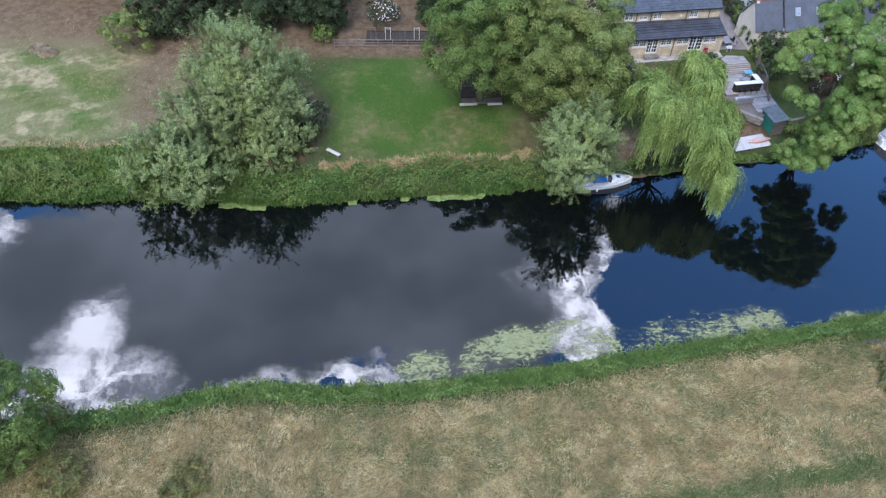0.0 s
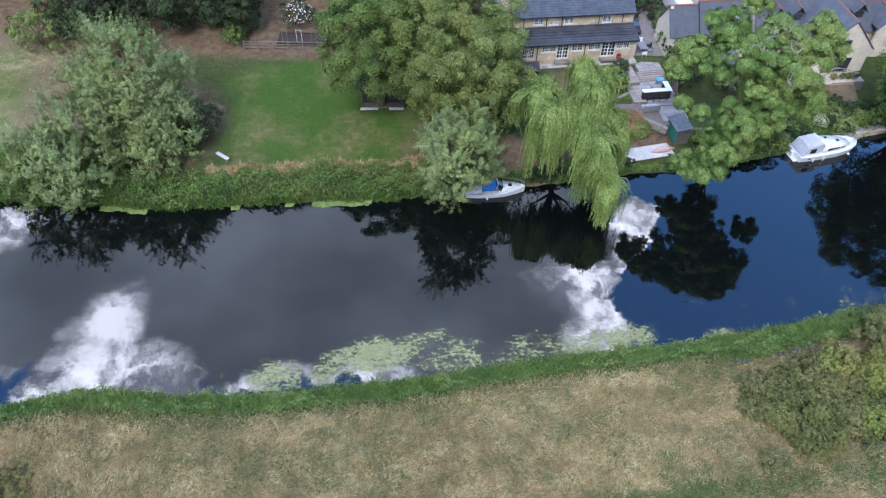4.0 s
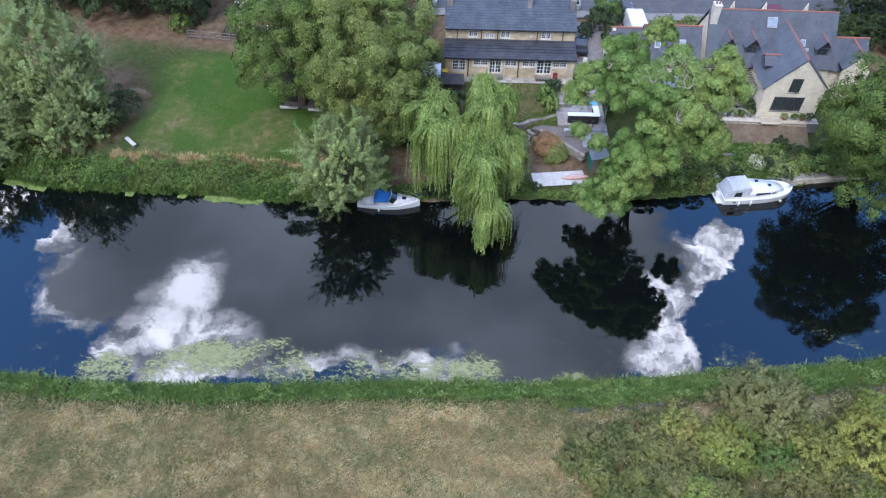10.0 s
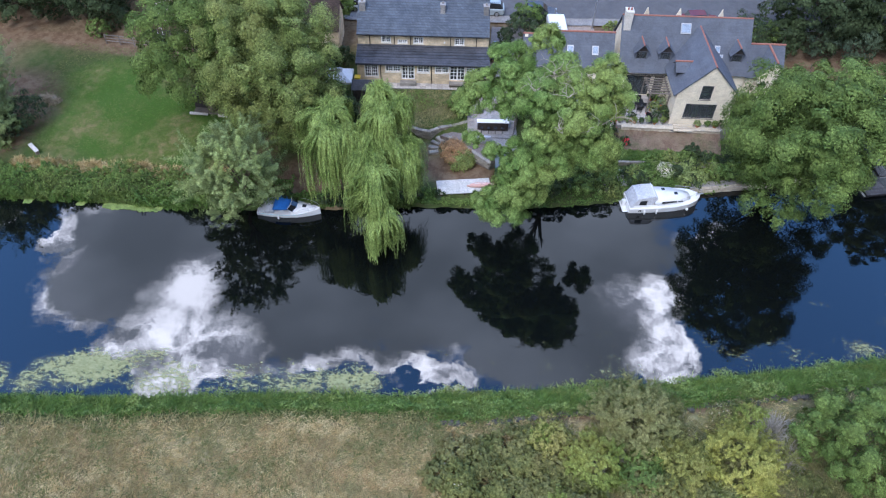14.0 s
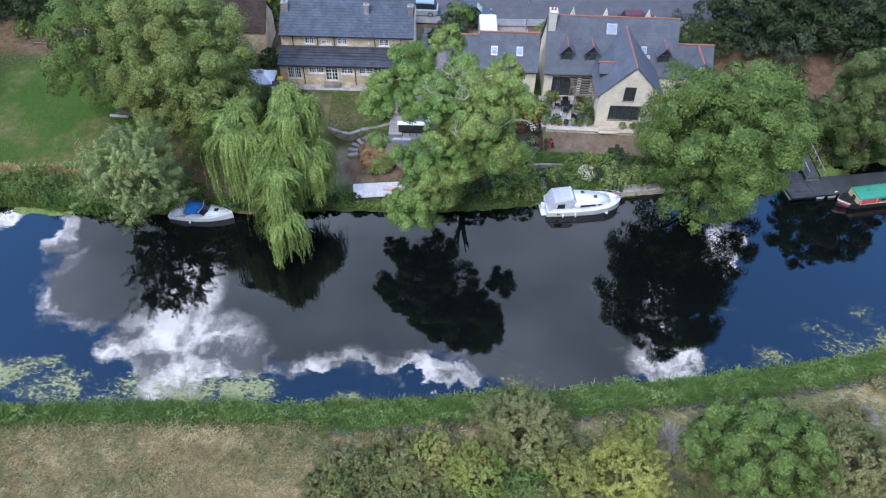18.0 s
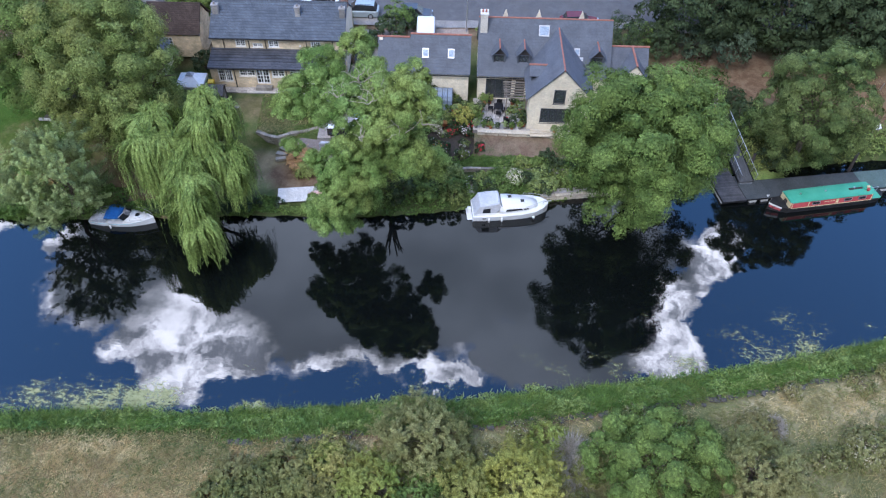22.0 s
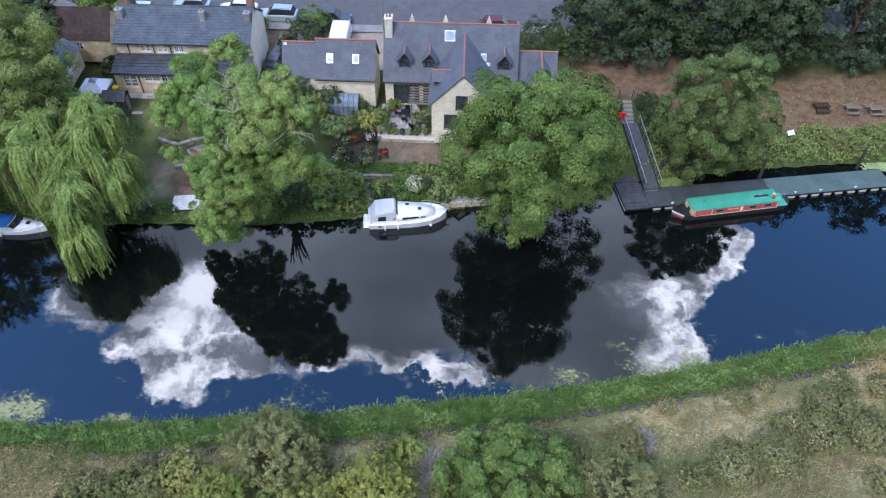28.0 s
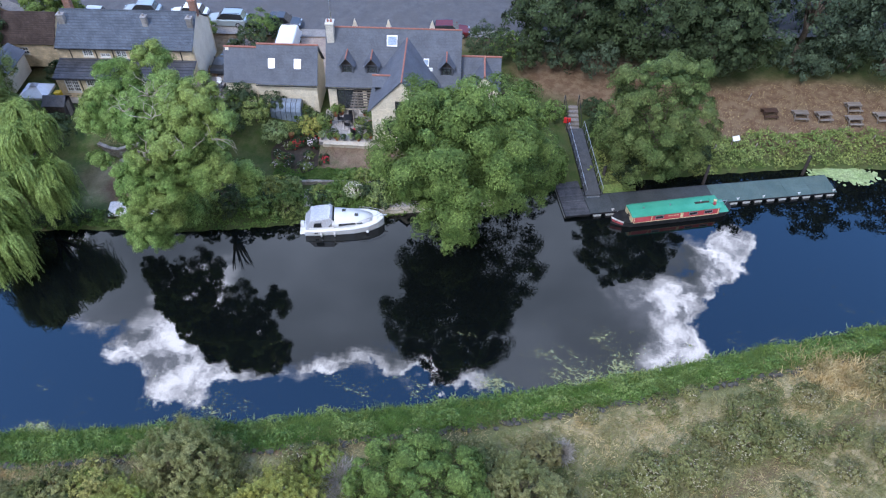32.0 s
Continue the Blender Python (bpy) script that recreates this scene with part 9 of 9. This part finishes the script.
# ---- grass, reeds and weeds as stuff ----
def stand(name, xs, ys, hgt, lean, width, material, seed, label, category="grass", curl=0.0):
    """Upright blades at the given plan places."""
    rng = np.random.default_rng(seed)
    n = len(xs)
    zs = height(xs, ys)
    along = np.stack([rng.normal(size=n) * lean, rng.normal(size=n) * lean, np.ones(n)], 1)
    along /= np.linalg.norm(along, axis=1, keepdims=True)
    h = hgt * (0.55 + 0.75 * rng.random(n))
    pos = np.stack([xs, ys, np.maximum(zs, -0.15)], 1) + along * (h * 0.45)[:, None]
    nrm = np.cross(along, unit(rng, n)) + np.array([0, 0, curl])
    me = leaf_mesh(name, pos, nrm, along, h, width * (0.6 + 0.8 * rng.random(n)), material)
    return tagged(new(name, me), label, category, kind="stuff")


def band(rng, n, x0, x1, bank, lo, hi, side, edge=0.35):
    """Random places along a bank, from lo to hi metres off the water's edge."""
    x = x0 + (x1 - x0) * rng.random(n)
    d = lo + (hi - lo) * rng.random(n) + edge * wob(x, x * 0, 1.7)
    y = bank(x) + side * d
    return x, y


LEAF_REED_TIP = mat("leaf_reed_tip", ((0.11, 0.175, 0.03), (0.2, 0.285, 0.065), (0.21, 0.25, 0.075)), scale=0.7, rough=0.6, bump=0, island=0.3, spec=0.2, fine=0.1, space="World", translucent=0.3)
LEAF_REED = mat("leaf_reed", ((0.066, 0.13, 0.026), (0.15, 0.245, 0.055), (0.12, 0.17, 0.045)), scale=0.8, rough=0.6, bump=0, island=0.35, spec=0.2, fine=0.1, space="World", translucent=0.3)
STRAW = mat("leaf_straw", ((0.43, 0.31, 0.14), (0.62, 0.515, 0.29), (0.25, 0.215, 0.1)), scale=1.3, rough=0.9, bump=0, island=0.35, spec=0.1, fine=0.1, space="World", translucent=0.15)
GRASS_MID = mat("leaf_meadow", ((0.19, 0.195, 0.08), (0.29, 0.26, 0.125), (0.15, 0.175, 0.062)), scale=0.35, rough=0.9, bump=0, island=0.35, spec=0.1, fine=0.1, space="World", translucent=0.15)
rng = np.random.default_rng(5)
x, y = band(rng, 7000, -40, 112, near_bank, -0.8, 0.0, -1, 0.5)
stand("reed_fringe", x, y, 0.5, 0.5, 0.09, mat("leaf_reed_pale", ((0.2, 0.27, 0.09), (0.28, 0.33, 0.13)), scale=0.6, rough=0.7, bump=0, island=0.3, space="World"), 52, "pale reed fringe at the near waterline", "reeds", 0.6)
x, y = band(rng, 9000, -40, 112, near_bank, 1.5, 2.6, -1)
stand("bank_grass", x, y, 0.45, 0.6, 0.08, GRASS_MID, 53, "rough grass behind the reeds", "grass", 0.6)
LEAF_HERB = leaf_mat("leaf_herb", (0.06, 0.115, 0.025), (0.145, 0.22, 0.055), (0.155, 0.21, 0.055))


def leafy(name, x, y, hgt, size, material, seed, label, category="weeds"):
    """Leaves piled up over a strip of ground, thickest low down."""
    r = np.random.default_rng(seed)
    n = len(x)
    lump = 0.55 + 0.45 * wob(x, y, 1.1) + 0.25 * wob(x, y, 2.9)
    top = hgt * np.clip(0.5 + 0.8 * wob(x, y, 1.1) + 0.65 * wob(x, y, 2.9), 0.1, 1.6)
    pos = np.stack([x, y, np.maximum(height(x, y), 0.0) + top * (0.25 + 0.75 * r.random(n)**0.5)], 1)
    nrm = unit(r, n) * 0.75 + np.array([0, -0.2, 0.9])
    ln = size * (0.6 + 0.8 * r.random(n))
    return tagged(new(name, leaf_mesh(name, pos, nrm, unit(r, n), ln, ln * 0.5, material)), label, category, kind="stuff")


# meadow: tussocks of dry straw that lie over together, with greener ones between
def tussocks(name, x0, x1, d0, d1, count, blades, hgt, width, material, seed, label, pick, spread=0.3):
    r = np.random.default_rng(seed)
    cx = x0 + (x1 - x0) * r.random(count)
    cy = near_bank(cx) - d0 - (d1 - d0) * r.random(count)
    keep = pick(cx, cy, r)
    cx, cy = cx[keep], cy[keep]
    n = len(cx)
    a = 2.2 * wob(cx, cy, 0.35) + r.normal(size=n) * 0.9
    lean = np.stack([np.cos(a), np.sin(a), 0 * a], 1) * (0.5 + 0.7 * r.random((n, 1)))
    size = 0.6 + 0.8 * r.random(n)
    i = np.repeat(np.arange(n), blades)
    off = r.normal(size=(len(i), 2)) * spread * size[i][:, None]
    px, py = cx[i] + off[:, 0], cy[i] + off[:, 1]
    al = lean[i] + r.normal(size=(len(i), 3)) * 0.32 + np.array([0, 0, 0.75])
    al /= np.linalg.norm(al, axis=1, keepdims=True)
    h = hgt * size[i] * (0.6 + 0.7 * r.random(len(i)))
    pos = np.stack([px, py, height(px, py)], 1) + al * (h * 0.42)[:, None]
    nrm = np.cross(al, unit(r, len(i))) + np.array([0, 0, 0.8])
    me = leaf_mesh(name, pos, nrm, al, h, width * (0.6 + 0.8 * r.random(len(i))), material)
    return tagged(new(name, me), label, "grass", kind="stuff")


tussocks("reed_bed", -40, 112, -0.5, 1.35, 8500, 20, 0.62, 0.055, LEAF_REED, 51, "bright green reeds and sedge along the near bank", lambda x, y, r: wob(x, y, 1.2) > -0.75 + 0.3 * r.normal(size=len(x)), 0.2)
tussocks("reed_bed", 35, 112, 1.1, 2.25, 3600, 20, 0.6, 0.055, LEAF_REED, 152, "green reeds and sedge above the stone edging", lambda x, y, r: wob(x, y, 1.2) > -0.85 + 0.3 * r.normal(size=len(x)), 0.2)
tussocks("reed_clump", -40, 112, -0.7, 1.0, 2300, 26, 0.8, 0.05, LEAF_REED_TIP, 151, "taller yellow-green reed clumps along the near bank", lambda x, y, r: wob(x + 4, y, 0.9) > 0.1 + 0.3 * r.normal(size=len(x)), 0.22)
LEAF_NETTLE_LOW = mat("leaf_mown", ((0.07, 0.115, 0.035), (0.12, 0.165, 0.06), (0.1, 0.13, 0.045)), scale=0.8, rough=0.8, bump=0, island=0.3, spec=0.1, space="World")
PATH = [(0, 17.5), (17, 21), (33, 24), (45, 26)]
open_ground = lambda x, y: strip(x, y, PATH, 0.85) < 0.5
drift = lambda x, y: wob(x, y, 0.55) + 0.6 * wob(x + 7, y, 1.7)
tussocks("meadow_straw", -42, 42, 2.2, 17, 17000, 30, 0.36, 0.036, STRAW, 54, "dry straw-coloured meadow tussocks", lambda x, y, r: (drift(x, y) > -0.3 + 0.5 * r.normal(size=len(x))) & open_ground(x, y))
tussocks("meadow_grass", -42, 42, 2.0, 17, 9500, 28, 0.34, 0.042, GRASS_MID, 55, "green-brown meadow grass between the straw", lambda x, y, r: drift(x, y) < 0.0 + 0.45 * r.normal(size=len(x)))
tussocks("meadow_brown", -42, 42, 3.0, 17, 3200, 46, 0.46, 0.036, mat("leaf_brown", ((0.36, 0.25, 0.12), (0.46, 0.33, 0.17), (0.28, 0.22, 0.11)), scale=0.35, rough=0.9, bump=0, island=0.3, spec=0.1, space="World", translucent=0.1), 154, "brown seeding meadow tussocks", lambda x, y, r: (drift(x + 3, y) > 0.1 + 0.4 * r.normal(size=len(x))) & open_ground(x, y))
tussocks("meadow_weeds", -42, 42, 2.4, 17, 1500, 34, 0.42, 0.07, mat("leaf_meadow_weed", ((0.1, 0.13, 0.045), (0.17, 0.19, 0.075)), scale=0.8, rough=0.85, bump=0, island=0.3, spec=0.1, space="World", translucent=0.1), 157, "low green weeds scattered through the dry meadow", lambda x, y, r: drift(x - 5, y + 3) < 0.1 + 0.5 * r.normal(size=len(x)), 0.34)
tussocks("mown_path", -2, 47, 8, 17, 16000, 9, 0.2, 0.045, LEAF_NETTLE_LOW, 159, "short green grass along the mown path", lambda x, y, r: strip(x, y, PATH, 0.75) > 0.5)
tussocks("scrub_straw", 36, 112, 2.8, 17, 6500, 15, 0.45, 0.035, STRAW, 56, "dry grass among the scrub", lambda x, y, r: drift(x, y) > 0.25 + 0.4 * r.normal(size=len(x)))
tussocks("scrub_grass", 36, 112, 3.4, 17, 8500, 12, 0.44, 0.052, GRASS_MID, 57, "rough green grass among the scrub", lambda x, y, r: drift(x, y) < 0.35 + 0.5 * r.normal(size=len(x)))
tussocks("meadow_beyond", -80, 140, 17, 48, 6000, 6, 0.42, 0.085, STRAW, 158, "dry meadow grass farther from the river", lambda x, y, r: drift(x, y) > -0.7 + 0.4 * r.normal(size=len(x)), 0.5)
x, y = band(rng, 42000, -42, 112, near_bank, -0.35, 1.5, -1)
leafy("bank_herbs", x, y, 0.75, 0.2, LEAF_HERB, 161, "leafy green herbs and nettles along the near bank")
x, y = band(rng, 16000, -42, 112, near_bank, -0.6, 0.7, -1)
pick = wob(x, y, 0.8) > 0.1
leafy("bank_herbs", x[pick], y[pick], 1.0, 0.17, LEAF_REED_TIP, 163, "yellow-green flowering herbs at the near waterline")
x, y = band(rng, 20000, 35, 112, near_bank, 0.9, 2.35, -1, 0.15)
leafy("bank_herbs", x, y, 0.85, 0.19, LEAF_HERB, 165, "dark green nettles above the stone edging")
# rough stones between the reeds and the path
EDGE_STONE = mat("edging_stone", ((0.06, 0.056, 0.05), (0.11, 0.103, 0.093), (0.04, 0.04, 0.034)), scale=3, rough=0.9, bump=0.6, island=0.2)
edging = thing("stone_edging", pose(64, float(near_bank(64)) - 2.6, gz(64, float(near_bank(64)) - 2.6)), "row of dark rough stones behind the reeds", "stones")
rng_e = np.random.default_rng(71)
shapes = []
for k in range(5):
    bm = bmesh.new()
    bmesh.ops.create_icosphere(bm, subdivisions=1, radius=1.0)
    for v in bm.verts:
        v.co *= 0.72 + 0.5 * rng_e.random()
        v.co.z *= 0.7
    ob = part("stone", bm, EDGE_STONE, edging)
    shapes.append(ob.data)
    bpy.data.objects.remove(ob)
for k in range(210):
    x = 35.5 + 60 * (k + 0.7 * rng_e.random()) / 210
    y = float(near_bank(x)) - 2.55 - 0.16 * rng_e.normal()
    ob = new("stone", shapes[k % 5])
    ob.parent = edging
    r = 0.13 + 0.16 * rng_e.random()
    ob.matrix_local = edging.matrix_world.inverted() @ pose(x, y, gz(x, y) + r * 0.25, 0, 0, 360 * rng_e.random()) @ Matrix.Diagonal((r * 1.35, r, r, 1))
# sedge tussocks by the far end of the near bank
x, y = 94 + rng.normal(size=3500) * 1.6, 53.5 + rng.normal(size=3500) * 1.1
stand("sedge_tussock", x, y, 0.9, 0.6, 0.07, STRAW, 58, "tawny sedge tussocks near the water", "sedge", 0.4)

# far bank: nettles, reeds and a dry fringe
LEAF_NETTLE = leaf_mat("leaf_nettle", (0.052, 0.1, 0.02), (0.125, 0.195, 0.042), (0.13, 0.165, 0.04))


x, y = band(rng, 60000, -75, 17, far_bank, -0.25, 3.4, 1)
leafy("nettle_bank", x, y, 1.35, 0.23, LEAF_NETTLE, 61, "dense green nettles and weeds along the far bank")
x, y = band(rng, 16000, -75, -20, far_bank, 2.0, 6.2, 1)
stand("rush_blades", x[:12000], y[:12000], 0.8, 0.45, 0.09, LEAF_REED_TIP, 162, "bright green upright rushes beside the field", "reeds", 0.5)
leafy("rush_bank", x, y, 0.7, 0.34, LEAF_REED, 62, "bright green rushes beside the field")
x, y = band(rng, 20000, -75, -22, far_bank, 0.4, 5.0, 1)
leafy("rush_bank", x, y, 1.2, 0.2, LEAF_REED_TIP, 164, "yellow-green reeds and weeds below the field")
x, y = band(rng, 12000, -75, 13, far_bank, -0.35, 0.6, 1)
stand("water_sedge", x, y, 0.7, 0.4, 0.1, LEAF_REED, 63, "green sedge at the far waterline", "reeds", 0.4)
x, y = band(rng, 9000, -11, 11, far_bank, 2.9, 4.4, 1, 0.6)
stand("dry_fringe", x, y, 0.6, 0.9, 0.06, STRAW, 64, "tawny dry grass at the edge of the lawn", "grass", 0.4)
x, y = band(rng, 5000, -75, -26, far_bank, 5.6, 7.6, 1, 0.7)
stand("dry_fringe", x, y, 0.45, 0.9, 0.06, STRAW, 65, "dry grass at the edge of the field", "grass", 0.4)
x, y = band(rng, 20000, 74, 125, far_bank, 0.0, 4.2, 1)
leafy("nettle_bank", x, y, 1.1, 0.28, LEAF_OLIVE, 66, "green weeds on the bank behind the pontoon")
x, y = band(rng, 11000, 17, 40, far_bank, -0.1, 1.3, 1)
clear = (x < 30.6) | (x > 36.4) | (y < far_bank(x) + 0.5)
x, y = x[clear], y[clear]
leafy("bank_weeds", x, y, 0.7, 0.24, LEAF_NETTLE, 67, "green weeds along the garden bank")
x, y = band(rng, 16000, 38, 72, far_bank, -0.2, 3.6, 1)
leafy("bank_weeds", x, y, 0.8, 0.24, LEAF_NETTLE, 68, "mixed weeds on the garden bank")
x = 44 + 14 * rng.random(9000)
y = 67.3 + (x - 48) * 0.13 + 1.6 * rng.random(9000)
leafy("hedge_strip", x, y, 0.35, 0.16, LEAF_REED, 69, "low green ground cover in front of the soil bed", "ground cover")
x = 84 + 40 * rng.random(9000)
y = far_bank(x) + 4 + 8 * rng.random(9000)
stand("dry_bank_grass", x, y, 0.3, 0.9, 0.022, STRAW, 70, "sparse dry grass on the trodden bank", "grass", 0.8)
x = -75 + 50 * rng.random(30000)
y = far_bank(x) + 6.5 + 24 * rng.random(30000)
g = wob(x, y, 0.4) + 0.5 * rng.normal(size=len(x)) > 0.2
stand("field_straw", x[g], y[g], 0.26, 0.9, 0.028, STRAW, 71, "dry grass in the far field", "grass", 0.8)
stand("field_grass", x[~g], y[~g], 0.24, 0.9, 0.035, GRASS_MID, 72, "short green grass in the far field", "grass", 0.8)
x = -15 + 27 * rng.random(42000)
y = 57 + 18 * rng.random(42000)
stand("lawn_grass", x, y, 0.12, 0.8, 0.06, mat("leaf_lawn", ((0.075, 0.125, 0.025), (0.11, 0.146, 0.038), (0.17, 0.16, 0.062)), scale=0.3, rough=0.8, bump=0, island=0.25, spec=0.15, space="World"), 73, "short mown lawn grass", "grass", 0.9)


u, v = 5.5 + 6.4 * rng.random(9000), -6.6 + 5.5 * rng.random(9000)
k9, s9 = math.cos(radians(9.2)), math.sin(radians(9.2))
x, y = 19.6 + u * k9 - v * s9, 72.2 + u * s9 + v * k9
g = wob(x, y, 1.3) > -0.1
stand("rough_lawn", x[g], y[g], 0.2, 0.8, 0.05, GRASS_MID, 74, "rough dry lawn below the cottage", "grass", 0.8)
stand("rough_lawn", x[~g], y[~g], 0.2, 0.8, 0.05, LEAF_NETTLE, 75, "patchy green lawn below the cottage", "grass", 0.8)


# ---- floating weed ----
def algae_mat():
    m = bpy.data.materials.new("floating_algae")
    m.use_nodes = True
    n = Nodes(m.node_tree)
    co = n.add("ShaderNodeNewGeometry").outputs["Position"]
    at = n.add("ShaderNodeAttribute")
    at.attribute_name = "cover"
    dens = n.add("ShaderNodeSeparateColor", {0: at.outputs["Color"]}).outputs[0]
    flow = n.vmath("MULTIPLY", co, (0.75, 1.15, 1.0))
    a = n.noise(flow, 0.4, 8, 0.68, 0.5).outputs[0]
    f = n.noise(flow, 3.2, 6, 0.72, 0.4).outputs[0]
    c = n.mix(n.step(f, 0.3, 0.7), (0.2, 0.215, 0.085), (0.36, 0.375, 0.185))
    b = n.add("ShaderNodeBsdfPrincipled", {"Base Color": c, "Roughness": 0.6, "Specular IOR Level": 0.3})
    level = n.math("ADD", dens, n.math("ADD", n.math("MULTIPLY", n.math("SUBTRACT", a, 0.5), 2.6), n.math("MULTIPLY", n.math("SUBTRACT", f, 0.5), 2.2)))
    n.add("ShaderNodeOutputMaterial", {0: n.add("ShaderNodeMixShader", {0: n.step(level, 0.45, 1.1, 0.0, 0.8), 1: n.add("ShaderNodeBsdfTransparent"), 2: b})})
    return m


ALGAE = algae_mat()


def floats(name, x, y, size, material, seed, label, sides=7):
    """Flat irregular pads lying on the water."""
    r = np.random.default_rng(seed)
    n = len(x)
    a = np.linspace(0, 2 * math.pi, sides, endpoint=False)[None, :] + r.random((n, 1)) * 6.28
    rad = size[:, None] * (0.6 + 0.6 * r.random((n, sides)))
    z = 0.008 + 0.02 * r.random((n, 1)) + 0 * a
    v = np.stack([x[:, None] + rad * np.cos(a), y[:, None] + rad * np.sin(a), z], -1).reshape(-1, 3)
    return tagged(new(name, mesh_of(name, v, np.arange(n * sides).reshape(n, sides), material)), label, "water weed", kind="stuff")


# floating mats: centre, half-length, half-width, thickness of cover
MATS_OF_WEED = [(-0.2, 32.1, 2.0, 1.5, 1.0), (4.6, 33.0, 2.2, 1.2, 0.9), (7.3, 34.9, 3.6, 1.5, 1.15), (10.7, 36.4, 2.8, 0.9, 0.7), (13.7, 35.5, 2.3, 1.2, 0.65), (19.6, 35.8, 3.6, 1.2, 0.75), (23.6, 36.0, 2.3, 1.1, 0.7), (28.0, 37.3, 1.9, 1.3, 1.1), (-19.9, 30.5, 1.8, 1.3, 0.7), (-15.9, 31.0, 2.0, 0.8, 0.55), (13.3, 34.7, 2.7, 1.3, 0.75), (20.9, 36.4, 4.3, 1.6, 0.65), (28.1, 37.3, 1.9, 1.5, 1.0), (35.8, 37.9, 1.5, 0.9, 0.9), (23.6, 36.4, 3.1, 1.2, 0.75), (28.4, 37.4, 2.1, 1.4, 0.9), (35.3, 37.6, 1.0, 0.7, 1.0), (68.5, 47.6, 2.2, 0.9, 0.6), (74.4, 51.2, 2.5, 1.9, 0.6), (77.9, 51.3, 1.3, 1.1, 0.8), (73.8, 51.5, 2.3, 1.7, 0.6), (77.5, 53.7, 2.8, 1.6, 0.5), (68.8, 48.1, 1.6, 1.1, 0.7)]


def algae_film(x0, x1, reach, level, label):
    """A thin floating film off the near bank: loose mats with ragged edges, and a faint scum between them."""
    xs = np.arange(x0, x1 + 0.01, 0.25)
    k = np.linspace(0, 1, 34)
    X = np.repeat(xs[:, None], len(k), 1)
    Y = near_bank(X) - 0.6 + k[None, :] * (reach + 0.6)
    dens = level * (1 - sm(k[None, :] + 0.22 * wob(X, Y, 0.55), 0.2, 0.8)) * (0.6 + 0.4 * wob(X, Y, 0.6))
    for cx, cy, rx, ry, d in MATS_OF_WEED:
        dens = np.maximum(dens, d * blob(X, Y, cx, cy, rx * 1.15, ry * 1.15, 0.55, 14))
    dens = dens * sm(X, x0, x0 + 2) * (1 - sm(X, x1 - 2, x1)) * (1 - sm(k[None, :], 0.9, 1.0))
    me = mesh_of("algae_film", np.stack([X, Y, 0 * X + 0.012], -1).reshape(-1, 3), [(i * len(k) + j, (i + 1) * len(k) + j, (i + 1) * len(k) + j + 1, i * len(k) + j + 1) for i in range(len(xs) - 1) for j in range(len(k) - 1)], ALGAE)
    at = me.color_attributes.new("cover", "FLOAT_COLOR", "POINT")
    at.data.foreach_set("color", np.stack([dens, dens, dens, 0 * dens + 1], -1).astype(np.float32).ravel())
    tagged(new("algae_film", me), label, "water weed", kind="stuff")


algae_film(-9, 44, 8.0, 0.3, "pale green floating algae mats near the bank")
algae_film(44, 110, 8.0, 0.34, "thin strands of pale floating weed")
x = -22 + 36 * rng.random(5000)
y = far_bank(x) - 0.1 - 0.55 * rng.random(5000)**1.5 * (1 + 0.6 * wob(x, x * 0, 0.8))
pick = wob(x, x * 0, 0.7) + 0.3 * wob(x, x * 0, 2.1) > 0.15
x, y = x[pick], y[pick]
floats("algae_fringe", x, y, 0.08 + 0.18 * rng.random(len(x)), mat("duckweed", ((0.13, 0.19, 0.045), (0.2, 0.25, 0.07)), scale=1, rough=0.8, bump=0, island=0.25, space="World"), 83, "yellow-green duckweed along the far waterline")
mat("duckweed_pale", ((0.24, 0.32, 0.12), (0.32, 0.38, 0.18)), scale=1, rough=0.8, bump=0, island=0.25, space="World")
x, y = 99.5 + rng.normal(size=1500) * 1.3, 79.6 + rng.normal(size=1500) * 0.5
floats("algae_fringe", x, y, 0.08 + 0.18 * rng.random(1500), MATS["duckweed_pale"], 84, "pale algae behind the pontoon's end")
x, y = 76.9 + rng.normal(size=900) * 0.7, 72.7 + rng.normal(size=900) * 0.35
floats("duckweed_patch", x, y, 0.1 + 0.16 * rng.random(900), MATS["duckweed"], 85, "bright duckweed trapped behind the pontoon")
